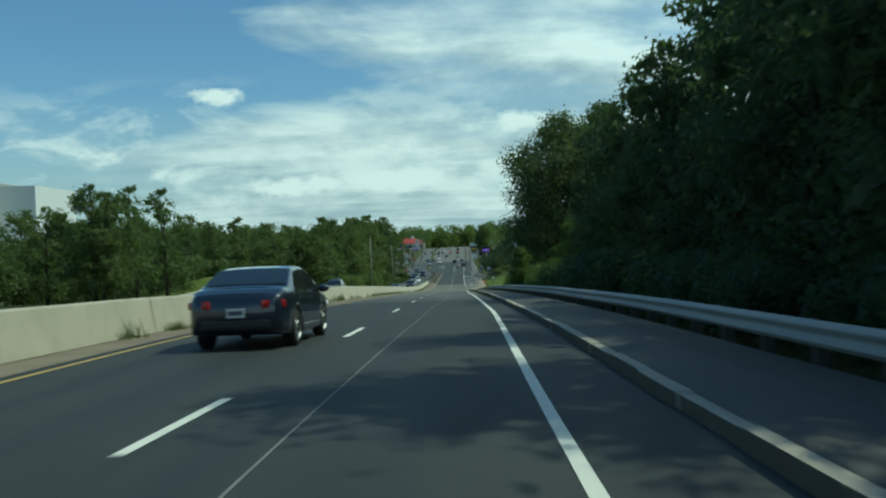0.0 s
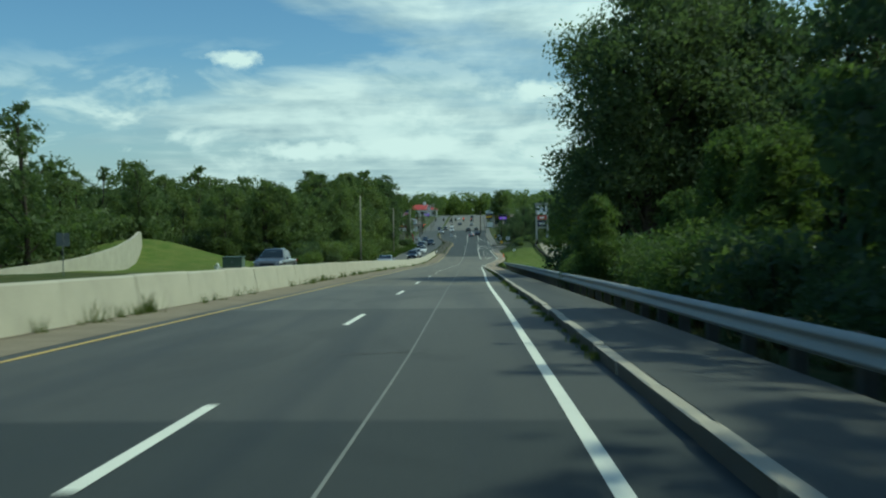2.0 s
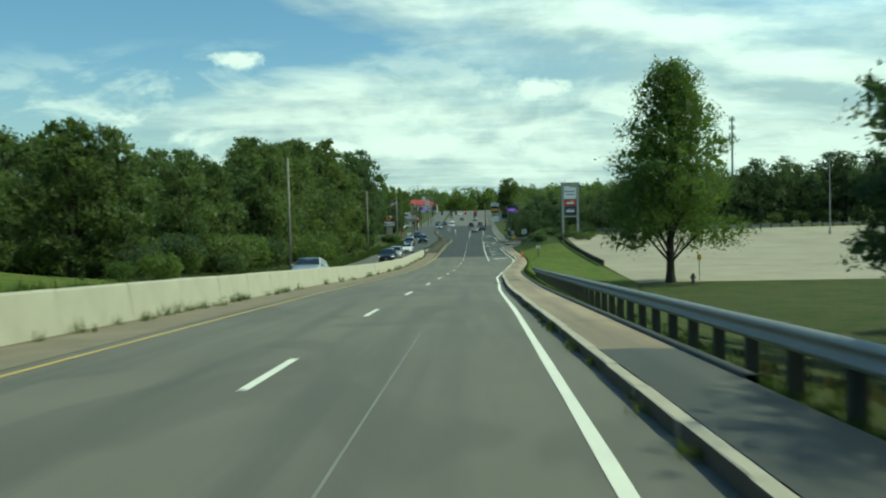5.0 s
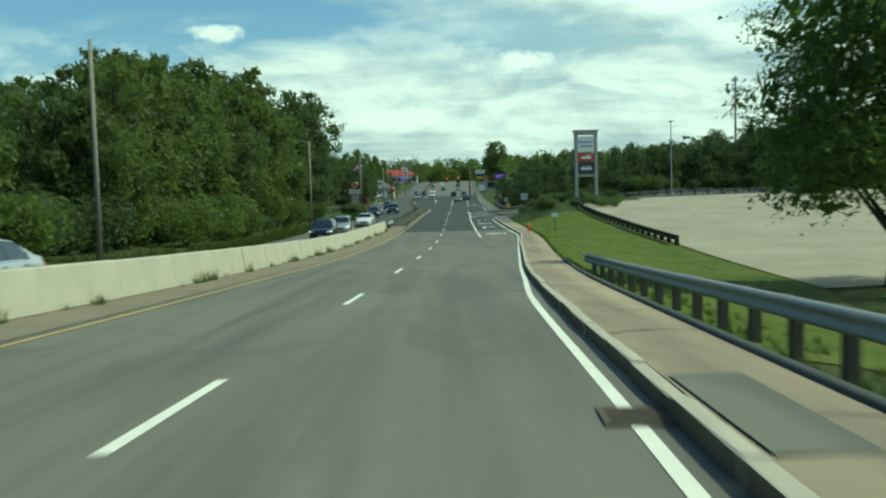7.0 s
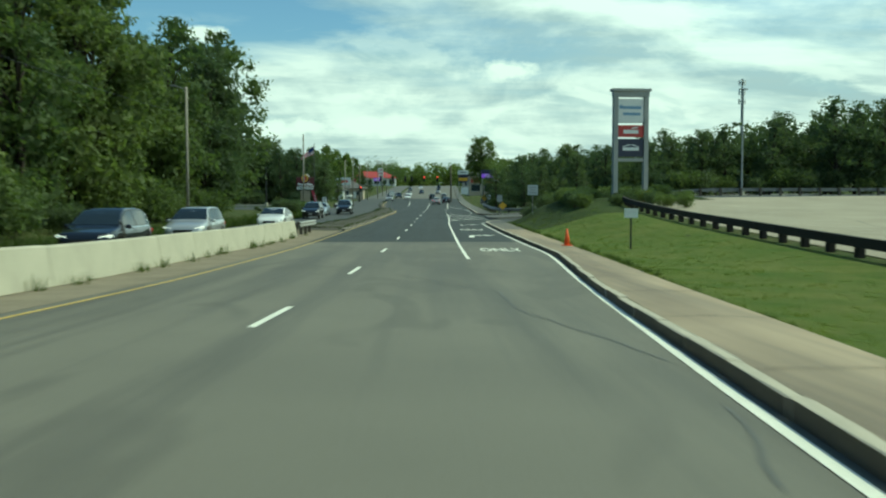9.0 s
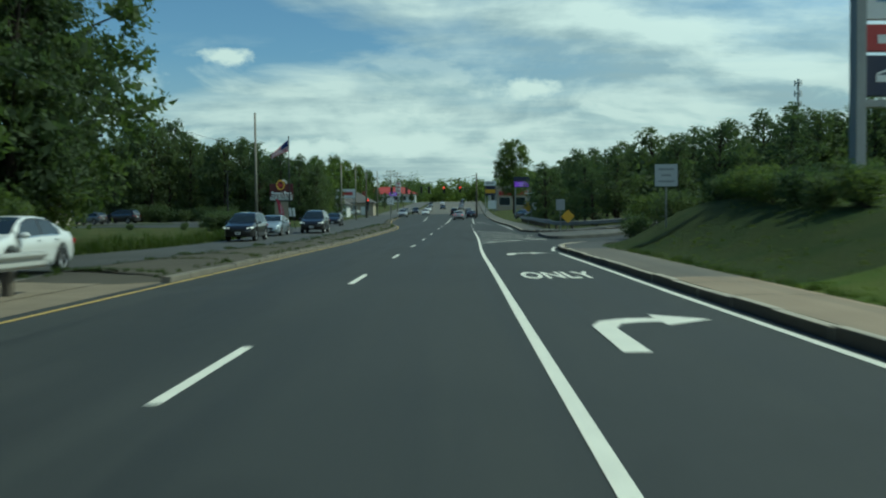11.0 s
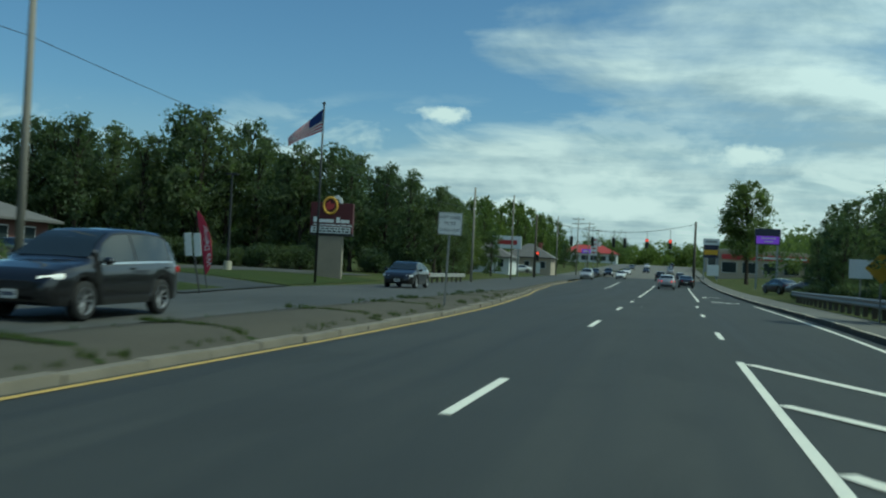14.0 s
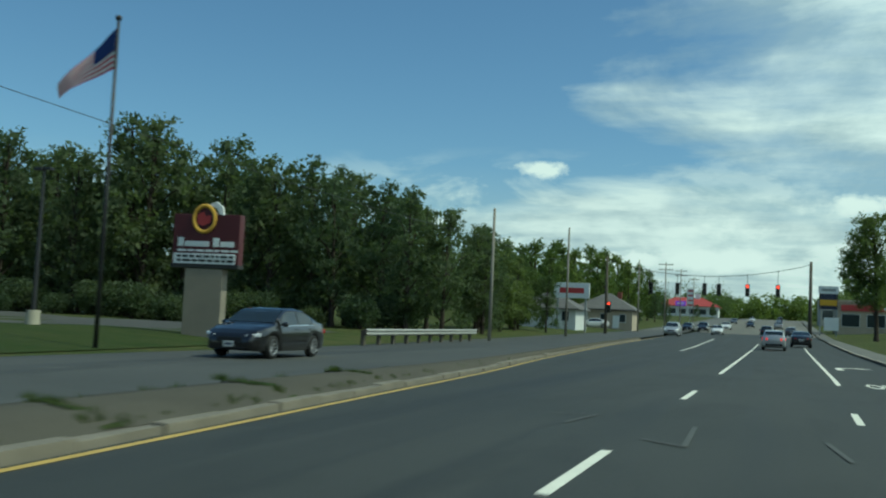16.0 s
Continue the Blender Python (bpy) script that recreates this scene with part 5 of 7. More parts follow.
# distant slopes


def far_woods(cx, cy, spread, count, size, top, seed, label, sprays=150, mat=LEAF_MID, rise=None):
    """Woods seen from afar: many leaf sprays heaped in uneven crowns."""
    g = np.random.default_rng(seed)
    wide = 0.55 if size < 0.6 else 1.15
    pts = []
    for _ in range(count):
        x, y = cx + g.uniform(-1, 1) * spread[0], cy + g.uniform(-1, 1) * spread[1]
        h, rad = (g.uniform(0.65, 1.15) * top if rise is None else g.uniform(0.8, 1.06) * float(np.interp(x, *rise))), g.uniform(3.2, 5.0)
        z = ground_z(x, min(1600, y))
        for _ in range(6):
            c = np.array([x, y, z + h * g.uniform(0.2, 0.85)]) + g.normal(size=3) * np.array([1, 1, 0.4]) * rad * 0.35
            d = g.normal(size=(sprays // 6, 3))
            d /= np.linalg.norm(d, axis=1)[:, None]
            pts.append(c + d * np.array([rad * wide, rad * wide, h * 0.17]) * g.uniform(0.5, 1.1, (sprays // 6, 1)))
    pts = np.concatenate(pts)
    if size < 0.6:
        # woods in middle distance: small leaves round a denser heart
        more = np.concatenate([pts, pts + g.normal(size=pts.shape) * 0.3])
        verts, faces = joined(leaf_cards(pts[::3], size * 0.9, g), small_leaves(more, size * 0.5, g))
    else:
        verts, faces = leaf_cards(pts, size, g)
    tagged(put("far_woods", fast_mesh("far_woods", verts, faces, mat)), label, "woods", kind="stuff")


far_woods(-43, 262, (12, 30), 60, 0.55, 15, 6, "deeper part of the left woods", 300)
far_woods(-39, 88, (6, 62), 60, 0.45, 5.0, 16, "thicket behind the grass mound", 290)
far_woods(-62, 90, (18, 75), 70, 0.58, 9, 7, "woods behind the grass mound", 270)
# light leaf colour here gives the slope its sunlit look
far_woods(-57, 535, (29, 70), 110, 0.58, 13, 8, "wooded slope beyond the restaurant", 240, LEAF_LIGHT, ([-86, -46, -36, -27], [16, 15, 9, 4.5]))
far_woods(62, 520, (38, 110), 110, 0.58, 11, 9, "wooded slope beyond the crossing", 220)
far_woods(66, 308, (46, 8), 110, 0.55, 10, 10, "trees beyond the parking lot", 290, LEAF_DARK, ([15, 40, 50, 60, 110], [5.5, 7.5, 9.6, 11.8, 16]))
far_woods(-70, 400, (45, 24), 60, 0.5, 14, 12, "woods behind the restaurant", 170)
far_woods(-190, 760, (130, 200), 260, 1.3, 17, 3, "distant wooded hillside on the left skyline", 190)
far_woods(150, 800, (120, 220), 240, 1.3, 15, 4, "distant wooded hillside on the right skyline", 190)
far_woods(-62, 850, (48, 50), 90, 0.59, 19, 14, "trees beside the far crest", 200)
far_woods(95, 850, (60, 50), 80, 0.59, 18, 15, "trees beside the far crest", 170)
# paler leaves on the ridge stand in for distance haze
far_woods(10, 1150, (240, 40), 420, 1.5, 29, 5, "distant wooded ridge closing the view", 260, LEAF_LIGHT)
for ob in protos_dark + protos_far + protos_mid + [proto_tall, proto_light, proto_slope, proto_oak, proto_poplar, fine_shrub] + shrubs:
    for child in list(ob.children):
        bpy.data.objects.remove(child)
    bpy.data.objects.remove(ob)


# ---- poles ----
def utility_pole(x, y, top, label, arms=0, r=0.125, mat=POLE_WOOD):
    z = ground_z(x, y)
    ob = thing("utility_pole", (x, y, z), label=label, category="utility pole")
    h = top - z
    part("pole", tubed((0, 0, -0.5), (0, 0, h), r, r * 0.68, seg=12), mat, ob, smooth=True)
    for k in range(arms):
        part("crossarm", boxed((2.4, 0.1, 0.12), (0, 0.12, h - 0.4 - 0.9 * k), bevel=0.01), POLE_WOOD, ob)
        for u in (-1.05, -0.6, 0.6, 1.05):
            part("insulator", tubed((u, 0.12, h - 0.34 - 0.9 * k), (u, 0.12, h - 0.16 - 0.9 * k), 0.05, 0.03, 8), STEEL_DULL, ob)
    return ob


GREY_POLE = "weathered grey wooden utility pole beside the oncoming lanes"
for x, y, top in ((-13.63, 178.0, 3.4), (-13.36, 244.1, 2.11), (-12.6, 300.5, 2.4), (-12.9, 366.4, 1.45), (-13.6, 395.6, 3.2)):
    pole = utility_pole(x, y, top, GREY_POLE)
    pole["group"] = "utility poles"
    if 240 < y < 250:
        h = top - ground_z(x, y)
        part("lamp_arm", tubed((0, 0, h - 0.2), (-0.7, -0.1, h + 0.05), 0.03, 0.025, 8), STEEL_DULL, pole)
        part("lamp_head", boxed((0.42, 0.2, 0.1), (-0.85, -0.1, h + 0.06), bevel=0.03), STEEL_DULL, pole)


def wire(points, r=0.018, sag=0.5):
    """A hanging cable through the points."""
    ob = thing("overhead_wire", label="thin black overhead cable strung between poles", category="cable")
    line = [Vector(points[0])]
    for a, b in zip(points, points[1:]):
        for k in range(1, 13):
            u = k / 12
            line.append(Vector(a).lerp(Vector(b), u) - Vector((0, 0, sag * 4 * u * (1 - u))))
    verts, faces = [], []
    for i, p in enumerate(line):
        d = (line[min(i + 1, len(line) - 1)] - line[max(i - 1, 0)]).normalized()
        side = d.cross(Vector((0, 0, 1))).normalized()
        over = side.cross(d)
        verts += [p + side * math.cos(a * 1.2566) * r + over * math.sin(a * 1.2566) * r for a in range(5)]
        if i:
            faces += [(5 * i - 5 + a, 5 * i - 5 + (a + 1) % 5, 5 * i + (a + 1) % 5, 5 * i + a) for a in range(5)]
    put("cable", mesh_from("cable", verts, faces, BLACK_METAL, True), ob)


BLACK_METAL = plain("black_metal", (0.02, 0.02, 0.022), 0.5)
RED_GLOW = plain("red_signal", (1.0, 0.06, 0.03), 0.4, glow=3.0)
DARK_LENS = plain("dark_lens", (0.03, 0.03, 0.02), 0.25)
SIGNAL_CASE = material("signal_case", (0.03, 0.032, 0.03), 0.5, vary=0.2)
SIGN_WHITE = material("sign_white", (0.72, 0.73, 0.72), 0.5, vary=0.08, scale=2, fine=20, bump=0.02)
SIGN_DULL = material("sign_dull", (0.5, 0.51, 0.5), 0.55, vary=0.1, scale=2, fine=20, bump=0.02)
SIGN_GREY = material("sign_grey", (0.30, 0.31, 0.31), 0.6, vary=0.15, scale=2, fine=20, bump=0.02)
SIGN_RED = material("sign_red", (0.42, 0.05, 0.05), 0.45, vary=0.12, scale=2, fine=20, bump=0.02)
SIGN_MAROON = material("sign_maroon", (0.075, 0.014, 0.018), 0.45, vary=0.15, scale=2, fine=20, bump=0.02)
SIGN_NAVY = material("sign_navy", (0.03, 0.035, 0.07), 0.45, vary=0.15, scale=2, fine=20, bump=0.02)
SIGN_YELLOW = material("sign_yellow", (0.62, 0.36, 0.03), 0.5, vary=0.12, scale=2, fine=20, bump=0.02)
SIGN_BLACK = plain("sign_black", (0.02, 0.02, 0.02), 0.5)
SIGN_PURPLE = plain("purple_screen", (0.30, 0.08, 0.75), 0.4, glow=0.28)
PALE_BLUE = plain("pale_blue_lettering", (0.18, 0.30, 0.45), 0.5)
GOLD = material("gold_paint", (0.58, 0.34, 0.05), 0.45, vary=0.15, scale=3, fine=20, bump=0.02)
PYLON_GREY = material("pylon_grey", (0.30, 0.31, 0.30), 0.6, vary=0.15, scale=1.5, fine=20, bump=0.05)
STUCCO = material("stucco", (0.42, 0.38, 0.31), 0.85, vary=0.15, scale=1.2, fine=60, bump=0.2)
PILLAR_TAN = material("pillar_tan", (0.24, 0.21, 0.165), 0.85, vary=0.15, scale=1.2, fine=60, bump=0.2)
BEIGE_WALL = material("beige_wall", (0.40, 0.34, 0.26), 0.85, vary=0.15, scale=1.0, fine=30, bump=0.1)
BRICK_RED = material("brick_red", (0.24, 0.085, 0.06), 0.85, vary=0.25, scale=1.2, fine=18, bump=0.2)
BRICK_DARK = material("brick_dark", (0.10, 0.05, 0.04), 0.85, vary=0.25, scale=1.2, fine=18, bump=0.2)
WHITE_WALL = material("white_wall", (0.62, 0.63, 0.62), 0.7, vary=0.1, scale=1.0, fine=30, bump=0.05)
ROOF_GREY = material("roof_shingle", (0.12, 0.115, 0.11), 0.9, vary=0.25, scale=1.0, fine=14, bump=0.4)
ROOF_RED = material("red_roof", (0.33, 0.05, 0.045), 0.6, vary=0.15, scale=0.5, fine=10, bump=0.1)
WINDOW_DARK = plain("window_glass", (0.03, 0.04, 0.045), 0.08, spec=0.7)
ORANGE = material("cone_orange", (0.75, 0.12, 0.03), 0.55, vary=0.12, scale=6, fine=40, bump=0.05)
CABINET_GREEN = material("cabinet_green", (0.09, 0.12, 0.095), 0.55, vary=0.15, scale=2, fine=30, bump=0.05)
RUST = material("rusty_iron", (0.10, 0.075, 0.055), 0.8, metal=0.3, vary=0.35, scale=8, fine=60, bump=0.2)
HYDRANT_WHITE = material("hydrant_white", (0.6, 0.6, 0.56), 0.5, vary=0.15, scale=8, fine=60, bump=0.05)
FLAG_RED = plain("flag_red", (0.42, 0.04, 0.06), 0.8, spec=0.1)
FLAG_WHITE = plain("flag_white", (0.7, 0.7, 0.68), 0.8, spec=0.1)
FLAG_BLUE = plain("flag_blue", (0.03, 0.05, 0.16), 0.8, spec=0.1)
CRIMSON = plain("crimson_cloth", (0.46, 0.05, 0.09), 0.8, spec=0.1)

POLES = [(-13.63, 178.0, 1.4), (-13.36, 244.1, 0.2), (-12.6, 300.5, -0.6), (-12.9, 366.4, -0.6), (-13.6, 395.6, 0.4)]
wire([(x, y, z) for x, y, z in POLES], 0.011, 0.6)
# beyond the crossing
for x, y, top, arms in ((-14.0, 453, 4.3, 0), (-12.0, 473, 5.4, 2), (-12.0, 504, 6.2, 2), (-12.5, 548, 6.8, 1)):
    utility_pole(x, y, top, "wooden utility pole with crossarms beyond the crossing", arms)["group"] = "utility poles"
utility_pole(8.94, 417.6, 2.05, "dark wooden signal pole at the crossing", 0, 0.22, POST_WOOD)
utility_pole(-14.0, 422.0, 2.5, "dark wooden signal pole beside the oncoming lanes", 0, 0.2, POST_WOOD)
wire([(-14.0, 422.0, 2.0), (8.94, 417.6, 1.7)], 0.03, 1.6)


def traffic_light(x, y, z, lit, hung=0.5):
    ob = thing("traffic_light", (x, y, z), label="three-lens hanging traffic light showing red" if lit else "three-lens hanging traffic light seen from behind", category="traffic light", group="signals on the span wire")
    part("case", boxed((0.36, 0.24, 1.05), (0, 0, 0), bevel=0.03), SIGNAL_CASE, ob)
    part("hanger", tubed((0, 0, 0.5), (0, 0, 0.5 + hung / 1.3), 0.025, 0.025, 8), STEEL_DULL, ob)
    ob.scale = (1.3, 1.3, 1.3)
    for k in range(3):
        zc = 0.33 - 0.33 * k
        part("lens", tubed((0, -0.12, zc), (0, -0.14, zc), 0.12, 0.12, 16), RED_GLOW if lit and k == 0 else DARK_LENS, ob, "red lit lens" if lit and k == 0 else "")
        bm = bmesh.new()
        for a in range(8):
            t0, t1 = math.pi * a / 8, math.pi * (a + 1) / 8
            v = [bm.verts.new((math.cos(t) * 0.155, d, zc + math.sin(t) * 0.155)) for t, d in ((t0, -0.12), (t1, -0.12), (t1, -0.32), (t0, -0.32))]
            bm.faces.new(v)
        part("visor", bm, SIGNAL_CASE, ob)
    return ob


for x, lit in ((-8.6, False), (-5.5, False), (-2.4, False), (-0.8, False), (2.33, True), (5.57, True)):
    u = (x + 14.0) / 22.94
    y = 422.0 - 4.4 * u
    zw = 2.0 - 0.3 * u - 1.6 * 4 * u * (1 - u)
    traffic_light(x, y, -1.25, lit, zw + 1.25 - 0.55)
post_signal = traffic_light(-13.6, 421.6, -3.7, True, 0.05)
post_signal["label"] = "traffic light showing red fixed to the signal pole"


def post_sign(x, y, z_top, w, h, mat, label, faces=(), turn=0.0, diamond=False, post_mat=STEEL_DULL, category="sign", lean=0.0, tall=None):
    """A sheet-metal road sign on a slim post."""
    g = ground_z(x, y) if x > kerb_x(y) or x < far_x(y) else road_z(y) + 0.12
    ob = thing("road_sign", (x, y, g), turn, label, category)
    if lean:
        ob.matrix_world = pose(x, y, g, 0, lean, turn)
    top = z_top - g
    post_top = tall or top + (0.02 if not diamond else -0.05)
    bm = boxed((0.06, 0.035, post_top + 0.4), (0, 0.035, (post_top - 0.4) / 2), bevel=0.005)
    part("post", bm, post_mat, ob)
    bm = boxed((w, 0.012, h), (0, 0, 0), bevel=0.004)
    o = part("panel", bm, mat, ob)
    o.matrix_local = pose(0, 0, top - h / 2 if not diamond else top - h * 0.707, 0, 45 if diamond else 0, 0)
    for text, size, dz in faces:
        writing("lettering", text, size, SIGN_BLACK, o, pose(0, -0.009, dz, 90, 0, 0), 0.002, 0.9)
    return ob


ll = post_sign(-1.62, 303.8, -4.72, 0.66, 0.62, SIGN_WHITE, "white square lane sign in black lettering on a leaning median post", (("LEFT LANE", 0.125, 0.17), ("MUST", 0.14, 0.0), ("TURN LEFT", 0.125, -0.18)), 8, lean=1.5)
for u in ((-0.315, 0), (0.315, 0), (0, 0.295), (0, -0.295)):
    part("border", boxed((0.012 if u[0] else 0.63, 0.004, 0.6 if u[0] else 0.012), (u[0], -0.008, u[1])), SIGN_BLACK, [c for c in ll.children if c.name.startswith("panel")][0])
post_sign(10.5, 212.7, -5.75, 0.5, 0.34, SIGN_WHITE, "small pale sign on a dark post in the grass", category="sign", post_mat=BLACK_METAL)
reg = post_sign(11.5, 254.9, -4.45, 0.82, 0.8, SIGN_DULL, "white regulatory sign with unreadable lines beside the sidewalk", ())
for dz, w in ((0.22, 0.56), (0.0, 0.34), (-0.22, 0.58)):
    part("lettering_bar", boxed((w, 0.006, 0.075), (0, -0.009, dz)), SIGN_GREY, [c for c in reg.children if c.name.startswith("panel")][0])
post_sign(11.25, 282.4, -5.98, 0.62, 0.62, SIGN_YELLOW, "yellow diamond warning sign on the traffic island", diamond=True)
post_sign(11.2, 286.2, -5.25, 0.6, 0.75, SIGN_GREY, "pale rectangular sign on the island post")
post_sign(10.9, 310.2, -5.1, 0.7, 0.7, SIGN_YELLOW, "orange-yellow diamond warning sign behind the guard rail", diamond=True)
post_sign(11.9, 318.6, -5.1, 0.9, 0.75, SIGN_WHITE, "white rectangular sign behind the far guard rail")
post_sign(-21.5, 92.0, -0.35, 0.75, 0.75, STEEL_DULL, "grey back of a square road sign beside the oncoming lanes", turn=180)
post_sign(19.3, 168.6, -5.2, 0.3, 0.42, SIGN_YELLOW, "small faded sign on a post beside the shade tree")
two = thing("road_sign", (-10.55, 306.5, road_z(306)), 0, "pair of upright white panels on a leaning dark post", "sign")
part("post", tubed((0.25, 0, 0), (0.0, 0, 1.2), 0.03, 0.03, 8), BLACK_METAL, two)
for k in (-0.16, 0.16):
    part("panel", boxed((0.24, 0.015, 0.75), (k - 0.05, -0.04, 1.55), (0, -7, 0), 0.004), SIGN_WHITE, two)


# ---- shopping-plaza pylon sign ----
def plaza_sign():
    x, y, top = 19.0, 253.5, 3.05
    z = ground_z(x, y)
    h = top - z
    ob = thing("pylon_sign", (x, y, z), 5, "tall grey pylon sign with white, red and navy plaza panels", "sign")
    for s in (-1, 1):
        part("column", boxed((0.36, 0.5, h + 0.3 - 0.5), (s * 1.22, 0, (h - 0.5 - 0.3) / 2), bevel=0.02), PYLON_GREY, ob)
    part("capital", boxed((3.1, 0.85, 0.22), (0, 0, h - 0.11), bevel=0.03), PYLON_GREY, ob)
    part("entablature", boxed((2.85, 0.65, 0.42), (0, 0, h - 0.42), bevel=0.02), PYLON_GREY, ob)
    part("cross_beam", boxed((2.4, 0.35, 0.25), (0, 0, h - 5.55), bevel=0.02), PYLON_GREY, ob)
    rows = ((1.95, h - 1.72, SIGN_WHITE, PALE_BLUE), (0.98, h - 3.3, SIGN_RED, SIGN_WHITE), (1.45, h - 4.6, SIGN_NAVY, SIGN_WHITE))
    for height, zc, mat, ink in rows:
        p = part("panel", boxed((2.06, 0.3, height - 0.06), (0, 0, zc), bevel=0.02), mat, ob)
        if mat is SIGN_WHITE:
            for k, w in ((0.25, 1.5), (-0.25, 1.4)):
                part("lettering_bar", boxed((w, 0.02, 0.22), (0.05, -0.16, zc + k), bevel=0.01), ink, p)
            part("emblem", tubed((-0.8, -0.15, zc + 0.3), (-0.8, -0.17, zc + 0.3), 0.16, 0.16, 14), ink, p)
        elif mat is SIGN_RED:
            part("lettering_bar", boxed((1.2, 0.02, 0.3), (0, -0.16, zc - 0.05), bevel=0.01), ink, p)
            part("lettering_bar", boxed((0.5, 0.02, 0.1), (0.3, -0.16, zc + 0.25), (0, -12, 0), 0.01), ink, p)
        else:
            part("lettering_bar", boxed((1.3, 0.02, 0.24), (0, -0.16, zc - 0.1), bevel=0.01), ink, p)
            part("lettering_bar", boxed((0.6, 0.02, 0.08), (-0.35, -0.16, zc + 0.15), (0, -20, 0), 0.01), ink, p)
            part("lettering_bar", boxed((0.6, 0.02, 0.08), (0.35, -0.16, zc + 0.15), (0, 20, 0), 0.01), ink, p)
    return ob


plaza_sign()
for k, x in enumerate((19.6, 19.9)):
    bollard = thing("bollard", (x, 251.5, ground_z(x, 251.5)), label="yellow steel bollard under the plaza sign", category="bollard", group="bollards")
    part("tube", tubed((0, 0, -0.2), (0, 0, 0.85), 0.08, 0.08, 12), SIGN_YELLOW, bollard)
    part("cap", tubed((0, 0, 0.85), (0, 0, 0.9), 0.08, 0.03, 12), SIGN_YELLOW, bollard)


# ---- restaurant pole sign ----
def restaurant_sign():
    x, y = -17.2, 338.8
    z = ground_z(x, y)
    ob = thing("pylon_sign", (x, y, z), 8, "maroon restaurant sign with a gold ring emblem on a tan pillar", "sign")
    part("pillar", boxed((1.6, 0.55, -4.5 - z + 0.3), (0.0, 0, (-4.5 - z - 0.3) / 2), bevel=0.02), PILLAR_TAN, ob)
    zb = -4.42 - z
    part("base_frame", boxed((2.9, 0.6, 0.16), (0, 0, zb + 0.04), bevel=0.02), SIGN_BLACK, ob)
    cab = part("cabinet", boxed((2.86, 0.5, 2.05), (0, 0, zb + 1.12), bevel=0.04), SIGN_MAROON, ob)
    part("reader_board", boxed((2.66, 0.05, 0.42), (-0.02, -0.25, zb + 0.33), bevel=0.01), SIGN_WHITE, cab, "white reader board with rows of unreadable letters")
    r = random.Random(3)
    for row, dz in enumerate((0.42, 0.25)):
        u = -1.2
        while u < 1.15:
            w = r.uniform(0.12, 0.34)
            part("lettering_bar", boxed((w, 0.012, 0.1), (u + w / 2, -0.28, zb + dz)), SIGN_BLACK, cab)
            u += w + 0.07
    for u0, w in ((-1.2, 1.36), (0.32, 0.9)):
        part("name_bar", boxed((0.26, 0.024, 0.36), (u0 + 0.13, -0.258, zb + 1.0), bevel=0.008), SIGN_WHITE, cab)
        part("name_bar", boxed((w - 0.31, 0.024, 0.22), (u0 + 0.31 + (w - 0.31) / 2, -0.258, zb + 0.93), bevel=0.008), SIGN_WHITE, cab)
    u = -1.2
    while u < 1.15:
        w = r.uniform(0.2, 0.4)
        part("lettering_bar", boxed((w, 0.012, 0.09), (u + w / 2, -0.258, zb + 0.66)), SIGN_WHITE, cab)
        u += w + 0.06
    ring = bmesh.new()
    for k in range(36):
        a0, a1 = 2 * math.pi * k / 36, 2 * math.pi * (k + 1) / 36
        tube(ring, (math.cos(a0) * 0.45, 0, math.sin(a0) * 0.53), (math.cos(a1) * 0.45, 0, math.sin(a1) * 0.53), 0.085, 0.085, 8, False)
    o = part("emblem_ring", ring, GOLD, cab, "gold ring")
    o.matrix_local = pose(-0.1, -0.28, zb + 1.95)
    o = part("emblem_disc", tubed((0, -0.02, 0), (0, 0.3, 0), 0.47, 0.47, 28), SIGN_MAROON, cab)
    o.matrix_local = pose(-0.1, -0.22, zb + 1.95)
    part("emblem_shape", outline([(-0.3, -0.2), (-0.05, -0.3), (0.25, -0.15), (0.3, 0.15), (0.05, 0.1), (-0.05, 0.3), (-0.3, 0.15)], 0.05), SIGN_RED, cab).matrix_local = pose(-0.1, -0.27, zb + 1.95)
    part("emblem_crest", outline([(0.1, 0.55), (0.45, 0.72), (0.75, 0.5), (0.82, 0.15), (0.62, 0.2), (0.5, 0.45)], 0.16), FLAG_WHITE, cab, "white crest").matrix_local = pose(-0.1, -0.2, zb + 1.95)


restaurant_sign()


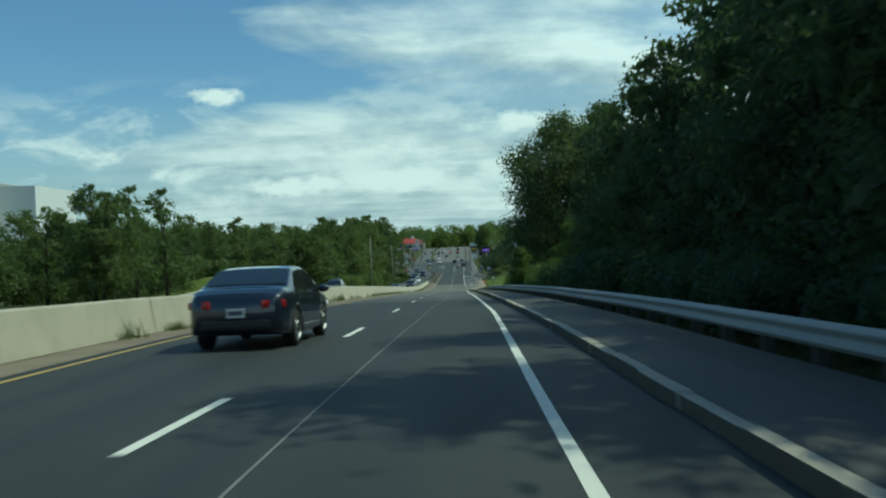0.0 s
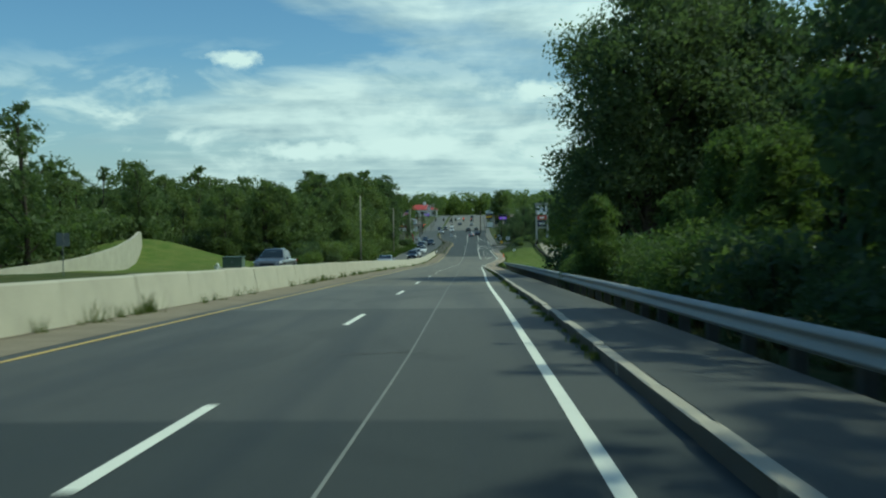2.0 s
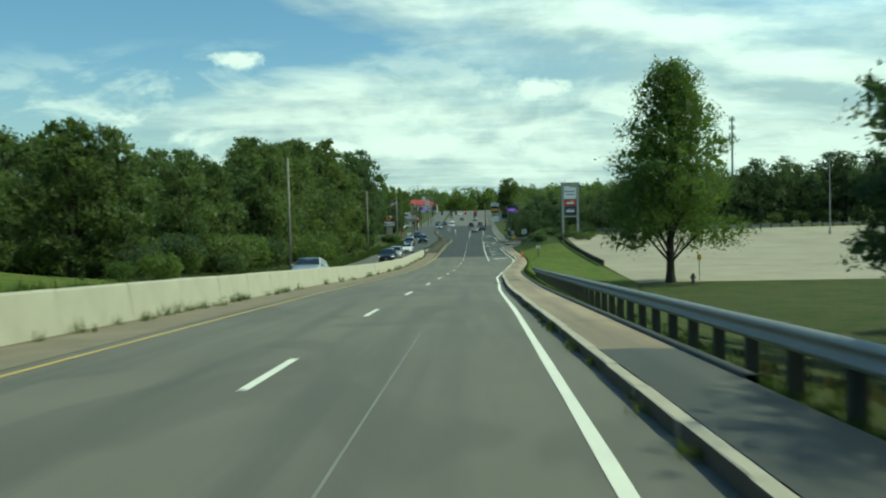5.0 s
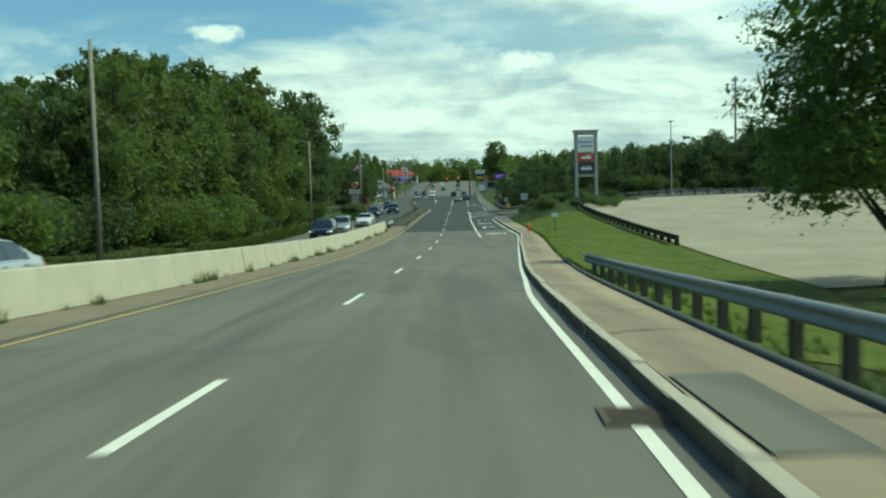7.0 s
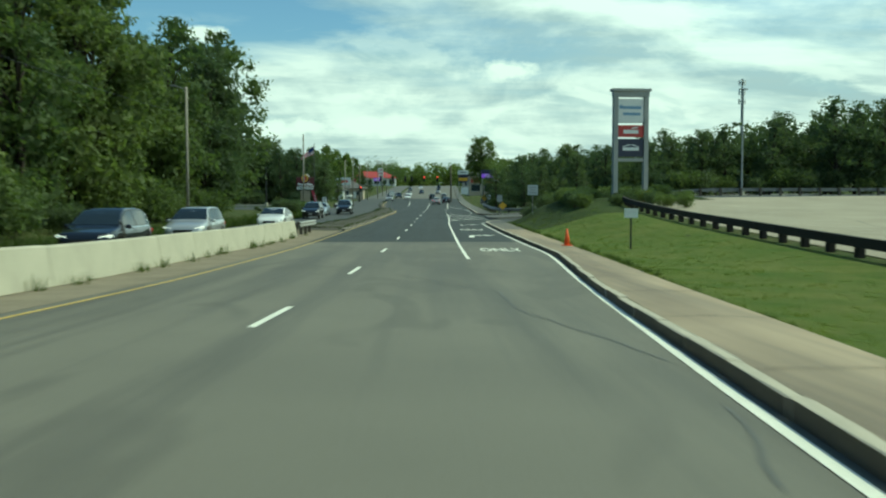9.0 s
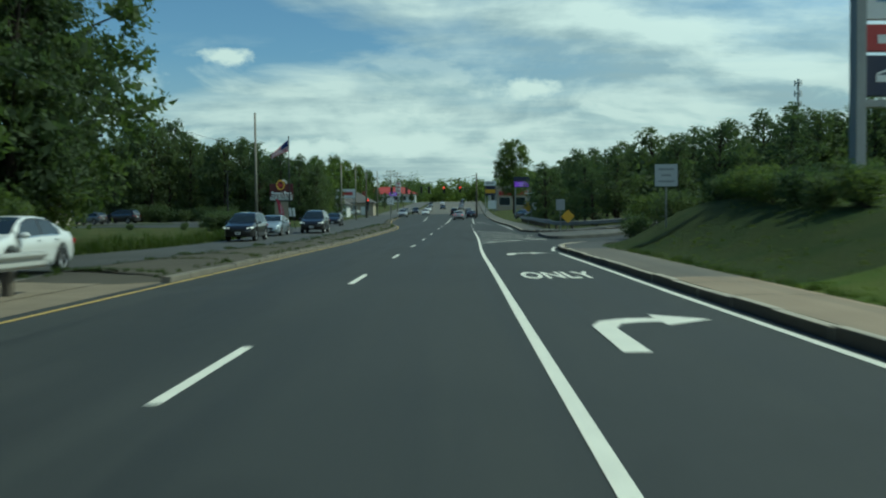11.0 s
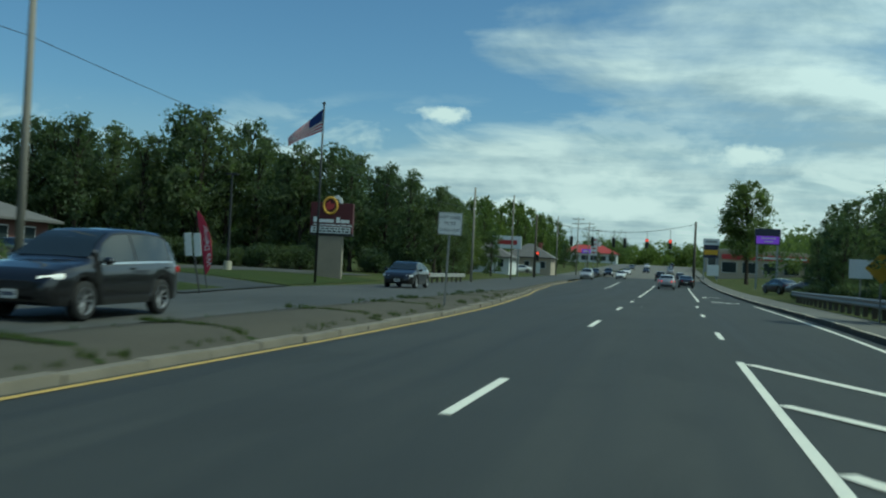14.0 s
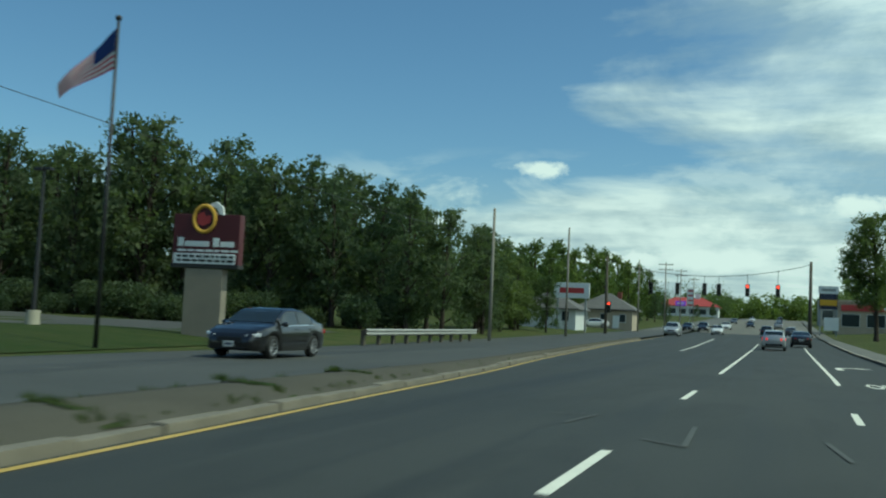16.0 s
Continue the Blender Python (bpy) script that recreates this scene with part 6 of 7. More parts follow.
# ---- flags ----
def flagpole():
    x, y = -14.55, 328.85
    z = ground_z(x, y)
    ob = thing("flagpole", (x, y, z), label="tall dark flagpole with a striped flag blowing to one side", category="flagpole")
    h = 2.55 - z
    part("pole", tubed((0, 0, -0.3), (0, 0, h), 0.075, 0.045, 12), BLACK_METAL, ob, smooth=True)
    bm = bmesh.new()
    bmesh.ops.create_uvsphere(bm, u_segments=12, v_segments=8, radius=0.1, matrix=Matrix.Translation((0, 0, h + 0.08)))
    part("finial", bm, BLACK_METAL, ob, smooth=True)

    def cloth(u, v):
        # u from the pole outwards, v from the top down
        drop = -1.7 * u ** 1.1
        return Vector((-0.06 - 1.95 * u, 0.16 * math.sin(5.5 * u + 0.8 * v) * u ** 0.6, h - 0.25 + drop - 1.25 * v * (1 - 0.66 * u)))

    def patch(name, u0, u1, v0, v1, mat, side=0.0, n=14):
        bm = bmesh.new()
        grid = [[bm.verts.new(cloth(u0 + (u1 - u0) * i / n, v0 + (v1 - v0) * j / 3) + Vector((0, side, 0))) for i in range(n + 1)] for j in range(4)]
        for j in range(3):
            for i in range(n):
                bm.faces.new((grid[j][i], grid[j + 1][i], grid[j + 1][i + 1], grid[j][i + 1]))
        return part(name, bm, mat, ob, smooth=True)
    for k in range(13):
        patch("flag_stripe", 0.0, 1.0, k / 13, (k + 1) / 13, FLAG_RED if k % 2 == 0 else FLAG_WHITE)
    for side in (-0.012, 0.012):
        patch("flag_canton", 0.0, 0.4, 0.0, 7 / 13, FLAG_BLUE, side, 6)


flagpole()


def feather_flag():
    x, y = -12.2, 310.9
    z = ground_z(x, y)
    ob = thing("feather_flag", (x, y, z), 0, "crimson feather flag with white lettering leaning on its pole", "flag")
    ob.matrix_world = pose(x, y, z, 0, -13, -10)
    pts = [(0.02, 0.55)] + [(0.02 + 0.5 * math.sin(math.pi * min(1, k / 16) * 0.95) ** 0.6 * (1 - 0.25 * k / 16), 0.55 + 2.35 * k / 16) for k in range(1, 16)] + [(0.08, 2.98), (0.0, 2.9)]
    part("cloth", outline(pts, 0.012), CRIMSON, ob)
    part("pole", tubed((0, 0, -0.2), (0, 0, 2.98), 0.022, 0.014, 8), BLACK_METAL, ob)
    writing("lettering", "We Deliver", 0.34, SIGN_WHITE, ob, pose(0.27, -0.012, 1.6, 90, -90, 0), 0.003, 0.95)


feather_flag()


# ---- small street things ----
def traffic_cone(x, y):
    ob = thing("traffic_cone", (x, y, road_z(y) + 0.155), 12, "orange plastic traffic cone on the sidewalk", "cone")
    part("base", boxed((0.36, 0.36, 0.04), (0, 0, 0.02), bevel=0.012), ORANGE, ob)
    part("body", tubed((0, 0, 0.03), (0, 0, 0.7), 0.135, 0.03, 18), ORANGE, ob, smooth=True)
    part("collar", tubed((0, 0, 0.32), (0, 0, 0.45), 0.089, 0.068, 18), SIGN_WHITE, ob)


traffic_cone(8.75, 216.8)


def hydrant(x, y, mat, label):
    ob = thing("fire_hydrant", (x, y, ground_z(x, y)), label=label, category="fire hydrant")
    part("barrel", tubed((0, 0, -0.1), (0, 0, 0.55), 0.12, 0.11, 14), mat, ob, smooth=True)
    part("flange", tubed((0, 0, 0.06), (0, 0, 0.1), 0.18, 0.18, 14), mat, ob)
    bm = bmesh.new()
    bmesh.ops.create_uvsphere(bm, u_segments=14, v_segments=8, radius=0.14, matrix=Matrix.Translation((0, 0, 0.58)))
    tube(bm, (0, 0, 0.68), (0, 0, 0.78), 0.035, 0.03, 6)
    part("bonnet", bm, mat, ob, smooth=True)
    for s in (-1, 1):
        part("nozzle", tubed((s * 0.1, 0, 0.42), (s * 0.22, 0, 0.42), 0.06, 0.06, 10), mat, ob)


hydrant(-16.86, 107.9, HYDRANT_WHITE, "white-topped fire hydrant in the grass")
hydrant(18.3, 166.4, POST_WOOD, "dark fire hydrant beside the shade tree")


def utility_cabinet():
    x, y = -19.1, 122.5
    z = ground_z(x, y)
    ob = thing("utility_cabinet", (x, y, z), 0, "grey-green steel utility cabinet on a concrete pad in the grass", "cabinet")
    h = -3.03 - z
    part("pad", boxed((2.0, 1.6, 0.3), (0, 0, 0.0), bevel=0.02), CONCRETE, ob)
    part("body", boxed((1.7, 1.3, h - 0.2), (0, 0, h / 2 + 0.05), bevel=0.04), CABINET_GREEN, ob)
    part("lid", boxed((1.8, 1.4, 0.08), (0, 0, h), bevel=0.02), CABINET_GREEN, ob)
    for s in (-0.42, 0.42):
        d = part("door", boxed((0.78, 0.03, h - 0.4), (s, -0.66, h / 2 + 0.05), bevel=0.01), CABINET_GREEN, ob)
        part("handle", boxed((0.03, 0.04, 0.18), (s * 0.2, -0.69, h / 2 + 0.1)), STEEL_DULL, d)


utility_cabinet()


def retaining_wall():
    """Curved concrete wing wall against the mound."""
    pts = bend([(-26.8, 92), (-27.0, 106), (-27.6, 116), (-29.2, 126), (-31.3, 134.7)], 8)
    tops = [-2.6, -2.4, -1.9, -1.2, -0.8, -1.05, -1.8]
    verts, faces, n = [], [], len(pts)
    for i, (x, y) in enumerate(pts):
        top = float(np.interp(i / (n - 1), [0, 0.3, 0.55, 0.8, 0.92, 0.97, 1], tops))
        for dx, z in ((0.15, -5.5), (0.15, top), (-0.15, top), (-0.15, -5.5)):
            verts.append((x + dx, y, z))
    for i in range(n - 1):
        for j in range(3):
            a = i * 4 + j
            faces.append((a, a + 1, a + 5, a + 4))
    faces += [(0, 1, 2, 3), tuple(4 * n - 1 - k for k in range(4))]
    tagged(put("retaining_wall", mesh_from("retaining_wall", verts, faces, CONCRETE)), "curved grey concrete retaining wall against the grass mound", "wall", kind="structure")


retaining_wall()


def drain_grate():
    x, y = 3.15, 142.05
    z = road_z(y)
    ob = thing("drain_grate", (x, y, z + 0.02), -3, "rusty cast-iron storm drain grate across the edge line", "drain")
    ob.matrix_world = pose(x, y, z + 0.014, math.degrees(math.atan(road_z(142.5) - road_z(141.5))), 0, -3)
    # thin black plate in place of the unlit shaft below the bars
    part("pit", boxed((0.54, 0.58, 0.006), (0, 0, -0.006)), SIGN_BLACK, ob, "black plate standing for the shade in the shaft")
    for s in (-1, 1):
        part("frame", boxed((0.05, 0.66, 0.014), (s * 0.29, 0, 0.0), bevel=0.003), RUST, ob)
        part("frame", boxed((0.53, 0.05, 0.014), (0, s * 0.305, 0.0), bevel=0.003), RUST, ob)
    for k in range(7):
        part("bar", boxed((0.53, 0.046, 0.012), (0, -0.24 + 0.08 * k, 0.0), bevel=0.003), RUST, ob)


drain_grate()
# cracks across the sandy sidewalk
crack_rnd = random.Random(19)
y = 112.0
while y < 252:
    pts = [(lerp(kerb_x, walk_x, u)(y) + (0.14 if u == 0 else 0), y + crack_rnd.uniform(-0.12, 0.12)) for u in (0, 0.25, 0.5, 0.75, 1.0)]
    verts, faces = [], []
    for i, (px, py) in enumerate(pts):
        w = crack_rnd.uniform(0.008, 0.022)
        z = road_z(py) + (0.15, 0.156, 0.161, 0.156, 0.148)[i]
        verts += [(px, py - w, z), (px, py + w, z)]
        if i:
            faces.append((2 * i - 2, 2 * i, 2 * i + 1, 2 * i - 1))
    put("crack", mesh_from("crack", verts, faces, DARK_TIMBER), pavement, "dark crack across the sidewalk")
    y += crack_rnd.uniform(2.6, 6.5)
patch = ribbon("patch", 140.2, 143.0, [(offset(kerb_x, 0.18), offset(road_z, 0.163)), (lerp(kerb_x, walk_x, 0.62), offset(road_z, 0.163))], ASPHALT, label="dark asphalt repair patch in the sidewalk", category="patch", kind="structure")


# ---- lamp post, cell mast ----
def lot_lamp(x, y, top, label, mat=PYLON_GREY):
    z = ground_z(x, y)
    ob = thing("lamp_post", (x, y, z), label=label, category="lamp post")
    h = top - z
    part("base", tubed((0, 0, -0.2), (0, 0, 0.6), 0.28, 0.26, 14), CONCRETE, ob)
    part("pole", tubed((0, 0, 0.5), (0, 0, h), 0.1, 0.06, 12), mat, ob)
    for s in (-1, 1):
        part("lamp_head", boxed((0.36, 0.26, 0.12), (s * 0.22, 0, h), (0, s * 4, 0), 0.03), mat, ob)


lot_lamp(33.25, 270, 4.85, "slim grey parking-lot lamp post on a concrete base")
lot_lamp(-23.2, 336, -0.8, "slim dark lamp post on a concrete base in the restaurant lawn", BLACK_METAL)
lot_lamp(58, 245, 5.5, "slim grey parking-lot lamp post on a concrete base")


def floodlight_mast(x, y, top):
    z = ground_z(x, y)
    ob = thing("floodlight_mast", (x, y, z), label="dark floodlight mast with four lamps among the trees", category="floodlight")
    h = top - z
    part("pole", tubed((0, 0, -0.3), (0, 0, h), 0.16, 0.11, 12), BLACK_METAL, ob)
    part("crossarm", boxed((2.0, 0.12, 0.12), (0, 0, h - 0.25), bevel=0.01), BLACK_METAL, ob)
    for u in (-0.95, -0.35, 0.35, 0.95):
        lamp = part("lamp_head", tubed((u, 0.1, h + 0.12), (u, -0.5, h - 0.1), 0.12, 0.3, 12), BLACK_METAL, ob)
        part("lens", tubed((u, -0.5, h - 0.1), (u, -0.52, h - 0.107), 0.28, 0.28, 12), WINDOW_DARK, lamp)


floodlight_mast(-57.8, 388, 8.0)


def cell_mast():
    x, y = 149.6, 628.0
    z = ground_z(x, y)
    ob = thing("cell_mast", (x, y, z), label="tall grey monopole mast with three tiers of antennas", category="mast")
    h = 48.8 - z
    part("pole", tubed((0, 0, -1), (0, 0, h), 0.75, 0.4, 14), PYLON_GREY, ob)
    for tier in range(3):
        zc = h - 1.8 - 4.4 * tier
        part("platform", tubed((0, 0, zc - 0.1), (0, 0, zc + 0.1), 1.4, 1.4, 12), PYLON_GREY, ob)
        for k in range(9):
            a = 2 * math.pi * k / 9
            part("antenna", boxed((0.4, 0.25, 2.4), (math.cos(a) * 1.5, math.sin(a) * 1.5, zc), (0, 0, math.degrees(a) + 90), 0.03), SIGN_WHITE, ob)


cell_mast()


# ---- buildings ----
def window(parent, x, y, z, w, h, turn=0.0, frame_mat=None):
    """A framed pane on a wall; the frame stands proud of the wall."""
    win = part("window", boxed((w + 0.16, 0.1, h + 0.16)), frame_mat or WHITE_WALL, parent)
    win.matrix_local = pose(x, y, z, 0, 0, turn)
    part("pane", boxed((w, 0.06, h), (0, -0.03, 0)), WINDOW_DARK, win)
    return win


def hip_roof(bm, x0, x1, y0, y1, z, rise, eave=0.6):
    x0, x1, y0, y1 = x0 - eave, x1 + eave, y0 - eave, y1 + eave
    run = min(x1 - x0, y1 - y0) / 2
    if x1 - x0 > y1 - y0:
        ridge = [(x0 + run, (y0 + y1) / 2, z + rise), (x1 - run, (y0 + y1) / 2, z + rise)]
    else:
        ridge = [((x0 + x1) / 2, y0 + run, z + rise), ((x0 + x1) / 2, y1 - run, z + rise)]
    c = [bm.verts.new(p) for p in ((x0, y0, z), (x1, y0, z), (x1, y1, z), (x0, y1, z))]
    b = [bm.verts.new((v.co.x, v.co.y, z - 0.18)) for v in c]
    r = [bm.verts.new(p) for p in ridge]
    if x1 - x0 > y1 - y0:
        quads = ((c[0], c[1], r[1], r[0]), (c[1], c[2], r[1]), (c[2], c[3], r[0], r[1]), (c[3], c[0], r[0]))
    else:
        quads = ((c[0], c[1], r[0]), (c[1], c[2], r[1], r[0]), (c[2], c[3], r[1]), (c[3], c[0], r[0], r[1]))
    for q in quads:
        bm.faces.new(q)
    for i in range(4):
        bm.faces.new((b[i], b[(i + 1) % 4], c[(i + 1) % 4], c[i]))
    bm.faces.new(b[::-1])
    return bm


def restaurant():
    z = ground_z(-55, 342)
    ob = thing("restaurant", (-56.85, 342.6, z), 0, "low brick restaurant with a grey hipped roof and a wall sign", "restaurant")
    h = -4.0 - z
    part("wall", boxed((20.4, 16, h + 0.4), (0, 0, (h - 0.4) / 2)), BRICK_DARK, ob)
    part("wainscot", boxed((20.5, 16.1, 0.9), (0, 0, 0.35)), STUCCO, ob)
    part("roof", hip_roof(bmesh.new(), -10.2, 10.2, -8, 8, h + 0.1, 3.4, 0.9), ROOF_GREY, ob)
    part("sign_wall", boxed((5.0, 0.5, 3.4), (2.6, -8.2, h - 0.2), bevel=0.03), BRICK_RED, ob)
    part("wall_sign", boxed((4.2, 0.1, 0.8), (2.6, -8.5, h + 0.7), bevel=0.02), SIGN_BLACK, ob)
    for u0, w in ((1.0, 1.75), (2.95, 1.2)):
        part("name_bar", boxed((w, 0.03, 0.32), (u0 + w / 2, -8.56, h + 0.7), bevel=0.008), SIGN_WHITE, ob)
    for x in (-8, -5, -2, 6.4, 8.6):
        window(ob, x, -8.02, 1.7, 1.3, 1.5)
    for y in (-5, -1.5, 2, 5.5):
        window(ob, 10.22, y, 1.7, 1.3, 1.5, 90)
    part("door", boxed((1.6, 0.12, 2.2), (2.6, -8.5, 1.1), bevel=0.02), WINDOW_DARK, ob)
    part("awning", boxed((5.4, 1.6, 0.15), (2.6, -9.1, 2.5), (8, 0, 0), 0.02), SIGN_MAROON, ob)


restaurant()


def house(x, y, w, d, h, rise, wall, roof, turn, label, cols=3):
    z = ground_z(x, y)
    ob = thing("house", (x, y, z), turn, label, "house")
    part("wall", boxed((w, d, h + 0.6), (0, 0, (h - 0.6) / 2)), wall, ob)
    part("roof", hip_roof(bmesh.new(), -w / 2, w / 2, -d / 2, d / 2, h, rise, 0.5), roof, ob)
    for k in range(cols):
        window(ob, -w / 2 + w * (k + 0.5) / cols, -d / 2 - 0.02, 1.6, 0.9, 1.2)
    part("door", boxed((1.0, 0.1, 2.0), (w * 0.22, -d / 2 - 0.03, 1.0)), SIGN_WHITE, ob)
    part("chimney", boxed((0.7, 0.7, 1.6), (w * 0.2, d * 0.1, h + rise * 0.8)), BRICK_RED, ob)
    return ob


house(-22.8, 432, 8, 8, 2.6, 2.4, WHITE_WALL, ROOF_GREY, 0, "small white house with a grey shingle roof near the crossing")
house(-20.0, 462, 9, 8, 3.0, 2.6, BEIGE_WALL, ROOF_GREY, 0, "tan house with a grey roof near the crossing")


def shop(x, y, w, d, h, wall, band, label, cols=6, turn=0):
    z = ground_z(x, y)
    ob = thing("shop", (x, y, z), turn, label, "shop")
    part("wall", boxed((w, d, h + 1.5), (0, 0, (h - 1.5) / 2)), wall, ob)
    part("parapet", boxed((w + 0.4, d + 0.4, 0.5), (0, 0, h + 0.1), bevel=0.04), wall, ob)
    part("fascia", boxed((w * 0.96, 0.3, h * 0.22), (0, -d / 2 - 0.15, h * 0.78), bevel=0.03), band, ob)
    for k in range(cols):
        window(ob, -w / 2 + w * (k + 0.5) / cols, -d / 2 - 0.04, h * 0.32, w / cols * 0.7, h * 0.45)
    part("lettering_bar", boxed((w * 0.4, 0.08, h * 0.1), (0, -d / 2 - 0.34, h * 0.78)), SIGN_WHITE, ob)
    return ob


def red_roofed(x, y, w, d, h, rise, label):
    z = ground_z(x, y)
    ob = thing("restaurant", (x, y, z), 0, label, "restaurant")
    part("wall", boxed((w, d, h + 2), (0, 0, (h - 2) / 2)), WHITE_WALL, ob)
    part("roof", hip_roof(bmesh.new(), -w / 2, w / 2, -d / 2, d / 2, h, rise, 1.0), ROOF_RED, ob)
    for k in range(6):
        window(ob, -w / 2 + w * (k + 0.5) / 6, -d / 2 - 0.04, h * 0.45, w / 9, h * 0.5)
    part("cupola", boxed((2.2, 2.2, rise * 0.9), (w * 0.15, 0, h + rise), bevel=0.05), SIGN_WHITE, ob)


red_roofed(-28.5, 750, 26, 14, 4.4, 3.9, "pale restaurant with a large red hipped roof and white tower")
red_roofed(-41.5, 650, 7, 8, 3.0, 2.4, "pale shop with a red hipped roof on the hill")
shop(30, 505, 26, 14, 5.0, BEIGE_WALL, SIGN_RED, "low tan shop building beyond the crossing")
shop(36, 610, 34, 16, 6.0, STUCCO, SIGN_NAVY, "low pale shop building on the far slope", 8)
shop(-48, 540, 28, 14, 5.0, WHITE_WALL, SIGN_RED, "low white shop building beyond the crossing")
shop(48, 720, 40, 18, 7.0, WHITE_WALL, SIGN_RED, "large pale store on the far hill", 8)


def office_block():
    z = ground_z(-112, 245)
    ob = thing("office_block", (-112, 245, z), 0, "large pale grey windowless store building rising behind the trees", "building")
    h = 21.3 - z
    part("wall", boxed((13, 30, h + 1), (-5.5, 0, (h - 1) / 2)), WHITE_WALL, ob)
    part("wall", boxed((9.5, 26, h - 0.5), (7, 6, (h - 1.5) / 2)), WHITE_WALL, ob)
    part("parapet", boxed((13.4, 30.4, 0.6), (-5.5, 0, h)), PYLON_GREY, ob)
    part("roof_lamp", tubed((-3, -14, h), (-3, -14, h + 3.2), 0.12, 0.1, 8), PYLON_GREY, ob)
    part("lamp_head", boxed((1.6, 0.5, 0.2), (-3, -14, h + 3.2)), PYLON_GREY, ob)


office_block()


def board_sign(x, y, z_top, w, h, mat, label, legs=2, rows=1, ink=SIGN_WHITE, leg_mat=PYLON_GREY):
    """A roadside board on legs, with unreadable lines as bars."""
    z = ground_z(x, y)
    ob = thing("roadside_sign", (x, y, z), label=label, category="sign")
    top = z_top - z
    for k in range(legs):
        u = 0 if legs == 1 else (-0.4 + 0.8 * k) * w
        part("leg", boxed((0.22, 0.22, top - h + 0.4), (u, 0, (top - h) / 2 - 0.1), bevel=0.02), leg_mat, ob)
    p = part("board", boxed((w, 0.35, h), (0, 0, top - h / 2), bevel=0.04), mat, ob)
    for k in range(rows):
        part("lettering_bar", boxed((w * 0.7, 0.03, h / rows * 0.35), (0, -0.18, top - h * (k + 0.5) / rows), bevel=0.01), ink, p)
    return ob


pur = board_sign(17.1, 403, 0.65, 3.0, 2.0, SIGN_NAVY, "dark roadside cabinet with a purple lit message panel", 2, 0)
part("message_panel", boxed((2.7, 0.06, 0.95), (0, -0.18, -0.75 - ground_z(17.1, 403)), bevel=0.01), SIGN_PURPLE, pur, "purple lit panel")
for k, w in ((-0.55, 1.7), (-0.95, 1.1)):
    part("lettering_bar", boxed((w, 0.02, 0.14), (0.1, -0.22, k - ground_z(17.1, 403))), SIGN_WHITE, pur)
pyl = board_sign(14.3, 480, 2.5, 3.2, 1.3, SIGN_WHITE, "white roadside pylon with a yellow price panel", 2, 1, PYLON_GREY)
z0 = ground_z(14.3, 480)
part("price_panel", boxed((2.7, 0.4, 1.0), (0, 0, -0.9 - z0 + 0.6), bevel=0.03), SIGN_YELLOW, pyl, "yellow price panel")
part("dark_panel", boxed((2.9, 0.32, 2.6), (0, 0.05, 0.9 - z0 - 1.0), bevel=0.03), SIGN_NAVY, pyl)
part("lower_panel", boxed((2.3, 0.3, 2.2), (0.5, 0, -3.9 - z0), bevel=0.03), SIGN_WHITE, pyl)
board_sign(-17.0, 566, 1.6, 2.6, 1.2, SIGN_PURPLE, "small blue-lit roadside sign beyond the crossing", 1, 1)
board_sign(-18.6, 424, -0.8, 4.4, 1.9, SIGN_WHITE, "pale arched roadside shop sign on two posts", 2, 1, SIGN_RED)
board_sign(-17.0, 600, 6.4, 2.0, 5.6, SIGN_WHITE, "tall white roadside pylon sign with red bands", 1, 4, SIGN_RED)


# ---- vehicles ----
TYRE = material("tyre_rubber", (0.02, 0.02, 0.02), 0.85, vary=0.2, scale=8, fine=40, bump=0.1)
ALLOY = plain("alloy_rim", (0.34, 0.34, 0.35), 0.38, metal=0.9)
CHROME = plain("chrome_trim", (0.62, 0.63, 0.64), 0.18, metal=1.0)
CAR_GLASS = plain("car_glass", (0.015, 0.02, 0.022), 0.04, spec=0.8)
TRIM_BLACK = plain("black_trim", (0.015, 0.015, 0.016), 0.5)
HEADLAMP = plain("headlamp", (0.7, 0.72, 0.74), 0.1, spec=0.8)
HEADLAMP_ON = plain("lit_headlamp", (1.0, 0.95, 0.85), 0.2, glow=0.55)
TAILLAMP = plain("tail_lamp", (0.30, 0.012, 0.012), 0.15, spec=0.7)
TAILLAMP_ON = plain("lit_tail_lamp", (0.8, 0.03, 0.02), 0.2, glow=1.5)
PLATE = plain("number_plate", (0.6, 0.6, 0.58), 0.5)
PLATE_BAR = plain("plate_bar", (0.08, 0.09, 0.13), 0.5)


def paint(name, colour):
    return plain(name, colour, 0.28, metal=0.35, spec=0.5, coat=1.0)


PAINTS = {"navy": paint("navy_paint", (0.018, 0.026, 0.042)), "silver": paint("silver_paint", (0.42, 0.43, 0.44)), "black": paint("black_paint", (0.012, 0.012, 0.014)), "white": plain("white_car_paint", (0.72, 0.72, 0.70), 0.3, coat=1.0), "grey": paint("grey_paint", (0.12, 0.125, 0.13)), "pale": paint("pale_blue_paint", (0.34, 0.40, 0.45)), "red": paint("red_paint", (0.25, 0.02, 0.02))}

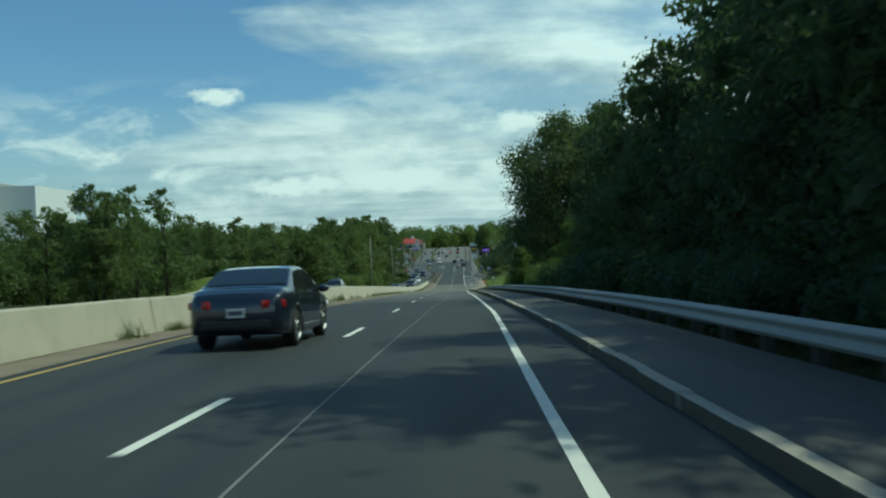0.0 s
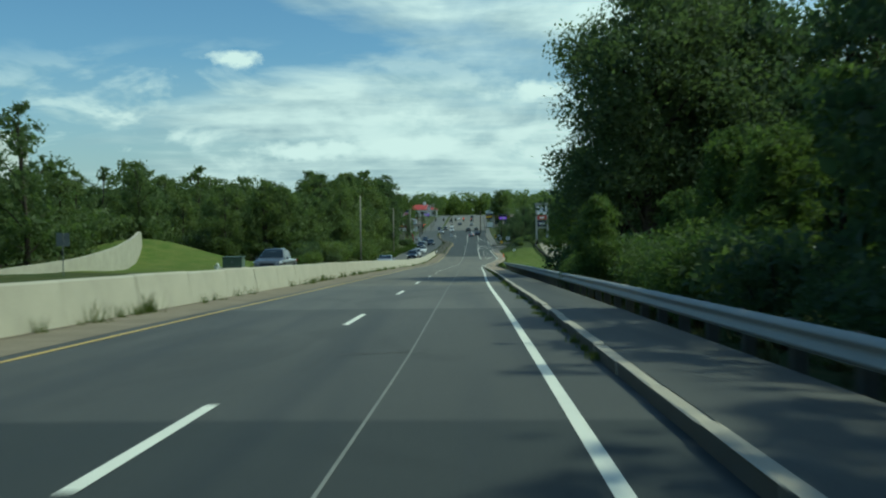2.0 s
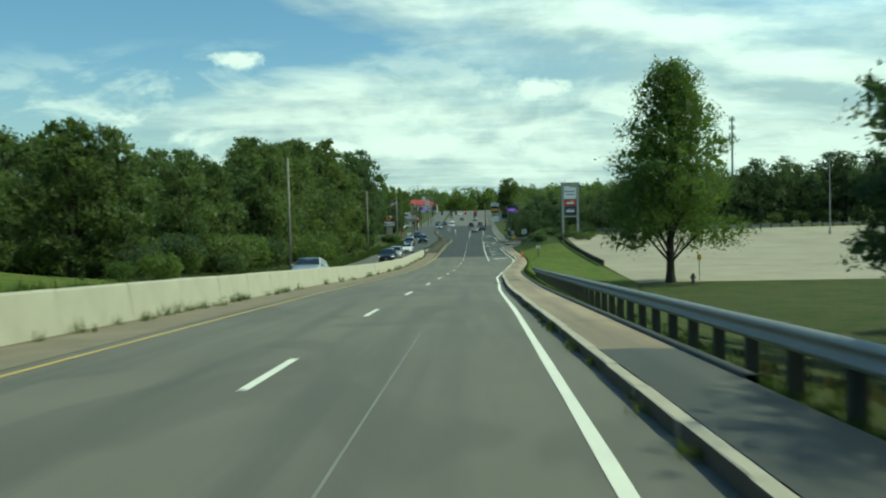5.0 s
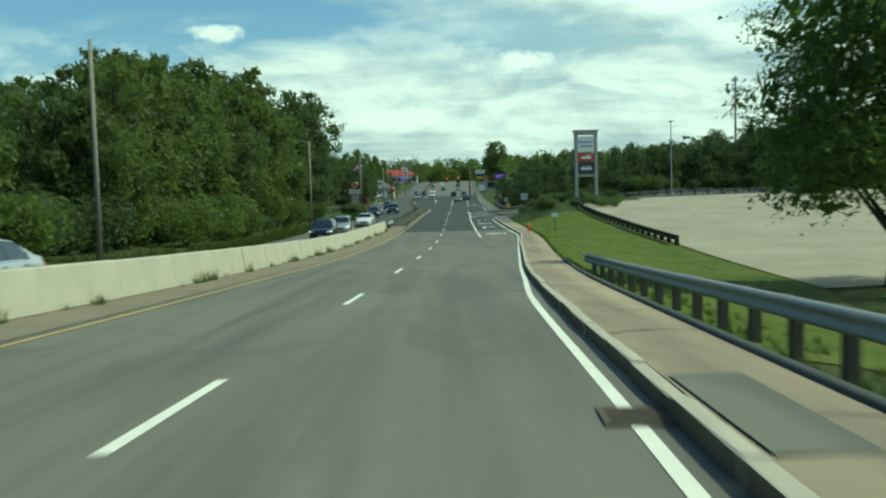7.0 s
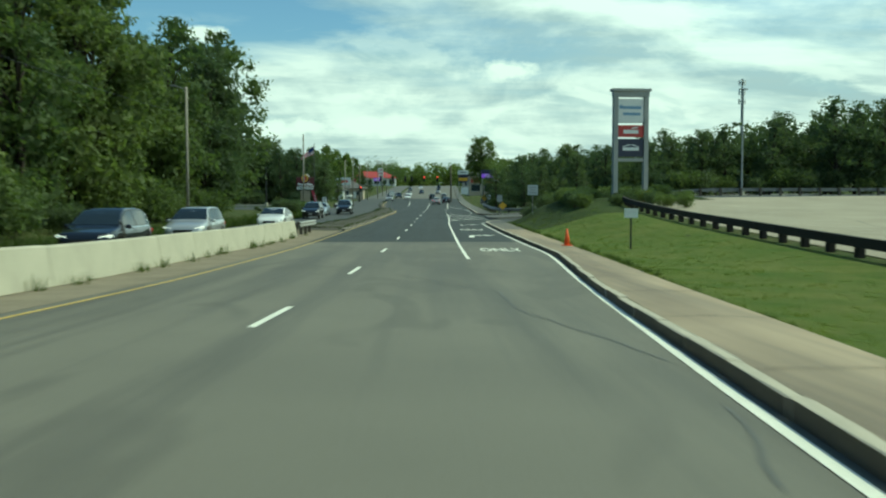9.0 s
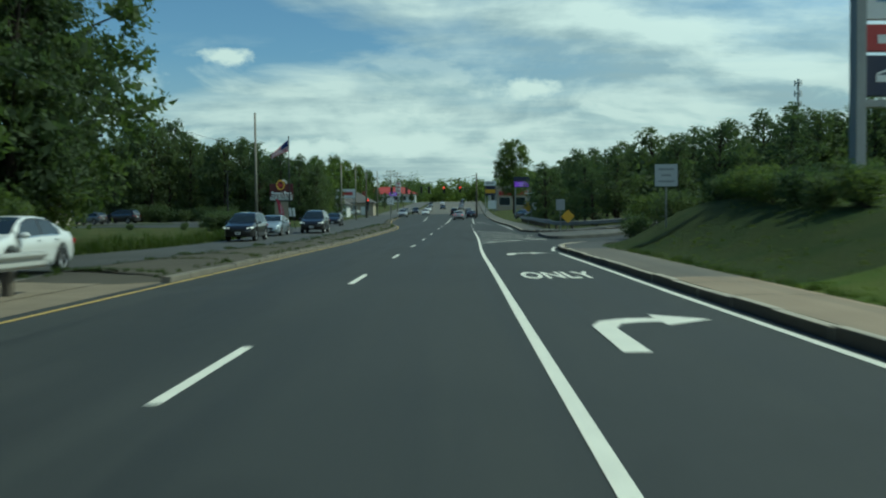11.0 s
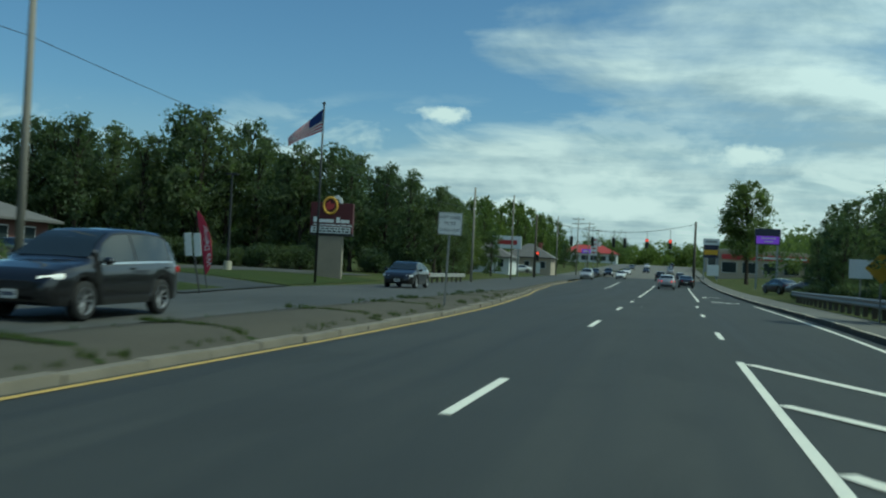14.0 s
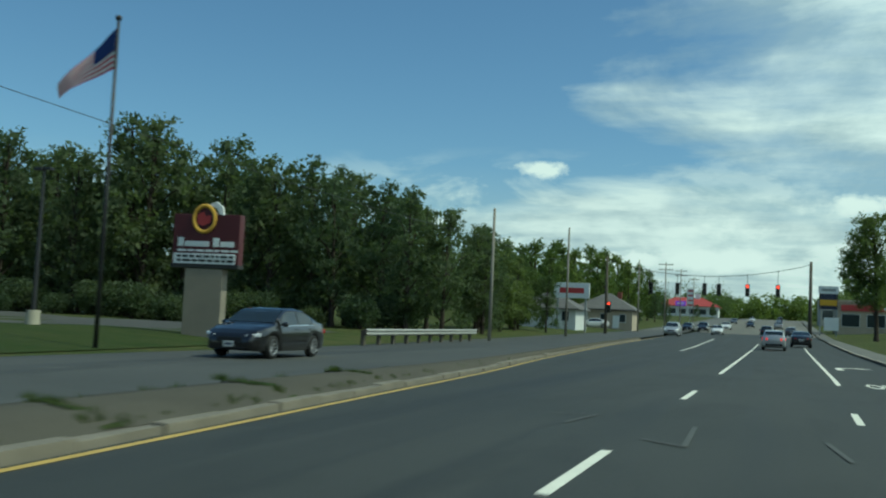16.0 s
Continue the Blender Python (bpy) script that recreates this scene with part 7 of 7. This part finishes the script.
# y from the rear bumper to the front: (y, half width, underside, belt, top)
SHAPES = {
    "sedan": dict(length=4.6, wheels=(0.92, 3.62), r=0.325, body=[(0.0, 0.70, 0.42, 0.80, 0.84), (0.08, 0.80, 0.30, 0.88, 0.98), (0.3, 0.86, 0.25, 0.93, 1.06), (0.62, 0.88, 0.24, 0.95, 1.09), (0.95, 0.89, 0.22, 0.96, 1.22), (1.45, 0.89, 0.2, 0.96, 1.41), (2.0, 0.89, 0.2, 0.95, 1.455), (2.5, 0.89, 0.2, 0.93, 1.44), (2.9, 0.89, 0.2, 0.92, 1.33), (3.3, 0.89, 0.2, 0.91, 1.10), (3.55, 0.885, 0.2, 0.9, 0.98), (4.0, 0.87, 0.2, 0.84, 0.91), (4.35, 0.80, 0.22, 0.74, 0.80), (4.55, 0.68, 0.26, 0.62, 0.68), (4.6, 0.6, 0.32, 0.56, 0.6)], rear=(0.68, 1.42), front=(2.62, 3.5), side=((1.1, 1.98), (2.06, 3.2)), roof=(1.45, 2.55)),
    "hatch": dict(length=4.3, wheels=(0.8, 3.4), r=0.32, body=[(0.0, 0.72, 0.40, 0.86, 0.98), (0.08, 0.80, 0.28, 0.94, 1.16), (0.3, 0.85, 0.24, 0.97, 1.36), (0.6, 0.87, 0.22, 0.98, 1.46), (1.2, 0.88, 0.2, 0.97, 1.52), (1.9, 0.88, 0.2, 0.95, 1.53), (2.4, 0.88, 0.2, 0.94, 1.50), (2.8, 0.88, 0.2, 0.93, 1.36), (3.2, 0.88, 0.2, 0.92, 1.12), (3.45, 0.87, 0.2, 0.91, 1.0), (3.8, 0.85, 0.2, 0.84, 0.9), (4.15, 0.76, 0.24, 0.72, 0.78), (4.3, 0.62, 0.3, 0.58, 0.62)], rear=(0.06, 0.5), front=(2.5, 3.38), side=((0.5, 1.75), (1.83, 3.1)), roof=(0.6, 2.45)),
    "suv": dict(length=4.6, wheels=(0.85, 3.65), r=0.36, body=[(0.0, 0.76, 0.45, 0.92, 1.04), (0.08, 0.84, 0.32, 1.02, 1.28), (0.3, 0.89, 0.28, 1.06, 1.55), (0.6, 0.91, 0.26, 1.07, 1.68), (1.2, 0.92, 0.25, 1.06, 1.72), (2.0, 0.92, 0.25, 1.05, 1.72), (2.5, 0.92, 0.25, 1.04, 1.68), (2.9, 0.92, 0.25, 1.03, 1.52), (3.3, 0.92, 0.25, 1.02, 1.25), (3.55, 0.91, 0.25, 1.01, 1.09), (4.0, 0.9, 0.26, 0.96, 1.03), (4.4, 0.83, 0.28, 0.86, 0.93), (4.6, 0.68, 0.36, 0.7, 0.75)], rear=(0.07, 0.52), front=(2.62, 3.48), side=((0.5, 1.85), (1.93, 3.2)), roof=(0.6, 2.55)),
    "pickup": dict(length=5.6, wheels=(1.1, 4.55), r=0.39, body=[(0.0, 0.86, 0.55, 1.04, 1.08), (0.1, 0.92, 0.42, 1.1, 1.14), (0.8, 0.94, 0.4, 1.1, 1.14), (1.75, 0.94, 0.4, 1.1, 1.14), (1.85, 0.94, 0.38, 1.1, 1.6), (2.0, 0.94, 0.36, 1.1, 1.78), (2.7, 0.94, 0.34, 1.1, 1.83), (3.3, 0.94, 0.34, 1.09, 1.8), (3.7, 0.94, 0.34, 1.08, 1.6), (4.1, 0.94, 0.34, 1.07, 1.26), (4.3, 0.94, 0.34, 1.06, 1.12), (5.1, 0.93, 0.36, 1.02, 1.08), (5.45, 0.88, 0.4, 0.92, 0.98), (5.6, 0.78, 0.46, 0.8, 0.84)], rear=(1.8, 1.98), front=(3.42, 4.24), side=((2.05, 2.85), (2.93, 3.95)), roof=(2.0, 3.35)),
}


def make_car(kind, colour, label, front_on=False, brake=False):
    spec = SHAPES[kind]
    tab = np.array(spec["body"])
    L = spec["length"]

    def prof(y):
        hw, zb, belt, top = (float(np.interp(y, tab[:, 0], tab[:, k])) for k in range(1, 5))
        cabin = max(0.0, top - belt - 0.12)
        hwt = hw * 0.94 - 0.42 * cabin
        return hw, zb, belt, top, hwt

    ob = thing("car", label=label, category="car")
    ys = sorted({0.0, L} | set(tab[:, 0].tolist()) | set(np.linspace(0.1, L - 0.1, 34).tolist()))
    verts, faces = [], []
    rows = []
    arch = spec["r"] + 0.07
    for y in ys:
        hw, zb, belt, top, hwt = prof(y)
        lift = 0.0
        for yw in spec["wheels"]:
            if abs(y - yw) < arch:
                lift = max(lift, spec["r"] + math.sqrt(arch * arch - (y - yw) ** 2) - zb)
        zs = zb + max(0.0, lift)
        half = [(hw * 0.80, zb + lift * 0.0), (hw * 0.82, zs), (hw * 0.985, zs + 0.02), (hw, max(zs + 0.05, zb + 0.2)), (hw * 1.005, max(zs + 0.07, (zb + belt) / 2 + 0.1)), (hw * 0.985, belt - 0.05), (hw * 0.95, belt), (hwt, top - 0.055), (hwt * 0.9, top - 0.015), (hwt * 0.5, top), (0.0, top + 0.005)]
        row = [(-x, y - L / 2, z) for x, z in half] + [(x, y - L / 2, z) for x, z in half[-2::-1]]
        rows.append(len(verts))
        verts += row
    n = len(row)
    for a, b in zip(rows, rows[1:]):
        for j in range(n - 1):
            faces.append((a + j, b + j, b + j + 1, a + j + 1))
        faces.append((a + n - 1, b + n - 1, b, a))
    faces += [tuple(range(n)), tuple(rows[-1] + k for k in range(n))[::-1]]
    body = put("body", mesh_from("body", verts, faces, PAINTS[colour], True), ob)

    def on_side(y, k, s):
        """A point on the cabin's side, k from belt to roof."""
        hw, zb, belt, top, hwt = prof(y)
        z = belt + (top - 0.055 - belt) * k
        return Vector((s * (hw * 0.95 + (hwt - hw * 0.95) * k + 0.008), y - L / 2, z + 0.004))

    def side_strip(y0, y1, k0, k1, s, out, steps=9):
        """A band on the cabin's side between two heights, pinched where the roof comes down."""
        bm, grid = bmesh.new(), []
        for k in (k0, (k0 + k1) / 2, k1):
            row = []
            for u in np.linspace(0, 1, steps):
                y = y0 + (y1 - y0) * u
                room = min(1.0, max(0.12, (prof(y)[3] - prof(y)[2] - 0.1) / 0.3))
                p = on_side(y, k0 + (k - k0) * room, s)
                row.append(bm.verts.new(p + Vector((s * out, 0, 0))))
            grid.append(row)
        for a, b in zip(grid, grid[1:]):
            for i in range(steps - 1):
                bm.faces.new((a[i], a[i + 1], b[i + 1], b[i]))
        return bm

    for s in (-1, 1):
        ends = (spec["side"][0][0] - 0.1, spec["side"][1][1] + 0.1)
        part("window_surround", side_strip(*ends, 0.02, 0.97, s, 0.002, 16), TRIM_BLACK, ob, "black window surround", True)
        part("belt_strip", side_strip(*ends, -0.02, 0.05, s, 0.008, 16), CHROME, ob, "bright window strip", True)
        for y0, y1 in spec["side"]:
            part("side_window", side_strip(y0, y1, 0.07, 0.91, s, 0.007), CAR_GLASS, ob, smooth=True)
        mirror = bmesh.new()
        bmesh.ops.create_uvsphere(mirror, u_segments=12, v_segments=8, radius=1.0, matrix=Matrix.Diagonal((0.12, 0.08, 0.075, 1)))
        mir = part("mirror", mirror, PAINTS[colour], ob, smooth=True)
        yb = spec["front"][1] - 0.35
        hw, _, belt, _, _ = prof(yb)
        mir.matrix_local = pose(s * (hw + 0.08), yb - L / 2, belt + 0.07)
    for key in ("rear", "front"):
        y0, y1 = spec[key]
        bm = bmesh.new()
        grid = []
        for u in np.linspace(0.03, 0.97, 6):
            y = y0 + (y1 - y0) * u
            hw, zb, belt, top, hwt = prof(y)
            grid.append([bm.verts.new((f * hwt * 0.92, y - L / 2, top + 0.014 - 0.012 * abs(f) ** 3)) for f in (-1, -0.5, 0, 0.5, 1)])
        for a, b in zip(grid, grid[1:]):
            for i in range(4):
                bm.faces.new((a[i], a[i + 1], b[i + 1], b[i]))
        part("windscreen" if key == "front" else "rear_window", bm, CAR_GLASS, ob, smooth=True)
    r = spec["r"]
    for yw in spec["wheels"]:
        for s in (-1, 1):
            w = thing("wheel")
            w.parent = ob
            hw = prof(yw)[0]
            w.matrix_local = pose(s * (hw - 0.11), yw - L / 2, r, 0, 0, 90 if s < 0 else -90)
            bm = bmesh.new()
            ring = [(-0.1, r * 0.66), (-0.11, r * 0.9), (-0.08, r), (0.08, r), (0.11, r * 0.9), (0.1, r * 0.66)]
            seg = 24
            vs = [[bm.verts.new((math.cos(2 * math.pi * k / seg) * q, d, math.sin(2 * math.pi * k / seg) * q)) for d, q in ring] for k in range(seg)]
            for k in range(seg):
                a, b = vs[k], vs[(k + 1) % seg]
                for j in range(len(ring) - 1):
                    bm.faces.new((a[j], a[j + 1], b[j + 1], b[j]))
            part("tyre", bm, TYRE, w, smooth=True)
            bm = bmesh.new()
            tube(bm, (0, 0.02, 0), (0, 0.06, 0), r * 0.16, r * 0.14, 12)
            for k in range(10):
                a = 2 * math.pi * k / 10
                tube(bm, (math.cos(a) * r * 0.1, 0.05, math.sin(a) * r * 0.1), (math.cos(a) * r * 0.66, 0.075, math.sin(a) * r * 0.66), 0.016, 0.022, 6)
            for k in range(seg):
                a0, a1 = 2 * math.pi * k / seg, 2 * math.pi * (k + 1) / seg
                tube(bm, (math.cos(a0) * r * 0.68, 0.085, math.sin(a0) * r * 0.68), (math.cos(a1) * r * 0.68, 0.085, math.sin(a1) * r * 0.68), 0.022, 0.022, 6, False)
            part("rim", bm, ALLOY, w)
            part("brake_disc", tubed((0, -0.02, 0), (0, 0.01, 0), r * 0.64, r * 0.64, 20), TRIM_BLACK, w)
    # lamps, plate and trim at both ends
    hw, zb, belt, top, hwt = prof(0.12)
    for s in (-1, 1):
        lamp = boxed((0.44, 0.13, 0.15), (0, 0, 0), bevel=0.055)
        o = part("tail_lamp", lamp, TAILLAMP_ON if brake else TAILLAMP, ob, "red tail lamp")
        o.matrix_local = pose(s * (hw - 0.17), 0.09 - L / 2, belt - 0.1, 0, 0, s * 22)
        h2 = prof(L - 0.22)
        o = part("headlamp", boxed((0.44, 0.2, 0.1), (0, 0, 0), (0, s * -9, 0), 0.045), HEADLAMP_ON if front_on else HEADLAMP, ob, "clear headlamp")
        o.matrix_local = pose(s * (h2[0] - 0.16), L - 0.2 - L / 2, h2[2] - 0.08, 0, 0, -s * 28)
    part("rear_bumper", boxed((hw * 1.5, 0.1, 0.16), (0, 0.02 - L / 2, zb + 0.16), bevel=0.04), TRIM_BLACK, ob)
    h3 = prof(L - 0.05)
    part("grille", boxed((h3[0] * 1.15, 0.08, 0.16), (0, L - 0.03 - L / 2, h3[2] - 0.1), bevel=0.02), TRIM_BLACK, ob)
    part("front_bumper", boxed((h3[0] * 1.5, 0.12, 0.14), (0, L - 0.06 - L / 2, h3[1] + 0.08), bevel=0.04), TRIM_BLACK, ob)
    for end, y, z in ((-1, -0.015, belt - 0.22 if kind != "sedan" else belt - 0.24), (1, L + 0.02, h3[1] + 0.14)):
        p = part("number_plate", boxed((0.32, 0.015, 0.16), (0, y - L / 2, z), bevel=0.004), PLATE, ob, "pale number plate with an unreadable bar")
        part("plate_bar", boxed((0.24, 0.006, 0.07), (0, y - L / 2 + end * 0.009, z)), PLATE_BAR, p)
    for s in (-1, 1):
        for y0, y1 in spec["side"]:
            part("door_handle", boxed((0.03, 0.18, 0.03), (s * (prof((y0 + y1) / 2)[0] * 1.0 + 0.005), y0 + 0.15 - L / 2, prof(y0)[2] - 0.1), bevel=0.008), PAINTS[colour], body)
    return ob


def park(car, x, y, turn, z=None):
    z = z if z is not None else road_z(y)
    slope = math.degrees(math.atan((road_z(y + 1) - road_z(y - 1)) / 2)) if far_x(y) < x < kerb_x(y) else 0
    m = Matrix.Translation((x, y, z + 0.012)) @ pose(0, 0, 0, slope, 0, 0) @ pose(0, 0, 0, 0, 0, turn)
    return copy_thing(car, m)


def lane_turn(f, y):
    return -math.degrees(math.atan((f(y + 2) - f(y - 2)) / 4))


stock = {
    "navy_sedan": make_car("sedan", "navy", "dark navy four-door sedan driving beside the median barrier"),
    "silver_sedan": make_car("sedan", "silver", "silver four-door sedan on the oncoming lanes"),
    "hatch": make_car("hatch", "silver", "silver hatchback with lit brake lamps waiting at the crossing", brake=True),
    "black_sedan": make_car("sedan", "black", "black four-door sedan on the road"),
    "pale_sedan": make_car("sedan", "pale", "pale blue-silver four-door sedan on the oncoming lanes"),
    "silver_suv": make_car("suv", "silver", "silver sport-utility car on the oncoming lanes", True),
    "black_suv": make_car("suv", "black", "black sport-utility car with lit headlamps on the oncoming lanes", True),
    "white_sedan": make_car("sedan", "white", "white four-door sedan on the road"),
    "pickup": make_car("pickup", "grey", "dark grey pickup truck on the oncoming lanes"),
    "grey_hatch": make_car("hatch", "grey", "dark grey hatchback on the road"),
}
park(stock["navy_sedan"], -3.5, 18.8, lane_turn(dash_x, 18) - 1.0)
park(stock["hatch"], 5.0, 383.0, lane_turn(dash_x, 383))
park(stock["black_sedan"], 7.4, 398.0, lane_turn(dash_x, 398))
oncoming = lerp(far_x, median_x, 0.3)
inner = lerp(far_x, median_x, 0.76)
for key, f, y in (("pickup", oncoming, 104), ("silver_sedan", inner, 155.0), ("black_suv", oncoming, 278.8), ("black_suv", inner, 210), ("silver_suv", inner, 222), ("white_sedan", inner, 243), ("pale_sedan", lambda y: -9.2, 289.5), ("black_suv", lambda y: -6.9, 294.8), ("black_sedan", lambda y: -9.7, 330.5), ("silver_suv", lambda y: -6.6, 428)):
    o = park(stock[key], f(y), y, 180 + lane_turn(far_x, y))
    o["group"] = "oncoming cars"
for key, x, y, turn in (("white_sedan", -2.6, 459, 180), ("black_suv", -5.6, 474, 180), ("black_sedan", -8.4, 478, 180), ("black_suv", 4.5, 452, 0), ("grey_hatch", 8.2, 470, 0), ("white_sedan", -3, 505, 180), ("black_sedan", 1, 540, 180), ("silver_suv", 7, 530, 0), ("grey_hatch", -4, 585, 180), ("black_sedan", 8, 600, 0), ("white_sedan", 0, 640, 180), ("black_suv", 9, 665, 0)):
    park(stock[key], x, y, turn)["group"] = "cars beyond the crossing"
for key, x, y, turn, label in (("white_sedan", -20.5, 452, 100, "white sedan parked beside the house"), ("grey_hatch", -41, 338.5, 75, "dark hatchback parked at the restaurant"), ("black_suv", -37.5, 340, 78, "black sport-utility car parked at the restaurant"), ("grey_hatch", 16.6, 362, 85, "dark hatchback parked beyond the guard rail"), ("black_sedan", 15.2, 372, 20, "black sedan parked by the purple sign")):
    o = park(stock[key], x, y, turn, ground_z(x, y) + 0.04)
    o["label"], o["group"] = label, "parked cars"
for ob in stock.values():
    for child in list(ob.children_recursive):
        bpy.data.objects.remove(child)
    bpy.data.objects.remove(ob)


# ---- weeds and grass tufts ----
def tufts(spots, seed, label, size=(0.1, 0.28), blades=22, mat=BLADE):
    """Many small blades growing from the given spots."""
    g = np.random.default_rng(seed)
    verts, faces = [], []
    for x, y, z, k in spots:
        n = blades
        ang, lean = g.uniform(0, 6.28, n), g.uniform(0.1, 0.9, n)
        h = g.uniform(*size, n) * k
        bx, by = x + g.normal(0, 0.07 * k, n), y + g.normal(0, 0.07 * k, n)
        for i in range(n):
            c, s_ = math.cos(ang[i]), math.sin(ang[i])
            w = 0.012 * k
            a = len(verts)
            verts += [(bx[i] - s_ * w, by[i] + c * w, z - 0.03), (bx[i] + s_ * w, by[i] - c * w, z - 0.03), (bx[i] + c * lean[i] * h[i], by[i] + s_ * lean[i] * h[i], z + h[i])]
            faces.append((a, a + 1, a + 2))
    me = fast_mesh("weeds", np.array(verts), np.array(faces), mat)
    tagged(put("weeds", me), label, "weeds", kind="stuff")


g = random.Random(77)
spots = []
for _ in range(170):
    y = g.uniform(20, 232)
    spots.append((barrier_x(y) + 0.06 + abs(g.gauss(0, 0.12)), y, road_z(y), g.uniform(0.5, 1.5) * (1.4 if g.random() < 0.15 else 1)))
tufts(spots, 1, "scattered weeds along the foot of the barrier")
spots = []
for _ in range(150):
    y = g.uniform(50, 120)
    spots.append((kerb_x(y) + g.choice((-0.03, 0.17)), y, road_z(y) + 0.05, g.uniform(0.5, 1.2)))
for y0 in (58.5, 61, 66, 71.2, 77, 80.6):
    for _ in range(12):
        y = y0 + g.gauss(0, 0.4)
        spots.append((kerb_x(y) - abs(g.gauss(0, 0.08)), y, road_z(y), g.uniform(0.5, 1.0)))
tufts(spots, 2, "weeds growing in the kerb joint", (0.04, 0.11))
spots = []
for k in range(len(JOINTS)):
    y0 = JOINTS[k]
    for _ in range(26):
        u = g.random()
        y = y0 + g.gauss(0, 0.09) - u * 1.6
        x = median_x(y) * (1 - u) + (yellow_x(y) - 0.5) * u
        spots.append((x, y, road_z(y) + 0.19, g.uniform(0.4, 0.9)))
for _ in range(300):
    y = g.uniform(240, 394)
    x = (yellow_x(y) - 0.5 - abs(g.gauss(0, 0.06))) if g.random() < 0.6 else median_x(y) + 0.2 + abs(g.gauss(0, 0.3))
    spots.append((x, y, road_z(y) + 0.13, g.uniform(0.4, 1.1)))
tufts(spots, 3, "weeds in the joints and edges of the median", (0.04, 0.14))
spots = []
for _ in range(1500):
    y = g.uniform(100, 174) if g.random() < 0.8 else g.uniform(174, 252)
    x = walk_x(y) + 0.06 + abs(g.gauss(0, 0.4 if y < 174 else 0.06)) + (g.uniform(0, 2.5) if y < 174 and g.random() < 0.5 else 0)
    spots.append((x, y, ground_z(x, y) + 0.02, g.uniform(0.35, 0.8)))
tufts(spots, 4, "grass tufts along the sidewalk's edge and under the rail", (0.1, 0.26))
spots = []
for _ in range(1500):
    y = g.uniform(172, 252)
    x = walk_x(y) + 0.05 + 5.5 * g.random() ** 1.8
    spots.append((x, y, ground_z(x, y) + 0.02, g.uniform(0.7, 1.3)))
tufts(spots, 8, "longer blades in the mown grass beside the sidewalk", (0.02, 0.05), 12, BLADE_LAWN)
spots = []
for _ in range(420):
    y = g.uniform(-5, 110)
    x = rail_x(y) + g.uniform(0.1, 2.4)
    spots.append((x, y, ground_z(x, y) + 0.02, g.uniform(0.5, 1.3)))
tufts(spots, 5, "sparse dull grass and weeds behind the guard rail", (0.12, 0.3), 16, BLADE_DRY)
spots = []
for _ in range(1400):
    y = g.uniform(120, 300)
    x = far_x(y) - abs(g.gauss(0.4, 1.4))
    spots.append((x, y, ground_z(x, y), g.uniform(0.8, 2.2)))
tufts(spots, 6, "rough grass beside the oncoming lanes", (0.15, 0.4))
